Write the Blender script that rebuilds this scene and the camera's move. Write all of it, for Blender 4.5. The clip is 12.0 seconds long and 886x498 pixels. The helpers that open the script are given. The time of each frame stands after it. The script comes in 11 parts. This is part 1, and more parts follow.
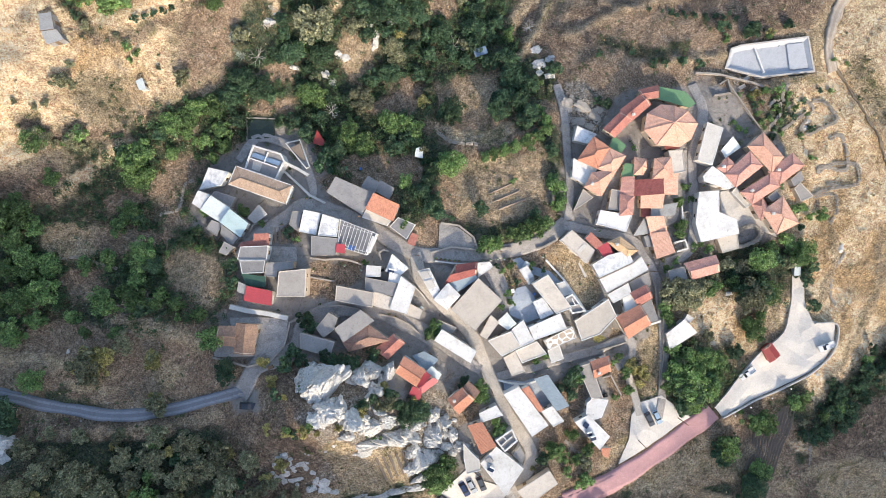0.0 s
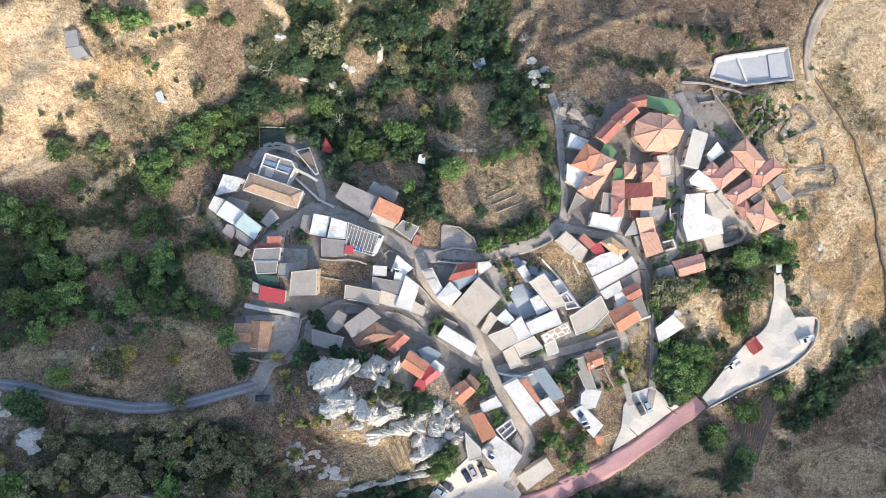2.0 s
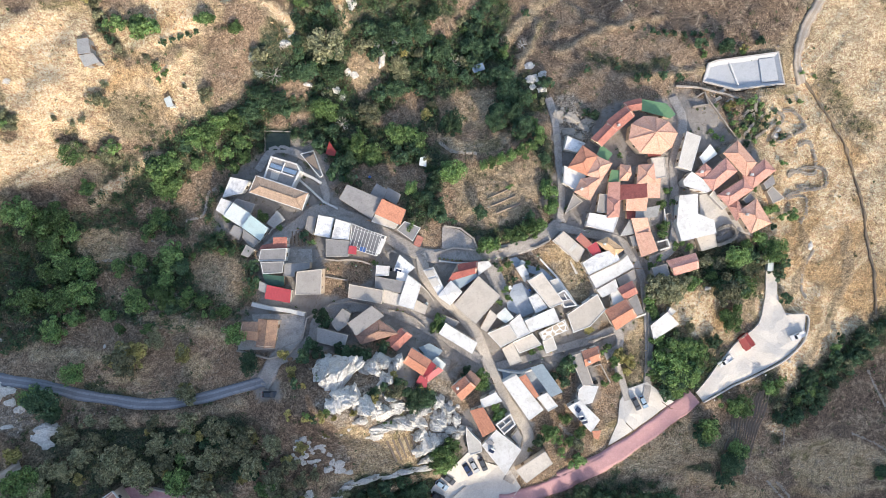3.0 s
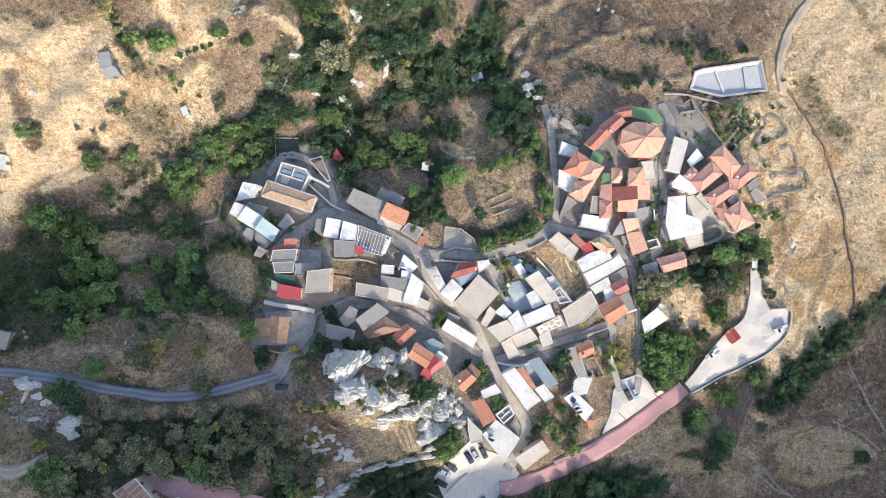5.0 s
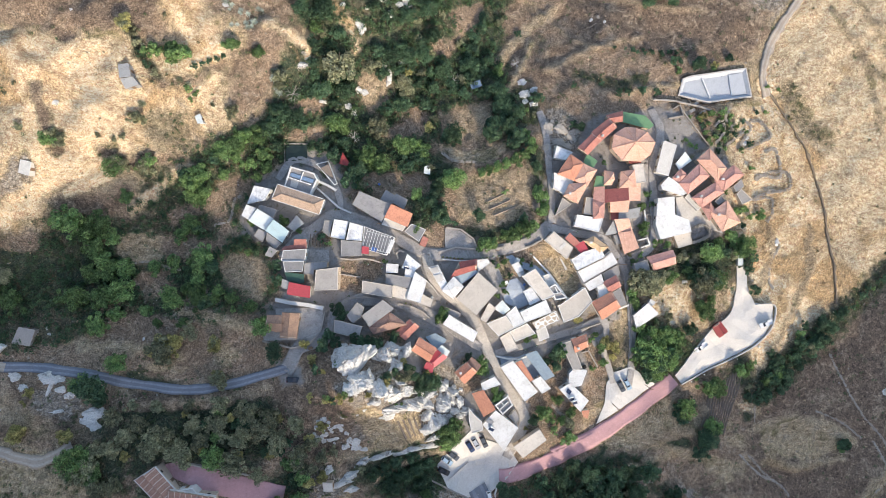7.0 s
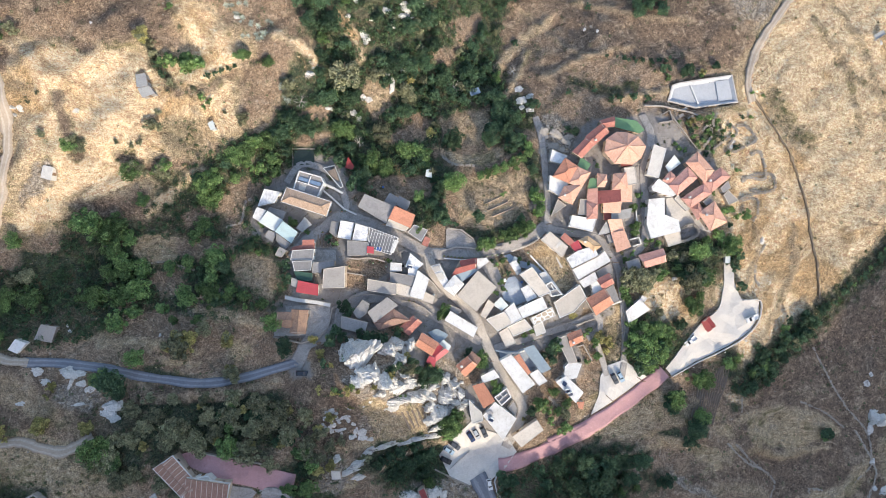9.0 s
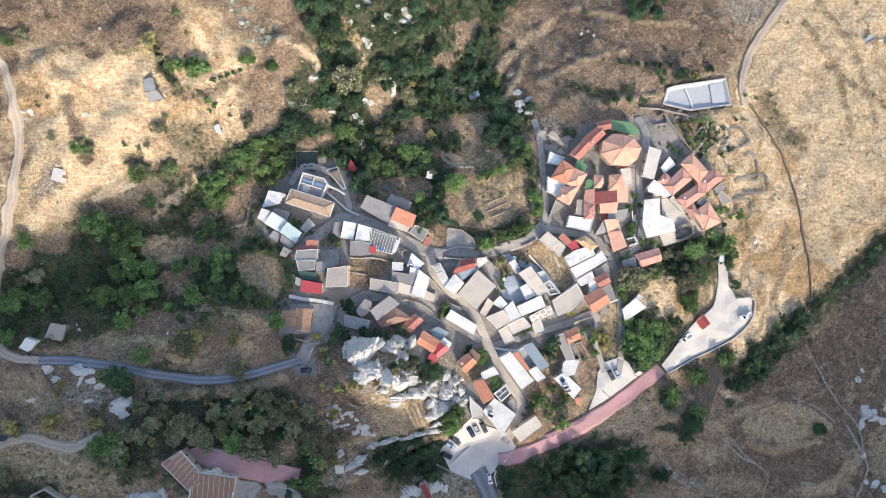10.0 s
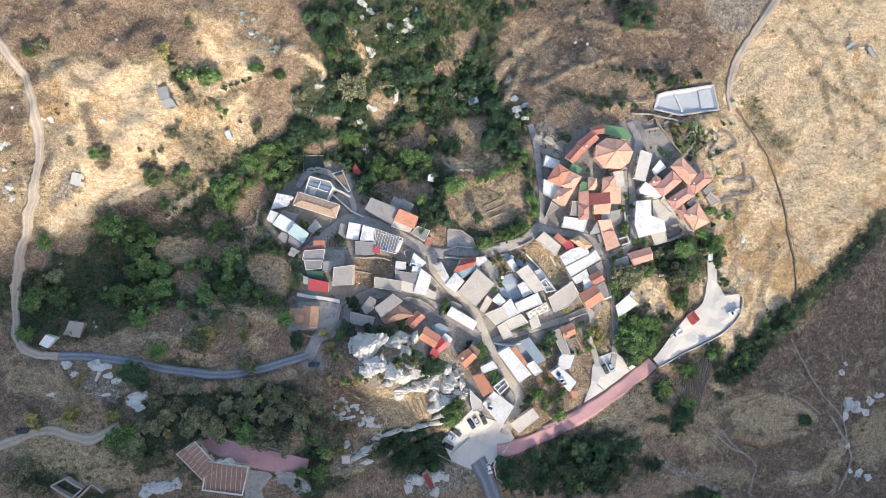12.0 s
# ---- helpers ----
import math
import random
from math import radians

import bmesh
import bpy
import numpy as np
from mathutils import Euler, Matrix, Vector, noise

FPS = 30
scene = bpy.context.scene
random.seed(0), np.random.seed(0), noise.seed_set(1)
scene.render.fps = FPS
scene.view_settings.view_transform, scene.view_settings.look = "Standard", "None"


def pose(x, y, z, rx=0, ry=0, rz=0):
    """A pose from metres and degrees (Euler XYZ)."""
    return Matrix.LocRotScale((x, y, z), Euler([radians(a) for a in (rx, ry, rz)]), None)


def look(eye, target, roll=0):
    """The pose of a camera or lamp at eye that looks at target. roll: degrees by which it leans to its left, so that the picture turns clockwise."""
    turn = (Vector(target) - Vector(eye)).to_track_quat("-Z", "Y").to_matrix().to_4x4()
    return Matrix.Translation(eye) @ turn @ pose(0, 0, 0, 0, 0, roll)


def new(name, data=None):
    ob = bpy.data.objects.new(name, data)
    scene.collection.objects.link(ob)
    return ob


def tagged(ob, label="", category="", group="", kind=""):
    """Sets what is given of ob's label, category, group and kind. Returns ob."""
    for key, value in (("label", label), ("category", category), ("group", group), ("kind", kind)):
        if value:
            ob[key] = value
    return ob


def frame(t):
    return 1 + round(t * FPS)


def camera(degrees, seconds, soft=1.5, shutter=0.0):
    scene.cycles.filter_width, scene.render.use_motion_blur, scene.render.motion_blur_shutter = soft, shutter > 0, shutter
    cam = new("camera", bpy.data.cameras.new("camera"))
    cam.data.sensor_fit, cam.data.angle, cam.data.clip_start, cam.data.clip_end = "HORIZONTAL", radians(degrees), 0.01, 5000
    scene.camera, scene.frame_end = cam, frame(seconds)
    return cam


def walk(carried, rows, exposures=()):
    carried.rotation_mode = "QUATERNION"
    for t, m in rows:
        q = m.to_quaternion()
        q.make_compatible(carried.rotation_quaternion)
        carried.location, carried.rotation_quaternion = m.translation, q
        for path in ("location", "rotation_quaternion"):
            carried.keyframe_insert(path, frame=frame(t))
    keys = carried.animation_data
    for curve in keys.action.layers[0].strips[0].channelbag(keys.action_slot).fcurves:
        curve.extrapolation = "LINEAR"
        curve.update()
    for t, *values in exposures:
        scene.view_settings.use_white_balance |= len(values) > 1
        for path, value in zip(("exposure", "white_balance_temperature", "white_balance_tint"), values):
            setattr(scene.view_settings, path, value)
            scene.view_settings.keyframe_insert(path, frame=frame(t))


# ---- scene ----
import itertools

# ---- camera: a drone that climbs, looking straight down ----
cam = camera(74.0, 12.0, soft=0.5)
PATH = [
    (0, 0.000, 0.000, 166.400, -0.0000, -0.0000, -0.0000),
    (1, -0.653, 0.081, 171.535, 0.0162, -0.1171, -0.1853),
    (2, -1.302, 0.104, 176.674, 0.0344, -0.2286, -0.3608),
    (3, -1.946, 0.072, 181.814, 0.0558, -0.3350, -0.5269),
    (4, -2.586, -0.013, 186.948, 0.0812, -0.4367, -0.6837),
    (5, -3.220, -0.149, 192.072, 0.1117, -0.5344, -0.8317),
    (6, -3.850, -0.334, 197.181, 0.1484, -0.6283, -0.9711),
    (7, -4.475, -0.566, 202.270, 0.1923, -0.7192, -1.1023),
    (8, -5.095, -0.842, 207.335, 0.2444, -0.8074, -1.2254),
    (9, -5.710, -1.160, 212.370, 0.3057, -0.8935, -1.3410),
    (10, -6.320, -1.519, 217.371, 0.3772, -0.9779, -1.4492),
    (11, -6.924, -1.916, 222.333, 0.4601, -1.0611, -1.5504),
    (12, -7.523, -2.348, 227.250, 0.5552, -1.1437, -1.6448),
]
walk(cam, [(t, pose(x, y, z, rx, ry, rz)) for t, x, y, z, rx, ry, rz in PATH], exposures=((0, 1.08, 6600, 10), (12, 1.08, 6600, 10)))

# ---- light: a low evening sun over the added southern ridge, clear sky ----
SUN_SIDE, SUN_UP = Vector((0.41, -0.91)).normalized(), radians(27)
to_sun = Vector((SUN_SIDE.x * math.cos(SUN_UP), SUN_SIDE.y * math.cos(SUN_UP), math.sin(SUN_UP)))
world = bpy.data.worlds.new("sky")
scene.world = world
world.use_nodes = True
sky = world.node_tree.nodes.new("ShaderNodeTexSky")
sky.sky_type, sky.sun_disc = "NISHITA", False
sky.air_density, sky.dust_density, sky.ozone_density = 1.0, 2.0, 0.8
sky.sun_elevation, sky.sun_rotation = SUN_UP, math.atan2(to_sun.x, to_sun.y)
world.node_tree.links.new(sky.outputs[0], world.node_tree.nodes["Background"].inputs[0])
world.node_tree.nodes["Background"].inputs[1].default_value = 0.15
sun = new("sun", bpy.data.lights.new("sun", "SUN"))
sun.data.energy, sun.data.angle, sun.data.color = 2.25, radians(1.0), (1.0, 0.885, 0.72)
sun.matrix_world = look((60, -60, 300), Vector((60, -60, 300)) - to_sun)

# ---- materials ----
MATS = {}


def nodes_of(name):
    m = bpy.data.materials.new(name)
    m.use_nodes = True
    t = m.node_tree
    return m, t.nodes, t.links, t.nodes["Principled BSDF"]


def put(n, links, kind, inputs=(), **props):
    node = n.new(kind)
    for key, value in props.items():
        if key == "operation":
            node.operation = value
        elif key == "blend_type":
            node.blend_type = value
        elif key == "data_type":
            node.data_type = value
        elif key == "feature":
            node.feature = value
    for slot, value in inputs:
        if isinstance(value, bpy.types.NodeSocket):
            links.new(value, node.inputs[slot])
        else:
            node.inputs[slot].default_value = value
    return node


def noise_at(n, links, where, scale, detail=5.0, rough=0.6):
    return put(n, links, "ShaderNodeTexNoise", [("Vector", where), ("Scale", scale), ("Detail", detail), ("Roughness", rough)]).outputs["Fac"]


def ramp(n, links, fac, lo, hi):
    return put(n, links, "ShaderNodeMapRange", [("Value", fac), ("From Min", lo), ("From Max", hi)]).outputs[0]


def blend(n, links, fac, a, b, how="MIX"):
    node = put(n, links, "ShaderNodeMix", [("Factor", fac)], data_type="RGBA", blend_type=how)
    for slot, value in ((6, a), (7, b)):
        if isinstance(value, bpy.types.NodeSocket):
            links.new(value, node.inputs[slot])
        else:
            node.inputs[slot].default_value = (*value, 1)
    return node.outputs[2]


def surface(name, base, dark, light=None, grain=6.0, stains=0.5, rough=0.85, bump=0.25, stain_amount=0.6, metal=0.0, wave=0.0, vary=0.12, courses=0.0, mottle=0.12, line=None):
    """A weathered surface: grain and stains of real size, a slight difference from object to object."""
    m, n, links, shader = nodes_of(name)
    where = put(n, links, "ShaderNodeNewGeometry").outputs["Position"]
    chance = put(n, links, "ShaderNodeObjectInfo").outputs["Random"]
    fine, coarse = noise_at(n, links, where, grain, 6, 0.7), noise_at(n, links, where, stains, 6, 0.65)
    colour = blend(n, links, put(n, links, "ShaderNodeMath", [(0, ramp(n, links, coarse, 0.48, 0.72)), (1, stain_amount)], operation="MULTIPLY").outputs[0], base, dark)
    blotch = noise_at(n, links, where, 1.1, 7, 0.75)
    colour = blend(n, links, put(n, links, "ShaderNodeMath", [(0, ramp(n, links, blotch, 0.5, 0.62)), (1, 0.55 * stain_amount)], operation="MULTIPLY").outputs[0], colour, dark)
    if light:
        colour = blend(n, links, put(n, links, "ShaderNodeMath", [(0, ramp(n, links, fine, 0.5, 0.75)), (1, 0.5)], operation="MULTIPLY").outputs[0], colour, light)
    else:
        colour = blend(n, links, 0.18, colour, put(n, links, "ShaderNodeMapRange", [("Value", fine), ("From Min", 0.3), ("From Max", 0.7)]).outputs[0], "OVERLAY")
    spots = put(n, links, "ShaderNodeTexVoronoi", [("Vector", where), ("Scale", 0.75)]).outputs["Distance"]
    spots = put(n, links, "ShaderNodeMath", [(0, ramp(n, links, spots, 0.2, 0.1)), (1, ramp(n, links, blotch, 0.46, 0.54))], operation="MULTIPLY").outputs[0]
    colour = blend(n, links, put(n, links, "ShaderNodeMath", [(0, spots), (1, 0.8 * stain_amount)], operation="MULTIPLY").outputs[0], colour, tuple(0.75 * v for v in dark))
    gravel = noise_at(n, links, where, 3.2, 4, 0.8)
    colour = blend(n, links, mottle, colour, blend(n, links, ramp(n, links, gravel, 0.36, 0.64), (0.12, 0.12, 0.12), (0.88, 0.88, 0.88)), "OVERLAY")
    value = put(n, links, "ShaderNodeMapRange", [("Value", chance), ("To Min", 1 - vary), ("To Max", 1 + vary)]).outputs[0]
    height = fine
    if wave:
        uv = put(n, links, "ShaderNodeUVMap").outputs[0]
        along = put(n, links, "ShaderNodeSeparateXYZ", [(0, uv)])
        stripe = put(n, links, "ShaderNodeMath", [(0, put(n, links, "ShaderNodeMath", [(0, along.outputs[0]), (1, 6.283 / wave)], operation="MULTIPLY").outputs[0])], operation="SINE").outputs[0]
        height = put(n, links, "ShaderNodeMath", [(0, stripe), (1, 0.5), (2, fine)], operation="MULTIPLY_ADD").outputs[0]
        if line:
            colour = blend(n, links, ramp(n, links, stripe, 0.93, 0.97), colour, line)
        if courses:
            row = put(n, links, "ShaderNodeMath", [(0, along.outputs[1]), (1, courses)], operation="FLOORED_MODULO").outputs[0]
            height = put(n, links, "ShaderNodeMath", [(0, row), (1, -1.2), (2, height)], operation="MULTIPLY_ADD").outputs[0]
            colour = blend(n, links, put(n, links, "ShaderNodeMath", [(0, ramp(n, links, stripe, -1.0, -0.4)), (1, 0.0)], operation="MAXIMUM").outputs[0], blend(n, links, 0.1, colour, dark), colour)
    shade = put(n, links, "ShaderNodeHueSaturation", [("Value", value), ("Color", colour)]).outputs[0]
    links.new(shade, shader.inputs["Base Color"])
    shader.inputs["Roughness"].default_value, shader.inputs["Metallic"].default_value = rough, metal
    relief = put(n, links, "ShaderNodeBump", [("Height", height), ("Strength", bump), ("Distance", 0.06)])
    links.new(relief.outputs[0], shader.inputs["Normal"])
    MATS[name] = m
    return m


def cell_surface(name, base, joint, size, width, stain):
    """Broken slabs in a pale bed."""
    m, n, links, shader = nodes_of(name)
    where = put(n, links, "ShaderNodeNewGeometry").outputs["Position"]
    edge = put(n, links, "ShaderNodeTexVoronoi", [("Vector", where), ("Scale", size)], feature="DISTANCE_TO_EDGE").outputs["Distance"]
    coarse = noise_at(n, links, where, 1.1)
    body = blend(n, links, ramp(n, links, coarse, 0.4, 0.7), base, stain)
    links.new(blend(n, links, ramp(n, links, edge, width, width + 0.04), joint, body), shader.inputs["Base Color"])
    shader.inputs["Roughness"].default_value = 0.9
    MATS[name] = m


# walls
surface("wall_white", (0.7, 0.68, 0.64), (0.55, 0.52, 0.47), stains=0.35, stain_amount=0.5)
surface("wall_tan", (0.62, 0.5, 0.38), (0.46, 0.37, 0.28), stains=0.4)
surface("wall_grey", (0.36, 0.35, 0.34), (0.24, 0.23, 0.22), stains=0.5)
surface("wall_stone", (0.36, 0.32, 0.28), (0.2, 0.18, 0.16), (0.48, 0.45, 0.4), grain=3.5, bump=0.8)
surface("wall_red", (0.35, 0.06, 0.05), (0.22, 0.05, 0.04))
# flat roofs
surface("roof_white", (0.73, 0.72, 0.7), (0.45, 0.42, 0.37), stains=0.22, stain_amount=0.6, vary=0.08)
surface("roof_pale", (0.6, 0.57, 0.52), (0.44, 0.41, 0.37), stains=0.3)
surface("roof_patchy", (0.74, 0.74, 0.74), (0.36, 0.36, 0.37), stains=0.28, stain_amount=0.95)
surface("roof_gray", (0.29, 0.28, 0.275), (0.19, 0.18, 0.18), (0.36, 0.35, 0.34), stains=0.3, stain_amount=0.8)
surface("roof_tan", (0.6, 0.54, 0.465), (0.44, 0.385, 0.325), (0.7, 0.645, 0.57), stains=0.25, stain_amount=0.8)
surface("roof_tan_edge", (0.56, 0.51, 0.45), (0.42, 0.38, 0.33), stains=0.4)
surface("roof_tan_grey", (0.36, 0.33, 0.3), (0.25, 0.23, 0.21), (0.44, 0.41, 0.37), stains=0.3)
surface("roof_stripe", (0.25, 0.25, 0.26), (0.16, 0.16, 0.17), stains=0.4)
surface("roof_ribbed", (0.74, 0.73, 0.71), (0.48, 0.46, 0.43), wave=1.6, bump=0.5, stains=0.4)
cell_surface("roof_mosaic", (0.46, 0.37, 0.27), (0.8, 0.79, 0.76), 0.55, 0.07, (0.55, 0.47, 0.36))
# tiles
for kind, base, dark in (
    ("beige", (0.43, 0.31, 0.225), (0.29, 0.2, 0.14)),
    ("orange", (0.55, 0.25, 0.16), (0.4, 0.17, 0.11)),
    ("red", (0.44, 0.185, 0.145), (0.31, 0.12, 0.095)),
    ("salmon", (0.7, 0.41, 0.3), (0.55, 0.3, 0.21)),
    ("pink", (0.58, 0.31, 0.25), (0.44, 0.22, 0.175)),
    ("dark", (0.33, 0.1, 0.085), (0.22, 0.07, 0.06)),
    ("brown", (0.31, 0.19, 0.145), (0.2, 0.12, 0.09)),
    ("old", (0.36, 0.23, 0.16), (0.2, 0.13, 0.1)),
    ("yellow", (0.6, 0.42, 0.25), (0.45, 0.29, 0.17)),
):
    surface("tile_" + kind, base, dark, stains=0.6, grain=4.0, wave=0.36, courses=0.4, bump=0.26, rough=0.8, stain_amount=0.85, mottle=0.35)
surface("tile_ribbed", (0.34, 0.2, 0.15), (0.23, 0.135, 0.1), stains=0.5, wave=1.7, bump=0.3, mottle=0.4, line=(0.62, 0.5, 0.42))
# sheet metal and glazing
for kind, base, dark, rough in (
    ("pale", (0.62, 0.66, 0.64), (0.45, 0.47, 0.45), 0.5),
    ("teal", (0.46, 0.58, 0.58), (0.36, 0.45, 0.45), 0.45),
    ("grey", (0.36, 0.36, 0.35), (0.22, 0.2, 0.18), 0.55),
    ("red", (0.47, 0.07, 0.085), (0.36, 0.055, 0.065), 0.5),
    ("dark_red", (0.3, 0.045, 0.04), (0.2, 0.035, 0.03), 0.5),
    ("green", (0.16, 0.3, 0.15), (0.12, 0.22, 0.11), 0.55),
    ("blue", (0.17, 0.25, 0.36), (0.12, 0.17, 0.25), 0.5),
    ("glass", (0.3, 0.37, 0.42), (0.2, 0.25, 0.29), 0.3),
):
    surface("sheet_" + kind, base, dark, stains=0.5, wave=0.4, bump=0.25, rough=rough, stain_amount=0.5)
# paving
surface("asphalt", (0.17, 0.185, 0.215), (0.12, 0.13, 0.15), (0.22, 0.235, 0.265), stains=0.3, grain=2.0)
surface("asphalt_worn", (0.24, 0.255, 0.29), (0.17, 0.18, 0.2), stains=0.3, grain=2.0)
surface("concrete_old", (0.37, 0.34, 0.315), (0.2, 0.185, 0.17), (0.42, 0.39, 0.36), stains=0.35, grain=1.6, stain_amount=0.9, mottle=0.28)
surface("concrete_tan", (0.53, 0.475, 0.415), (0.36, 0.315, 0.265), stains=0.3, grain=2.5, stain_amount=0.8, mottle=0.25)
surface("concrete_pale", (0.58, 0.545, 0.5), (0.48, 0.45, 0.41), stains=0.16, grain=2.5)
surface("blue_concrete", (0.36, 0.4, 0.45), (0.24, 0.26, 0.29), stains=0.4)
surface("pink_concrete", (0.47, 0.265, 0.27), (0.36, 0.205, 0.21), (0.58, 0.38, 0.38), stains=0.2, grain=1.2)
surface("track", (0.36, 0.3, 0.24), (0.25, 0.2, 0.155), (0.44, 0.38, 0.31), stains=0.4, grain=1.5)
surface("track_worn", (0.42, 0.365, 0.3), (0.32, 0.27, 0.22), stains=0.4, grain=1.5)
surface("rut", (0.22, 0.17, 0.12), (0.13, 0.1, 0.07), stains=0.5, grain=1.5)
surface("basin_render", (0.5, 0.52, 0.55), (0.38, 0.4, 0.43), stains=0.25)
surface("basin_rim", (0.52, 0.49, 0.46), (0.36, 0.33, 0.3), stains=0.4)
surface("court_green", (0.035, 0.05, 0.035), (0.05, 0.065, 0.04), rough=0.15, bump=0.05)
surface("sheet_dark_green", (0.03, 0.08, 0.06), (0.02, 0.05, 0.04), rough=0.6)
# timber, metal, glass, rubber, paint
surface("timber", (0.22, 0.14, 0.085), (0.13, 0.085, 0.055), grain=9)
surface("iron", (0.18, 0.18, 0.18), (0.12, 0.08, 0.06), rough=0.5, metal=0.6)
surface("window_dark", (0.03, 0.035, 0.045), (0.02, 0.022, 0.028), rough=0.12, bump=0.0)
surface("rubber", (0.02, 0.02, 0.02), (0.03, 0.028, 0.025))
surface("solar", (0.03, 0.045, 0.09), (0.02, 0.03, 0.06), rough=0.15, bump=0.0)
surface("plastic_white", (0.78, 0.78, 0.76), (0.6, 0.59, 0.56), rough=0.45)
surface("plastic_blue", (0.07, 0.16, 0.42), (0.05, 0.11, 0.3), rough=0.45)
surface("lamp_glass", (0.85, 0.83, 0.78), (0.7, 0.68, 0.62), rough=0.2)
surface("tail_red", (0.4, 0.02, 0.02), (0.3, 0.02, 0.02), rough=0.25)
for kind, base in (("white", (0.75, 0.75, 0.74)), ("dark", (0.035, 0.045, 0.06)), ("charcoal", (0.08, 0.09, 0.105)), ("navy", (0.03, 0.05, 0.12)), ("silver", (0.48, 0.5, 0.52)), ("black", (0.015, 0.015, 0.018)), ("skyblue", (0.35, 0.47, 0.58))):
    surface("paint_" + kind, base, tuple(0.8 * v for v in base), rough=0.25, bump=0.02, vary=0.03)
# stone
def limestone():
    m, n, links, shader = nodes_of("limestone")
    where = put(n, links, "ShaderNodeNewGeometry").outputs["Position"]
    bent = put(n, links, "ShaderNodeTexNoise", [("Vector", where), ("Scale", 0.6), ("Detail", 5.0)]).outputs["Color"]
    moved = put(n, links, "ShaderNodeVectorMath", [(0, where), (1, bent)], operation="ADD").outputs[0]
    edge = put(n, links, "ShaderNodeTexVoronoi", [("Vector", moved), ("Scale", 0.75)], feature="DISTANCE_TO_EDGE").outputs["Distance"]
    fine, blotch = noise_at(n, links, where, 2.2, 8, 0.8), noise_at(n, links, where, 0.5, 6, 0.7)
    colour = blend(n, links, ramp(n, links, fine, 0.36, 0.6), (0.5, 0.48, 0.45), (0.83, 0.81, 0.77))
    colour = blend(n, links, ramp(n, links, blotch, 0.56, 0.68), colour, (0.3, 0.28, 0.25))
    broken = put(n, links, "ShaderNodeMath", [(0, ramp(n, links, edge, 0.035, 0.0)), (1, ramp(n, links, blotch, 0.5, 0.7))], operation="MULTIPLY").outputs[0]
    colour = blend(n, links, broken, colour, (0.16, 0.145, 0.12))
    links.new(colour, shader.inputs["Base Color"])
    shader.inputs["Roughness"].default_value = 0.92
    crag = put(n, links, "ShaderNodeMath", [(0, ramp(n, links, edge, 0.0, 0.1)), (1, 0.35), (2, fine)], operation="MULTIPLY_ADD").outputs[0]
    links.new(put(n, links, "ShaderNodeBump", [("Height", crag), ("Strength", 1.0), ("Distance", 0.35)]).outputs[0], shader.inputs["Normal"])
    MATS["limestone"] = m


limestone()
surface("field_stone", (0.4, 0.355, 0.3), (0.22, 0.19, 0.16), (0.5, 0.455, 0.4), grain=3.0, stains=0.8, bump=0.8)
surface("bark", (0.16, 0.125, 0.095), (0.09, 0.07, 0.055), grain=8, bump=0.8)
surface("dead_wood", (0.5, 0.47, 0.43), (0.36, 0.33, 0.3), grain=8)
surface("tilled", (0.24, 0.19, 0.15), (0.15, 0.115, 0.09), (0.3, 0.25, 0.2), grain=2.5, bump=0.8)


def foliage(name, colour, other, through_leaf=0.25, vary=0.35):
    m, n, links, shader = nodes_of(name)
    chance = put(n, links, "ShaderNodeObjectInfo").outputs["Random"]
    geometry = put(n, links, "ShaderNodeNewGeometry")
    leaf = geometry.outputs["Random Per Island"]
    clump = noise_at(n, links, geometry.outputs["Position"], 0.5, 3)
    tone = blend(n, links, ramp(n, links, clump, 0.35, 0.65), colour, other)
    own = put(n, links, "ShaderNodeMapRange", [("Value", leaf), ("To Min", 0.45), ("To Max", 1.7)]).outputs[0]
    whole = put(n, links, "ShaderNodeMapRange", [("Value", chance), ("To Min", 1 - vary), ("To Max", 1 + vary)]).outputs[0]
    value = put(n, links, "ShaderNodeMath", [(0, own), (1, whole)], operation="MULTIPLY").outputs[0]
    shade = put(n, links, "ShaderNodeHueSaturation", [("Value", value), ("Color", tone)]).outputs[0]
    links.new(shade, shader.inputs["Base Color"])
    shader.inputs["Roughness"].default_value = 0.6
    shader.inputs["Specular IOR Level"].default_value = 0.3
    glow = put(n, links, "ShaderNodeBsdfTranslucent", [("Color", shade)])
    mix = put(n, links, "ShaderNodeMixShader", [(0, through_leaf), (1, shader.outputs[0]), (2, glow.outputs[0])])
    links.new(mix.outputs[0], n["Material Output"].inputs["Surface"])
    MATS[name] = m


# bright, olive and yellow leaves also paint sunlit crowns, east and south-west
foliage("leaf_dark", (0.05, 0.1, 0.058), (0.1, 0.165, 0.085), 0.3)
foliage("leaf_bright", (0.115, 0.2, 0.075), (0.21, 0.31, 0.115), 0.34)
foliage("leaf_olive", (0.17, 0.185, 0.11), (0.29, 0.285, 0.17))
foliage("leaf_yellow", (0.28, 0.265, 0.1), (0.42, 0.37, 0.15))
foliage("leaf_agave", (0.32, 0.36, 0.3), (0.42, 0.45, 0.38), 0.05)
foliage("scrub", (0.055, 0.09, 0.038), (0.11, 0.125, 0.058), 0.15)
foliage("straw_blades", (0.56, 0.44, 0.27), (0.42, 0.31, 0.18), 0.2)


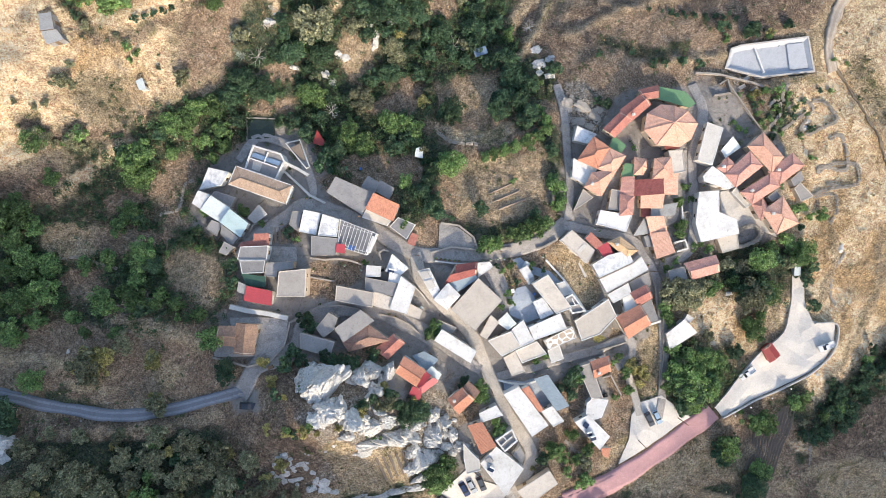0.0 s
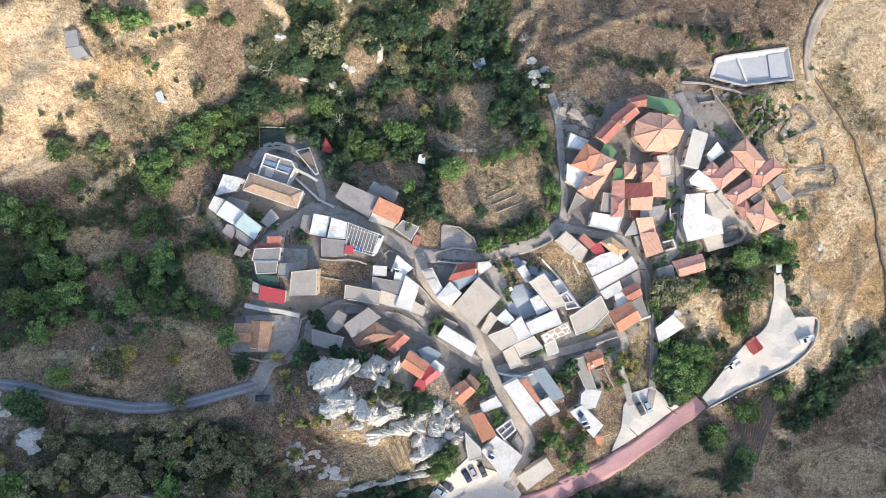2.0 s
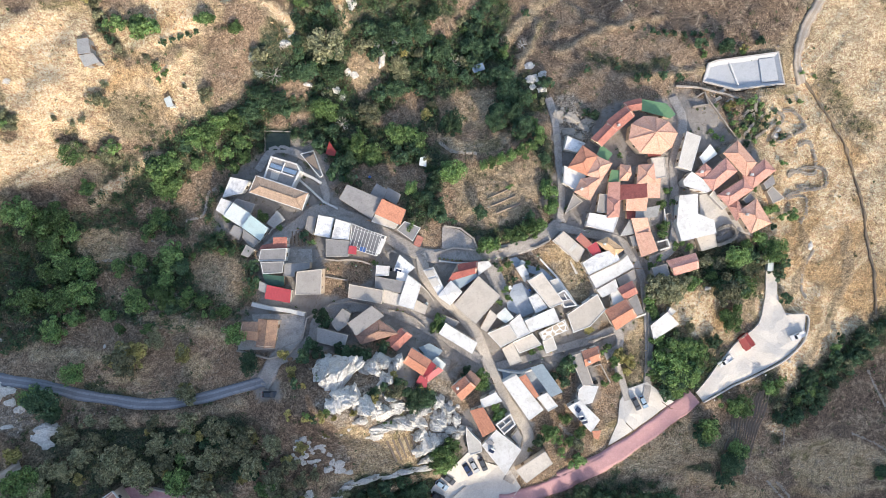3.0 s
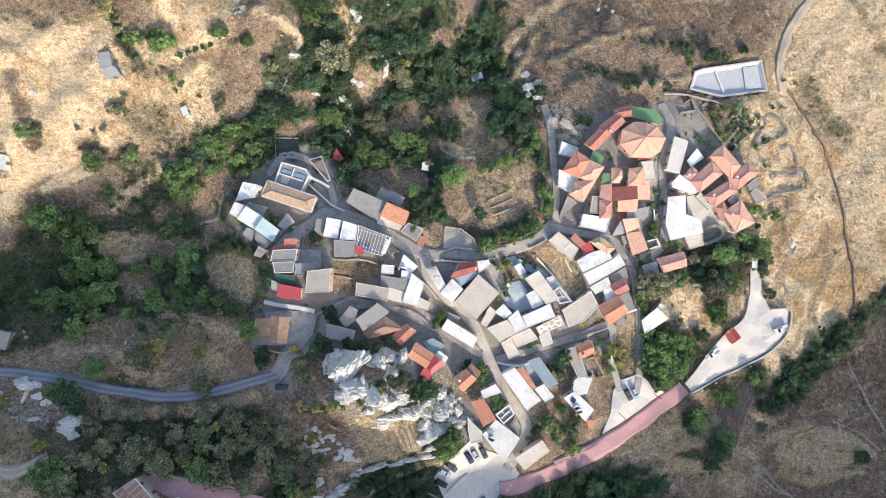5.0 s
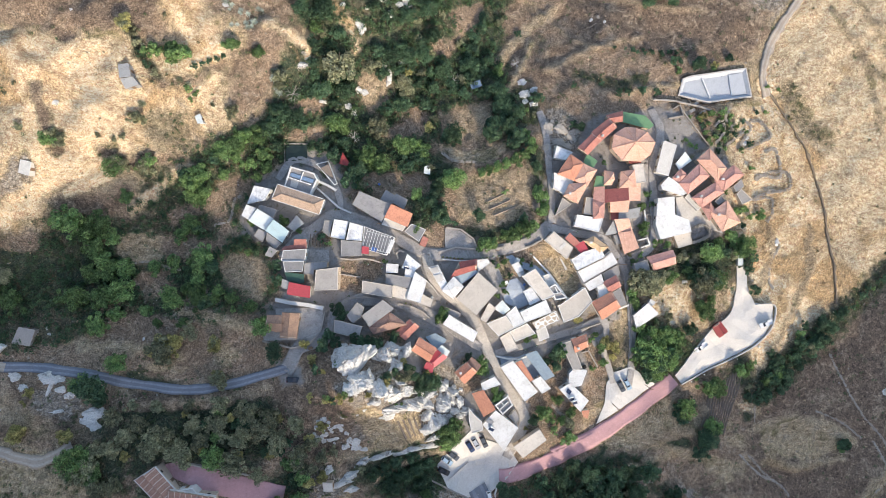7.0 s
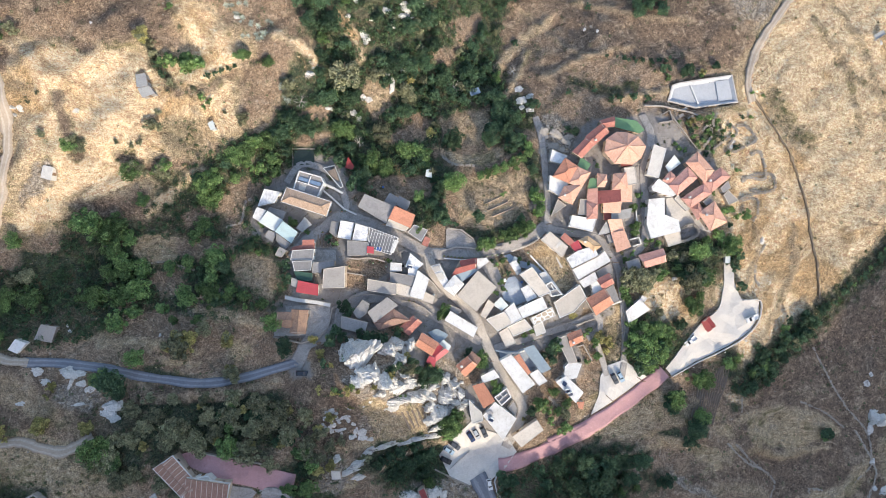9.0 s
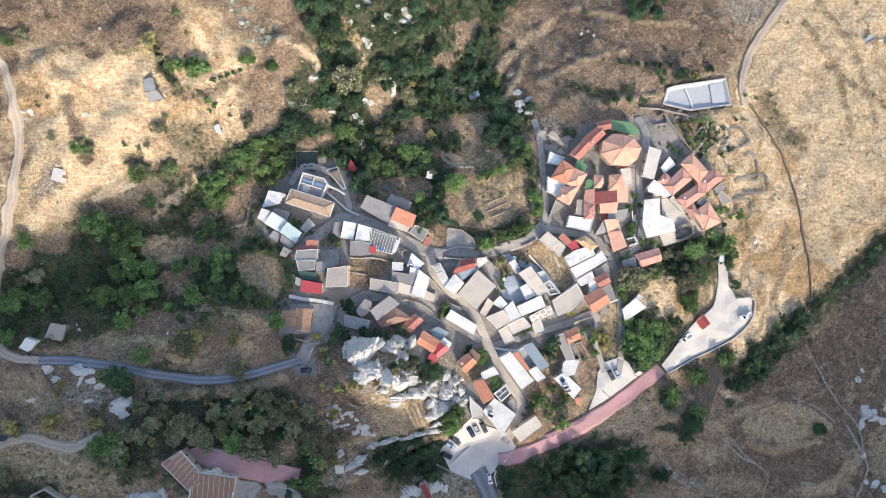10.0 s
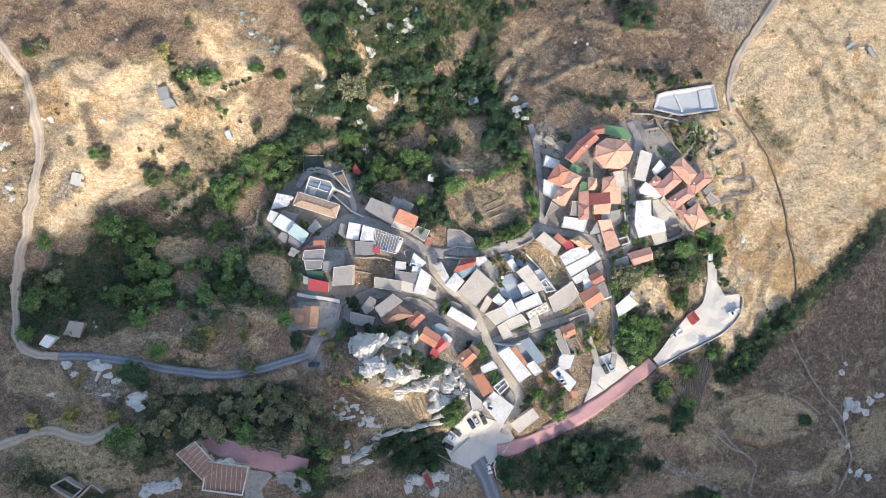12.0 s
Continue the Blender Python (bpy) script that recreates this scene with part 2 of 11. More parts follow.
def ground_material():
    m, n, links, shader = nodes_of("hillside")
    where = put(n, links, "ShaderNodeNewGeometry").outputs["Position"]
    shares = put(n, links, "ShaderNodeVertexColor")
    shares.layer_name = "cover"
    soil_shade_share = put(n, links, "ShaderNodeVertexColor")
    soil_shade_share.layer_name = "heath"
    cover = put(n, links, "ShaderNodeSeparateColor", [(0, shares.outputs[0])])
    def swirl(scale, detail, rough, bend, shift=0.0):
        moved = put(n, links, "ShaderNodeMapping", [("Vector", where), ("Location", (shift, shift * 0.7, 0))]).outputs[0]
        return put(n, links, "ShaderNodeTexNoise", [("Vector", moved), ("Scale", scale), ("Detail", detail), ("Roughness", rough), ("Distortion", bend)]).outputs["Fac"]

    big, mid, fine = swirl(0.045, 6, 0.65, 0.6), swirl(0.2, 8, 0.72, 0.9), swirl(0.9, 8, 0.8, 0.5)
    clump, other = swirl(0.42, 6, 0.75, 1.4, 31.0), swirl(0.11, 7, 0.7, 1.0, 77.0)
    streak = noise_at(n, links, put(n, links, "ShaderNodeMapping", [("Vector", where), ("Rotation", (0, 0, 0.6)), ("Scale", (0.3, 1.0, 1))]).outputs[0], 0.9, 7, 0.75)

    def spread(weight, fuzz, amount):
        s = put(n, links, "ShaderNodeMath", [(0, fuzz), (1, amount), (2, weight)], operation="MULTIPLY_ADD").outputs[0]
        return ramp(n, links, s, 0.5 + amount * 0.5 - 0.3, 0.5 + amount * 0.5 + 0.3)

    soil = blend(n, links, ramp(n, links, mid, 0.4, 0.6), (0.255, 0.18, 0.125), (0.375, 0.275, 0.19))
    soil = blend(n, links, ramp(n, links, clump, 0.53, 0.64), soil, (0.41, 0.33, 0.25))
    soil = blend(n, links, ramp(n, links, other, 0.52, 0.66), soil, (0.2, 0.17, 0.125))
    soil = blend(n, links, ramp(n, links, streak, 0.6, 0.72), soil, (0.43, 0.365, 0.295))
    # dark grey-brown soil; on shaded land this colour also paints the shade
    heath = blend(n, links, ramp(n, links, clump, 0.44, 0.58), (0.175, 0.128, 0.094), (0.275, 0.202, 0.145))
    heath = blend(n, links, ramp(n, links, mid, 0.52, 0.62), heath, (0.385, 0.3, 0.215))
    straw = blend(n, links, ramp(n, links, streak, 0.4, 0.6), (0.4, 0.3, 0.185), (0.56, 0.45, 0.3))
    straw = blend(n, links, ramp(n, links, clump, 0.57, 0.65), straw, (0.26, 0.185, 0.1))
    straw = blend(n, links, ramp(n, links, mid, 0.53, 0.63), straw, (0.44, 0.36, 0.26))
    straw = blend(n, links, ramp(n, links, other, 0.53, 0.65), straw, (0.27, 0.225, 0.12))
    straw = blend(n, links, ramp(n, links, big, 0.56, 0.68), straw, (0.4, 0.28, 0.16))
    # golden straw, made paler to brighten ground where the sun falls
    gold = blend(n, links, ramp(n, links, streak, 0.38, 0.62), (0.62, 0.465, 0.295), (0.85, 0.685, 0.47))
    gold = blend(n, links, ramp(n, links, clump, 0.6, 0.68), gold, (0.5, 0.375, 0.235))
    gold = blend(n, links, ramp(n, links, big, 0.54, 0.62), gold, (0.5, 0.345, 0.19))
    straw = blend(n, links, ramp(n, links, cover.outputs[0], 0.95, 1.2), straw, gold)
    green = blend(n, links, ramp(n, links, clump, 0.42, 0.58), (0.05, 0.075, 0.048), (0.11, 0.115, 0.072))
    green = blend(n, links, ramp(n, links, mid, 0.54, 0.64), green, (0.16, 0.125, 0.075))
    stone = blend(n, links, ramp(n, links, fine, 0.4, 0.6), (0.22, 0.185, 0.15), (0.38, 0.34, 0.29))
    stone = blend(n, links, ramp(n, links, clump, 0.52, 0.6), stone, (0.32, 0.25, 0.175))
    colour = blend(n, links, spread(cover.outputs[0], mid, 0.9), soil, straw)
    colour = blend(n, links, spread(put(n, links, "ShaderNodeSeparateColor", [(0, soil_shade_share.outputs[0])]).outputs[0], mid, 1.0), colour, heath)
    colour = blend(n, links, spread(cover.outputs[1], mid, 0.9), colour, green)
    colour = blend(n, links, spread(cover.outputs[2], fine, 1.0), colour, stone)
    pebbles = put(n, links, "ShaderNodeTexVoronoi", [("Vector", where), ("Scale", 0.9)]).outputs["Distance"]
    colour = blend(n, links, put(n, links, "ShaderNodeMath", [(0, ramp(n, links, pebbles, 0.14, 0.08)), (1, ramp(n, links, big, 0.42, 0.6))], operation="MULTIPLY").outputs[0], colour, (0.5, 0.46, 0.41))
    colour = blend(n, links, 0.55, colour, blend(n, links, ramp(n, links, fine, 0.36, 0.64), (0.05, 0.05, 0.05), (0.95, 0.95, 0.95)), "OVERLAY")
    tiny = noise_at(n, links, where, 2.6, 5, 0.8)
    colour = blend(n, links, 0.85, colour, blend(n, links, ramp(n, links, tiny, 0.38, 0.62), (0.1, 0.1, 0.1), (0.87, 0.87, 0.87)), "OVERLAY")
    yard = blend(n, links, ramp(n, links, mid, 0.4, 0.62), (0.3, 0.275, 0.255), (0.38, 0.35, 0.325))
    yard = blend(n, links, ramp(n, links, fine, 0.5, 0.66), yard, (0.42, 0.39, 0.355))
    yard = blend(n, links, ramp(n, links, clump, 0.56, 0.66), yard, (0.2, 0.17, 0.13))
    colour = blend(n, links, spread(shares.outputs[1], mid, 0.7), colour, yard)
    links.new(colour, shader.inputs["Base Color"])
    shader.inputs["Roughness"].default_value = 0.95
    shader.inputs["Specular IOR Level"].default_value = 0.15
    height = put(n, links, "ShaderNodeMath", [(0, tiny), (1, 0.35), (2, fine)], operation="MULTIPLY_ADD").outputs[0]
    relief = put(n, links, "ShaderNodeBump", [("Height", height), ("Strength", 1.0), ("Distance", 0.8)])
    links.new(relief.outputs[0], shader.inputs["Normal"])
    return m


# ---- small tools ----
def mesh_of(name, verts, faces, materials=(), uvs=None, smooth_faces=False):
    me = bpy.data.meshes.new(name)
    me.from_pydata([tuple(map(float, v)) for v in verts], [], faces)
    for m in materials:
        me.materials.append(MATS[m] if isinstance(m, str) else m)
    if uvs is not None:
        layer = me.uv_layers.new(name="UVMap")
        layer.data.foreach_set("uv", [float(c) for uv in uvs for c in uv])
    if smooth_faces:
        me.polygons.foreach_set("use_smooth", [True] * len(me.polygons))
    me.update()
    return me


def part(name, me, parent, label="", place=None):
    ob = new(name, me)
    ob.parent = parent
    if place is not None:
        ob.matrix_local = place
    return tagged(ob, label)


def thing(name, x, y, z, label, category, group="", turn=0.0):
    ob = new(name)
    ob.empty_display_size = 0.3
    ob.matrix_world = pose(x, y, z, 0, 0, turn)
    return tagged(ob, label, category, group)


class Shape:
    """Collects boxes, prisms and tubes for one mesh."""

    def __init__(self):
        self.v, self.f = [], []

    def add(self, verts, faces):
        k = len(self.v)
        self.v += [tuple(v) for v in verts]
        self.f += [tuple(i + k for i in f) for f in faces]
        return self

    def prism(self, plan, z0, z1, lift=None):
        n = len(plan)
        top = [(x, y, z1 + (lift(x, y) if lift else 0)) for x, y in plan]
        return self.add([(x, y, z0) for x, y in plan] + top, [tuple(range(n))[::-1], tuple(range(n, 2 * n))] + [(i, (i + 1) % n, n + (i + 1) % n, n + i) for i in range(n)])

    def box(self, x0, x1, y0, y1, z0, z1):
        return self.prism([(x0, y0), (x1, y0), (x1, y1), (x0, y1)], z0, z1)

    def tube(self, a, b, r0, r1=None, sides=7):
        a, b = Vector(a), Vector(b)
        q = (b - a).to_track_quat("Z", "Y")
        r1 = r0 if r1 is None else r1
        ring = [(math.cos(6.2832 * i / sides), math.sin(6.2832 * i / sides)) for i in range(sides)]
        vs = [a + q @ Vector((c * r0, s * r0, 0)) for c, s in ring] + [b + q @ Vector((c * r1, s * r1, 0)) for c, s in ring]
        return self.add(vs, [tuple(range(sides))[::-1], tuple(range(sides, 2 * sides))] + [(i, (i + 1) % sides, sides + (i + 1) % sides, sides + i) for i in range(sides)])

    def mesh(self, name, material, **more):
        return mesh_of(name, self.v, self.f, [material], **more)


def grown(plan, d):
    """The plan (counter-clockwise) with its sides moved outwards by d."""
    out, n = [], len(plan)
    for i in range(n):
        p, a, b = (Vector(plan[k % n]) for k in (i, i - 1, i + 1))
        e, g = (p - a).normalized(), (b - p).normalized()
        na, nb = Vector((e.y, -e.x)), Vector((g.y, -g.x))
        h = (na + nb).normalized()
        out.append(tuple(p + h * (d / max(0.45, h.dot(na)))))
    return out


def inside(px, py, plan):
    hit = np.zeros(np.shape(px), bool)
    for (ax, ay), (bx, by) in zip(plan, plan[1:] + plan[:1]):
        cross = ((ay > py) != (by > py)) & (px < (bx - ax) * (py - ay) / ((by - ay) or 1e-9) + ax)
        hit ^= cross
    return hit


# ---- the lie of the land ----
def smooth(a, b, v):
    s = np.clip((v - a) / (b - a), 0, 1)
    return s * s * (3 - 2 * s)


def soft_ramp(v, w):
    return w * np.logaddexp(0, v / w)


def wobble(x, y, size, seed):
    """Cheap rolling relief in -1..1, about `size` metres from crest to crest."""
    k = 6.283 / size
    a = np.sin(k * (x * 0.93 + y * 0.37) + seed * 1.7 + 1.3 * np.sin(k * 0.61 * (y - 0.4 * x) + seed))
    b = np.sin(k * 1.31 * (y * 0.88 - x * 0.47) + seed * 2.9 + 1.1 * np.sin(k * 0.83 * (x + 0.2 * y) + 2 * seed))
    c = np.sin(k * 2.17 * (x * 0.55 + y * 0.83) + seed * 0.7 + b)
    return (a + b + 0.5 * c) / 2.5


GULLY = ((-210, -30), (-125, -6), (-88, 12), (-58, 34), (-20, 46), (8, 64), (34, 96), (60, 150))


def gully_distance(x, y):
    best = np.full(np.shape(x), 1e9)
    for (ax, ay), (bx, by) in zip(GULLY, GULLY[1:]):
        dx, dy = bx - ax, by - ay
        s = np.clip(((x - ax) * dx + (y - ay) * dy) / (dx * dx + dy * dy), 0, 1)
        best = np.minimum(best, np.hypot(x - ax - s * dx, y - ay - s * dy))
    return best


def ground_height(x, y):
    x, y = np.asarray(x, float), np.asarray(y, float)
    z = -18 * np.tanh(np.maximum(x, 0) / 150) - 22 * np.tanh(np.minimum(x, 0) / 150)
    # the gully behind the village, and the falling ground north of the chapel
    z = z - 11 * np.exp(-((gully_distance(x, y) / 29) ** 2))
    north = soft_ramp(y - 44, 6) * smooth(-20, 30, x) * (1 - smooth(84, 112, x))
    z = z - 16 * (1 - np.exp(-0.13 * north / 16))
    # the sunny slope across the gully
    q = -0.62 * (x + 60) + 0.78 * (y - 35)
    z = z + 75 * (1 - np.exp(-0.1 * soft_ramp(q - 16 - 18 * smooth(-105, -50, x), 7) / 75)) * (1 - smooth(-5, 40, x))
    z = z + (1.5 * wobble(x, y, 27, 8) + 0.7 * wobble(x, y, 12, 9)) * smooth(10, 34, q) * (1 - smooth(-5, 40, x))
    # the crag
    z = z + 13 * np.exp(-((x + 31) ** 2 / 330 + (y + 43) ** 2 / 120))
    z = z - 5 * np.exp(-((x + 5) ** 2 / 900 + (y + 76) ** 2 / 90))
    # the shoulder in the south-west
    z = z + 9 * np.exp(-((x + 75) ** 2 / 4225 + (y + 75) ** 2 / 676))
    # an unseen ridge added to the south, its crest shaped to cast shade over the land; the sun comes through its saddle
    crest = np.interp(x, (-700, -250, -62, -13, 10, 42, 56, 125, 150, 212, 236, 250, 282, 304, 420, 800), (189, 136, 134, 149, 155, 124, 91, 95, 102, 110, 113, 117, 128, 138, 178, 215))
    crest = crest + (7 - 5 * smooth(90, 150, x) * (1 - smooth(330, 420, x))) * wobble(x, 0 * x, 46, 3) * smooth(20, 60, np.abs(x - 26) + 30)
    rise = smooth(-112, -238, y)
    z = z + crest * rise - 0.10 * soft_ramp(-y - 260, 20) * smooth(-250, -400, y) * 0.5
    # far hills all round
    far = np.hypot(x, y + 20)
    z = z + smooth(260, 1100, far) * (70 + 60 * wobble(x, y, 900, 5))
    near = 1 - smooth(200, 420, far)
    z = z + (0.9 * wobble(x, y, 31, 1) + 0.35 * wobble(x, y, 11, 2)) * near + 9 * (1 - near) * wobble(x, y, 160, 4)
    return z


COVER, LEVELS, ROADS, SLABS, PLOTS, THICKETS, YARDS, BANKS = [], [], [], [], [], [], [], []
# straw, green, stone, yard and dark soil (with painted shade) shares of the kinds of plot
PLOT_SHARES = {"green": (0.1, 0.85, 0, 0, 0.1), "soil": (0.12, 0.02, 0.05, 0, 0.3), "straw": (0.8, 0, 0, 0, 0), "gold": (1.25, 0, 0, 0, 0), "field": (1.12, 0, 0, 0, 0.12), "tan": (0.52, 0, 0.12, 0, 0.1), "heath": (0.15, 0, 0.05, 0, 0.85), "meadow": (0.6, 0.42, 0, 0, 0), "stone": (0.15, 0, 0.95, 0, 0), "yard": (0, 0, 0, 0.95, 0)}


def patch(kind, x, y, rx, ry, turn=0):
    if rx > 0:
        COVER.append((kind, x, y, rx, ry, radians(turn)))


def plot(kind, plan):
    PLOTS.append((kind, plan))


def yard(plan):
    YARDS.append(plan)


def bank(kind, width, line):
    BANKS.append((kind, width, line))


def along(x, y, width, line):
    """1 on a line across the land, falling to 0 past its ragged sides."""
    p = np.array(line)
    near = (x > p[:, 0].min() - 8) & (x < p[:, 0].max() + 8) & (y > p[:, 1].min() - 8) & (y < p[:, 1].max() + 8)
    out = np.zeros(np.shape(x))
    if not np.any(near):
        return out
    px, py = x[near] + 0.8 * wobble(x[near], y[near], 9, 3), y[near] + 0.8 * wobble(x[near], y[near], 8, 7)
    far = np.full(px.shape, 1e9)
    for (ax, ay), (bx, by) in zip(line, line[1:]):
        dx, dy = bx - ax, by - ay
        s = np.clip(((px - ax) * dx + (py - ay) * dy) / (dx * dx + dy * dy + 1e-9), 0, 1)
        far = np.minimum(far, np.hypot(px - ax - s * dx, py - ay - s * dy))
    out[near] = 1 - smooth(0.5, 1.5, far / width + 0.35 * wobble(px, py, 4, 11))
    return out


def thicket(plan):
    THICKETS.append(plan)


def within(x, y, plan, soft=1.2):
    """1 inside the plan, falling to 0 over a ragged edge."""
    p = np.array(plan)
    near = (x > p[:, 0].min() - 4) & (x < p[:, 0].max() + 4) & (y > p[:, 1].min() - 4) & (y < p[:, 1].max() + 4)
    out = np.zeros(np.shape(x))
    if not np.any(near):
        return out
    px, py = x[near], y[near]
    px, py = px + 0.9 * wobble(px, py, 7, 3) + 0.5 * wobble(px, py, 2.9, 5), py + 0.9 * wobble(px, py, 6, 4) + 0.5 * wobble(px, py, 3.1, 8)
    far = np.full(px.shape, 1e9)
    for (ax, ay), (bx, by) in zip(plan, plan[1:] + plan[:1]):
        dx, dy = bx - ax, by - ay
        s = np.clip(((px - ax) * dx + (py - ay) * dy) / (dx * dx + dy * dy + 1e-9), 0, 1)
        far = np.minimum(far, np.hypot(px - ax - s * dx, py - ay - s * dy))
    out[near] = smooth(-soft, soft, np.where(inside(px, py, plan), far, -far))
    return out


def road(name, material, width, line, label=""):
    ROADS.append((name, material, width, line))


def slab(name, material, plan):
    if sum(a[0] * b[1] - b[0] * a[1] for a, b in zip(plan, plan[1:] + plan[:1])) < 0:
        plan = plan[::-1]
    SLABS.append((name, material, plan))
    LEVELS.append((plan, 0.25))


def lie(x, y):
    z = ground_height(x, y)
    for plan, up in LEVELS:
        p = np.array(plan)
        near = (x > p[:, 0].min()) & (x < p[:, 0].max()) & (y > p[:, 1].min()) & (y < p[:, 1].max())
        if np.any(near):
            z = np.where(near & inside(x, y, plan), ground_height(x, y) + up if up is not None else BASIN_Z - 2.6, z)
    return z


def gz(x, y):
    return float(lie(np.array([float(x)]), np.array([float(y)]))[0])


def cover_at(x, y):
    """Straw, green and stone shares of the ground."""
    out = {k: np.zeros(np.shape(x)) for k in ("straw", "green", "stone", "yard", "heath")}
    out["straw"] += 0.35 * smooth(170, 260, np.hypot(x, y))
    ragged = 0.28 * wobble(x, y, 17, 6) + 0.16 * wobble(x, y, 6, 7)
    for kind, px, py, rx, ry, turn in COVER:
        c, s = math.cos(turn), math.sin(turn)
        u, v = ((x - px) * c + (y - py) * s) / rx, ((y - py) * c - (x - px) * s) / ry
        w = 1 - smooth(0.7, 1.25, np.hypot(u, v) + ragged)
        if kind == "soil":
            out["straw"], out["green"], out["yard"] = out["straw"] * (1 - 0.85 * w), out["green"] * (1 - 0.6 * w), out["yard"] * (1 - 0.9 * w)
        elif kind == "heath":
            out["straw"], out["heath"] = out["straw"] * (1 - 0.8 * w), np.maximum(out["heath"], w)
        elif kind == "gold":
            out["straw"] = np.maximum(out["straw"], 1.3 * w)
            out["green"], out["yard"] = out["green"] * (1 - 0.9 * w), out["yard"] * (1 - 0.9 * w)
        else:
            out[kind] = np.maximum(out[kind], w * 0.9)
            if kind in ("straw", "yard"):
                out["green"] = out["green"] * (1 - 0.7 * w)
    for plan in THICKETS:
        w = within(x, y, plan, 2.0)
        out["green"], out["straw"] = np.maximum(out["green"], 0.62 * w), out["straw"] * (1 - 0.5 * w)
    for plan in YARDS:
        w = within(x, y, plan, 1.5)
        out["yard"], out["green"] = np.maximum(out["yard"], 0.8 * w), out["green"] * (1 - 0.8 * w)
    for kind, plan in PLOTS:
        w = within(x, y, plan, 3.5 if kind in ("field", "heath", "gold") else 1.2)
        for key, share in zip(("straw", "green", "stone", "yard", "heath"), PLOT_SHARES[kind]):
            out[key] = out[key] * (1 - w) + share * w
    for kind, width, line in BANKS:
        w = along(x, y, width, line)
        for key, share in zip(("straw", "green", "stone", "yard", "heath"), PLOT_SHARES[kind]):
            out[key] = out[key] * (1 - 0.85 * w) + share * 0.85 * w
    return out["straw"], out["green"], out["stone"], out["yard"], out["heath"]


def cleared(x, y):
    """How far a place lies in one of the bare plots."""
    w = np.zeros(np.shape(x))
    for kind, plan in PLOTS:
        w = np.maximum(w, within(x, y, plan, 0.8))
    return w


patch("straw", -96.0, 36.6, 53, 30, 25)
patch("straw", -104.0, 55.1, 42, 32, 0)
patch("straw", -71.3, 59.4, 18, 19, 0)
patch("straw", -77.9, 17.5, 3, 3, 0)
patch("straw", -52.5, 63.3, 8, 8, 0)
patch("straw", 123.2, 24.6, 18, 67, 0)
patch("straw", 108.4, 35.8, 11, 21, 0)
patch("straw", 118.7, -20.3, 14, 19, 0)
patch("straw", 85.2, -20.3, 10, 6, 0)
patch("straw", 71.8, -33.4, 5, 13, 0)
patch("straw", 10.6, 47.9, 9, 6, 0)
patch("straw", 16.0, 20.0, 13, 8, 0)
patch("straw", 38.3, -6.0, 7, 10, 0)
patch("straw", -68.0, -5.9, 9, 7, 0)
patch("straw", -103.9, 1.9, 9, 6, 0)
patch("straw", -14.8, -58.2, 11, 7, 0)
patch("straw", 133.2, 58.2, 32, 32, 0)
patch("straw", -51.1, -50.1, 5, 5, 0)
patch("straw", -17.7, 63.7, 6, 7, 0)
patch("straw", 61.7, -33.3, 3, 11, 0)
patch("straw", 85.2, -20.3, 13, 9, 0)
patch("straw", 101.4, -20.3, 4, 6, 0)
patch("straw", 87.2, -36.5, 6, 5, -40)
patch("straw", 119.2, -7.1, 10, 19, 0)
patch("straw", 60.6, -30.3, 4, 10, 0)
patch("straw", 65.8, -56.6, 10, 4, 25)
patch("straw", 74.8, -58.6, 8, 4, 0)
patch("straw", 96.4, -43.6, 8, 3, 20)
patch("straw", -135.9, 60.4, 47, 43, 0)
patch("straw", -139.6, 25.9, 32, 19, 0)
patch("straw", 164.0, 71.0, 51, 36, 0)
patch("straw", 123.8, -13.2, 13, 34, 0)
patch("straw", -13.9, -59.2, 11, 7, 0)
patch("straw", -22.6, -67.4, 17, 3, 0)
patch("straw", 143.0, 17.5, 32, 34, 0)
patch("straw", 109.5, -72.3, 17, 6, 0)
patch("straw", 62.6, -65.6, 15, 4, 20)
patch("straw", 162.6, -94.2, 19, 13, 0)
patch("straw", -69.8, -2.0, 10, 9, 0)
patch("straw", -115.8, 2.9, 10, 6, 0)
patch("straw", -103.8, -3.9, 6, 6, 0)
patch("straw", -67.6, -22.9, 11, 5, 0)
patch("straw", -118.7, -25.5, 13, 5, 0)
patch("green", -111.9, -2.9, 19, 21, 0)
patch("green", -84.9, 25.3, 19, 14, 30)
patch("green", -49.9, 45.8, 21, 11, 25)
patch("green", -24.4, 35.0, 22, 14, 0)
patch("green", -4.0, 54.4, 18, 21, 0)
patch("green", 23.5, 53.1, 10, 21, 0)
patch("green", -82.7, -11.8, 19, 18, 0)
patch("green", -109.5, -30.5, 10, 6, 0)
patch("green", 32.1, 23.1, 4, 14, 0)
patch("green", 15.0, 7.0, 14, 6, 0)
patch("green", 77.0, -33.4, 11, 16, 0)
patch("green", 93.4, -6.1, 18, 10, 0)
patch("green", 115.8, -47.3, 18, 10, 0)
patch("green", -13.8, 69.7, 24, 10, 0)
patch("green", -95.9, -54.8, 24, 10, 0)
patch("green", -59.6, -56.5, 18, 8, 0)
patch("green", 2.9, -63.4, 10, 6, 0)
patch("green", 35.2, -36.2, 6, 6, 0)
patch("green", -65.7, -23.9, 10, 8, 0)
patch("green", -94.2, -38.7, 16, 4, 0)
patch("green", -8.9, 17.8, 6, 13, 0)
patch("green", -154.4, -12.6, 19, 13, 0)
patch("green", -126.4, -8.8, 34, 13, 0)
patch("green", -86.1, -53.8, 43, 13, 0)
patch("green", -128.6, -73.0, 28, 11, 0)
patch("green", -50.3, -78.1, 13, 13, 0)
patch("green", -14.8, -75.4, 19, 11, 0)
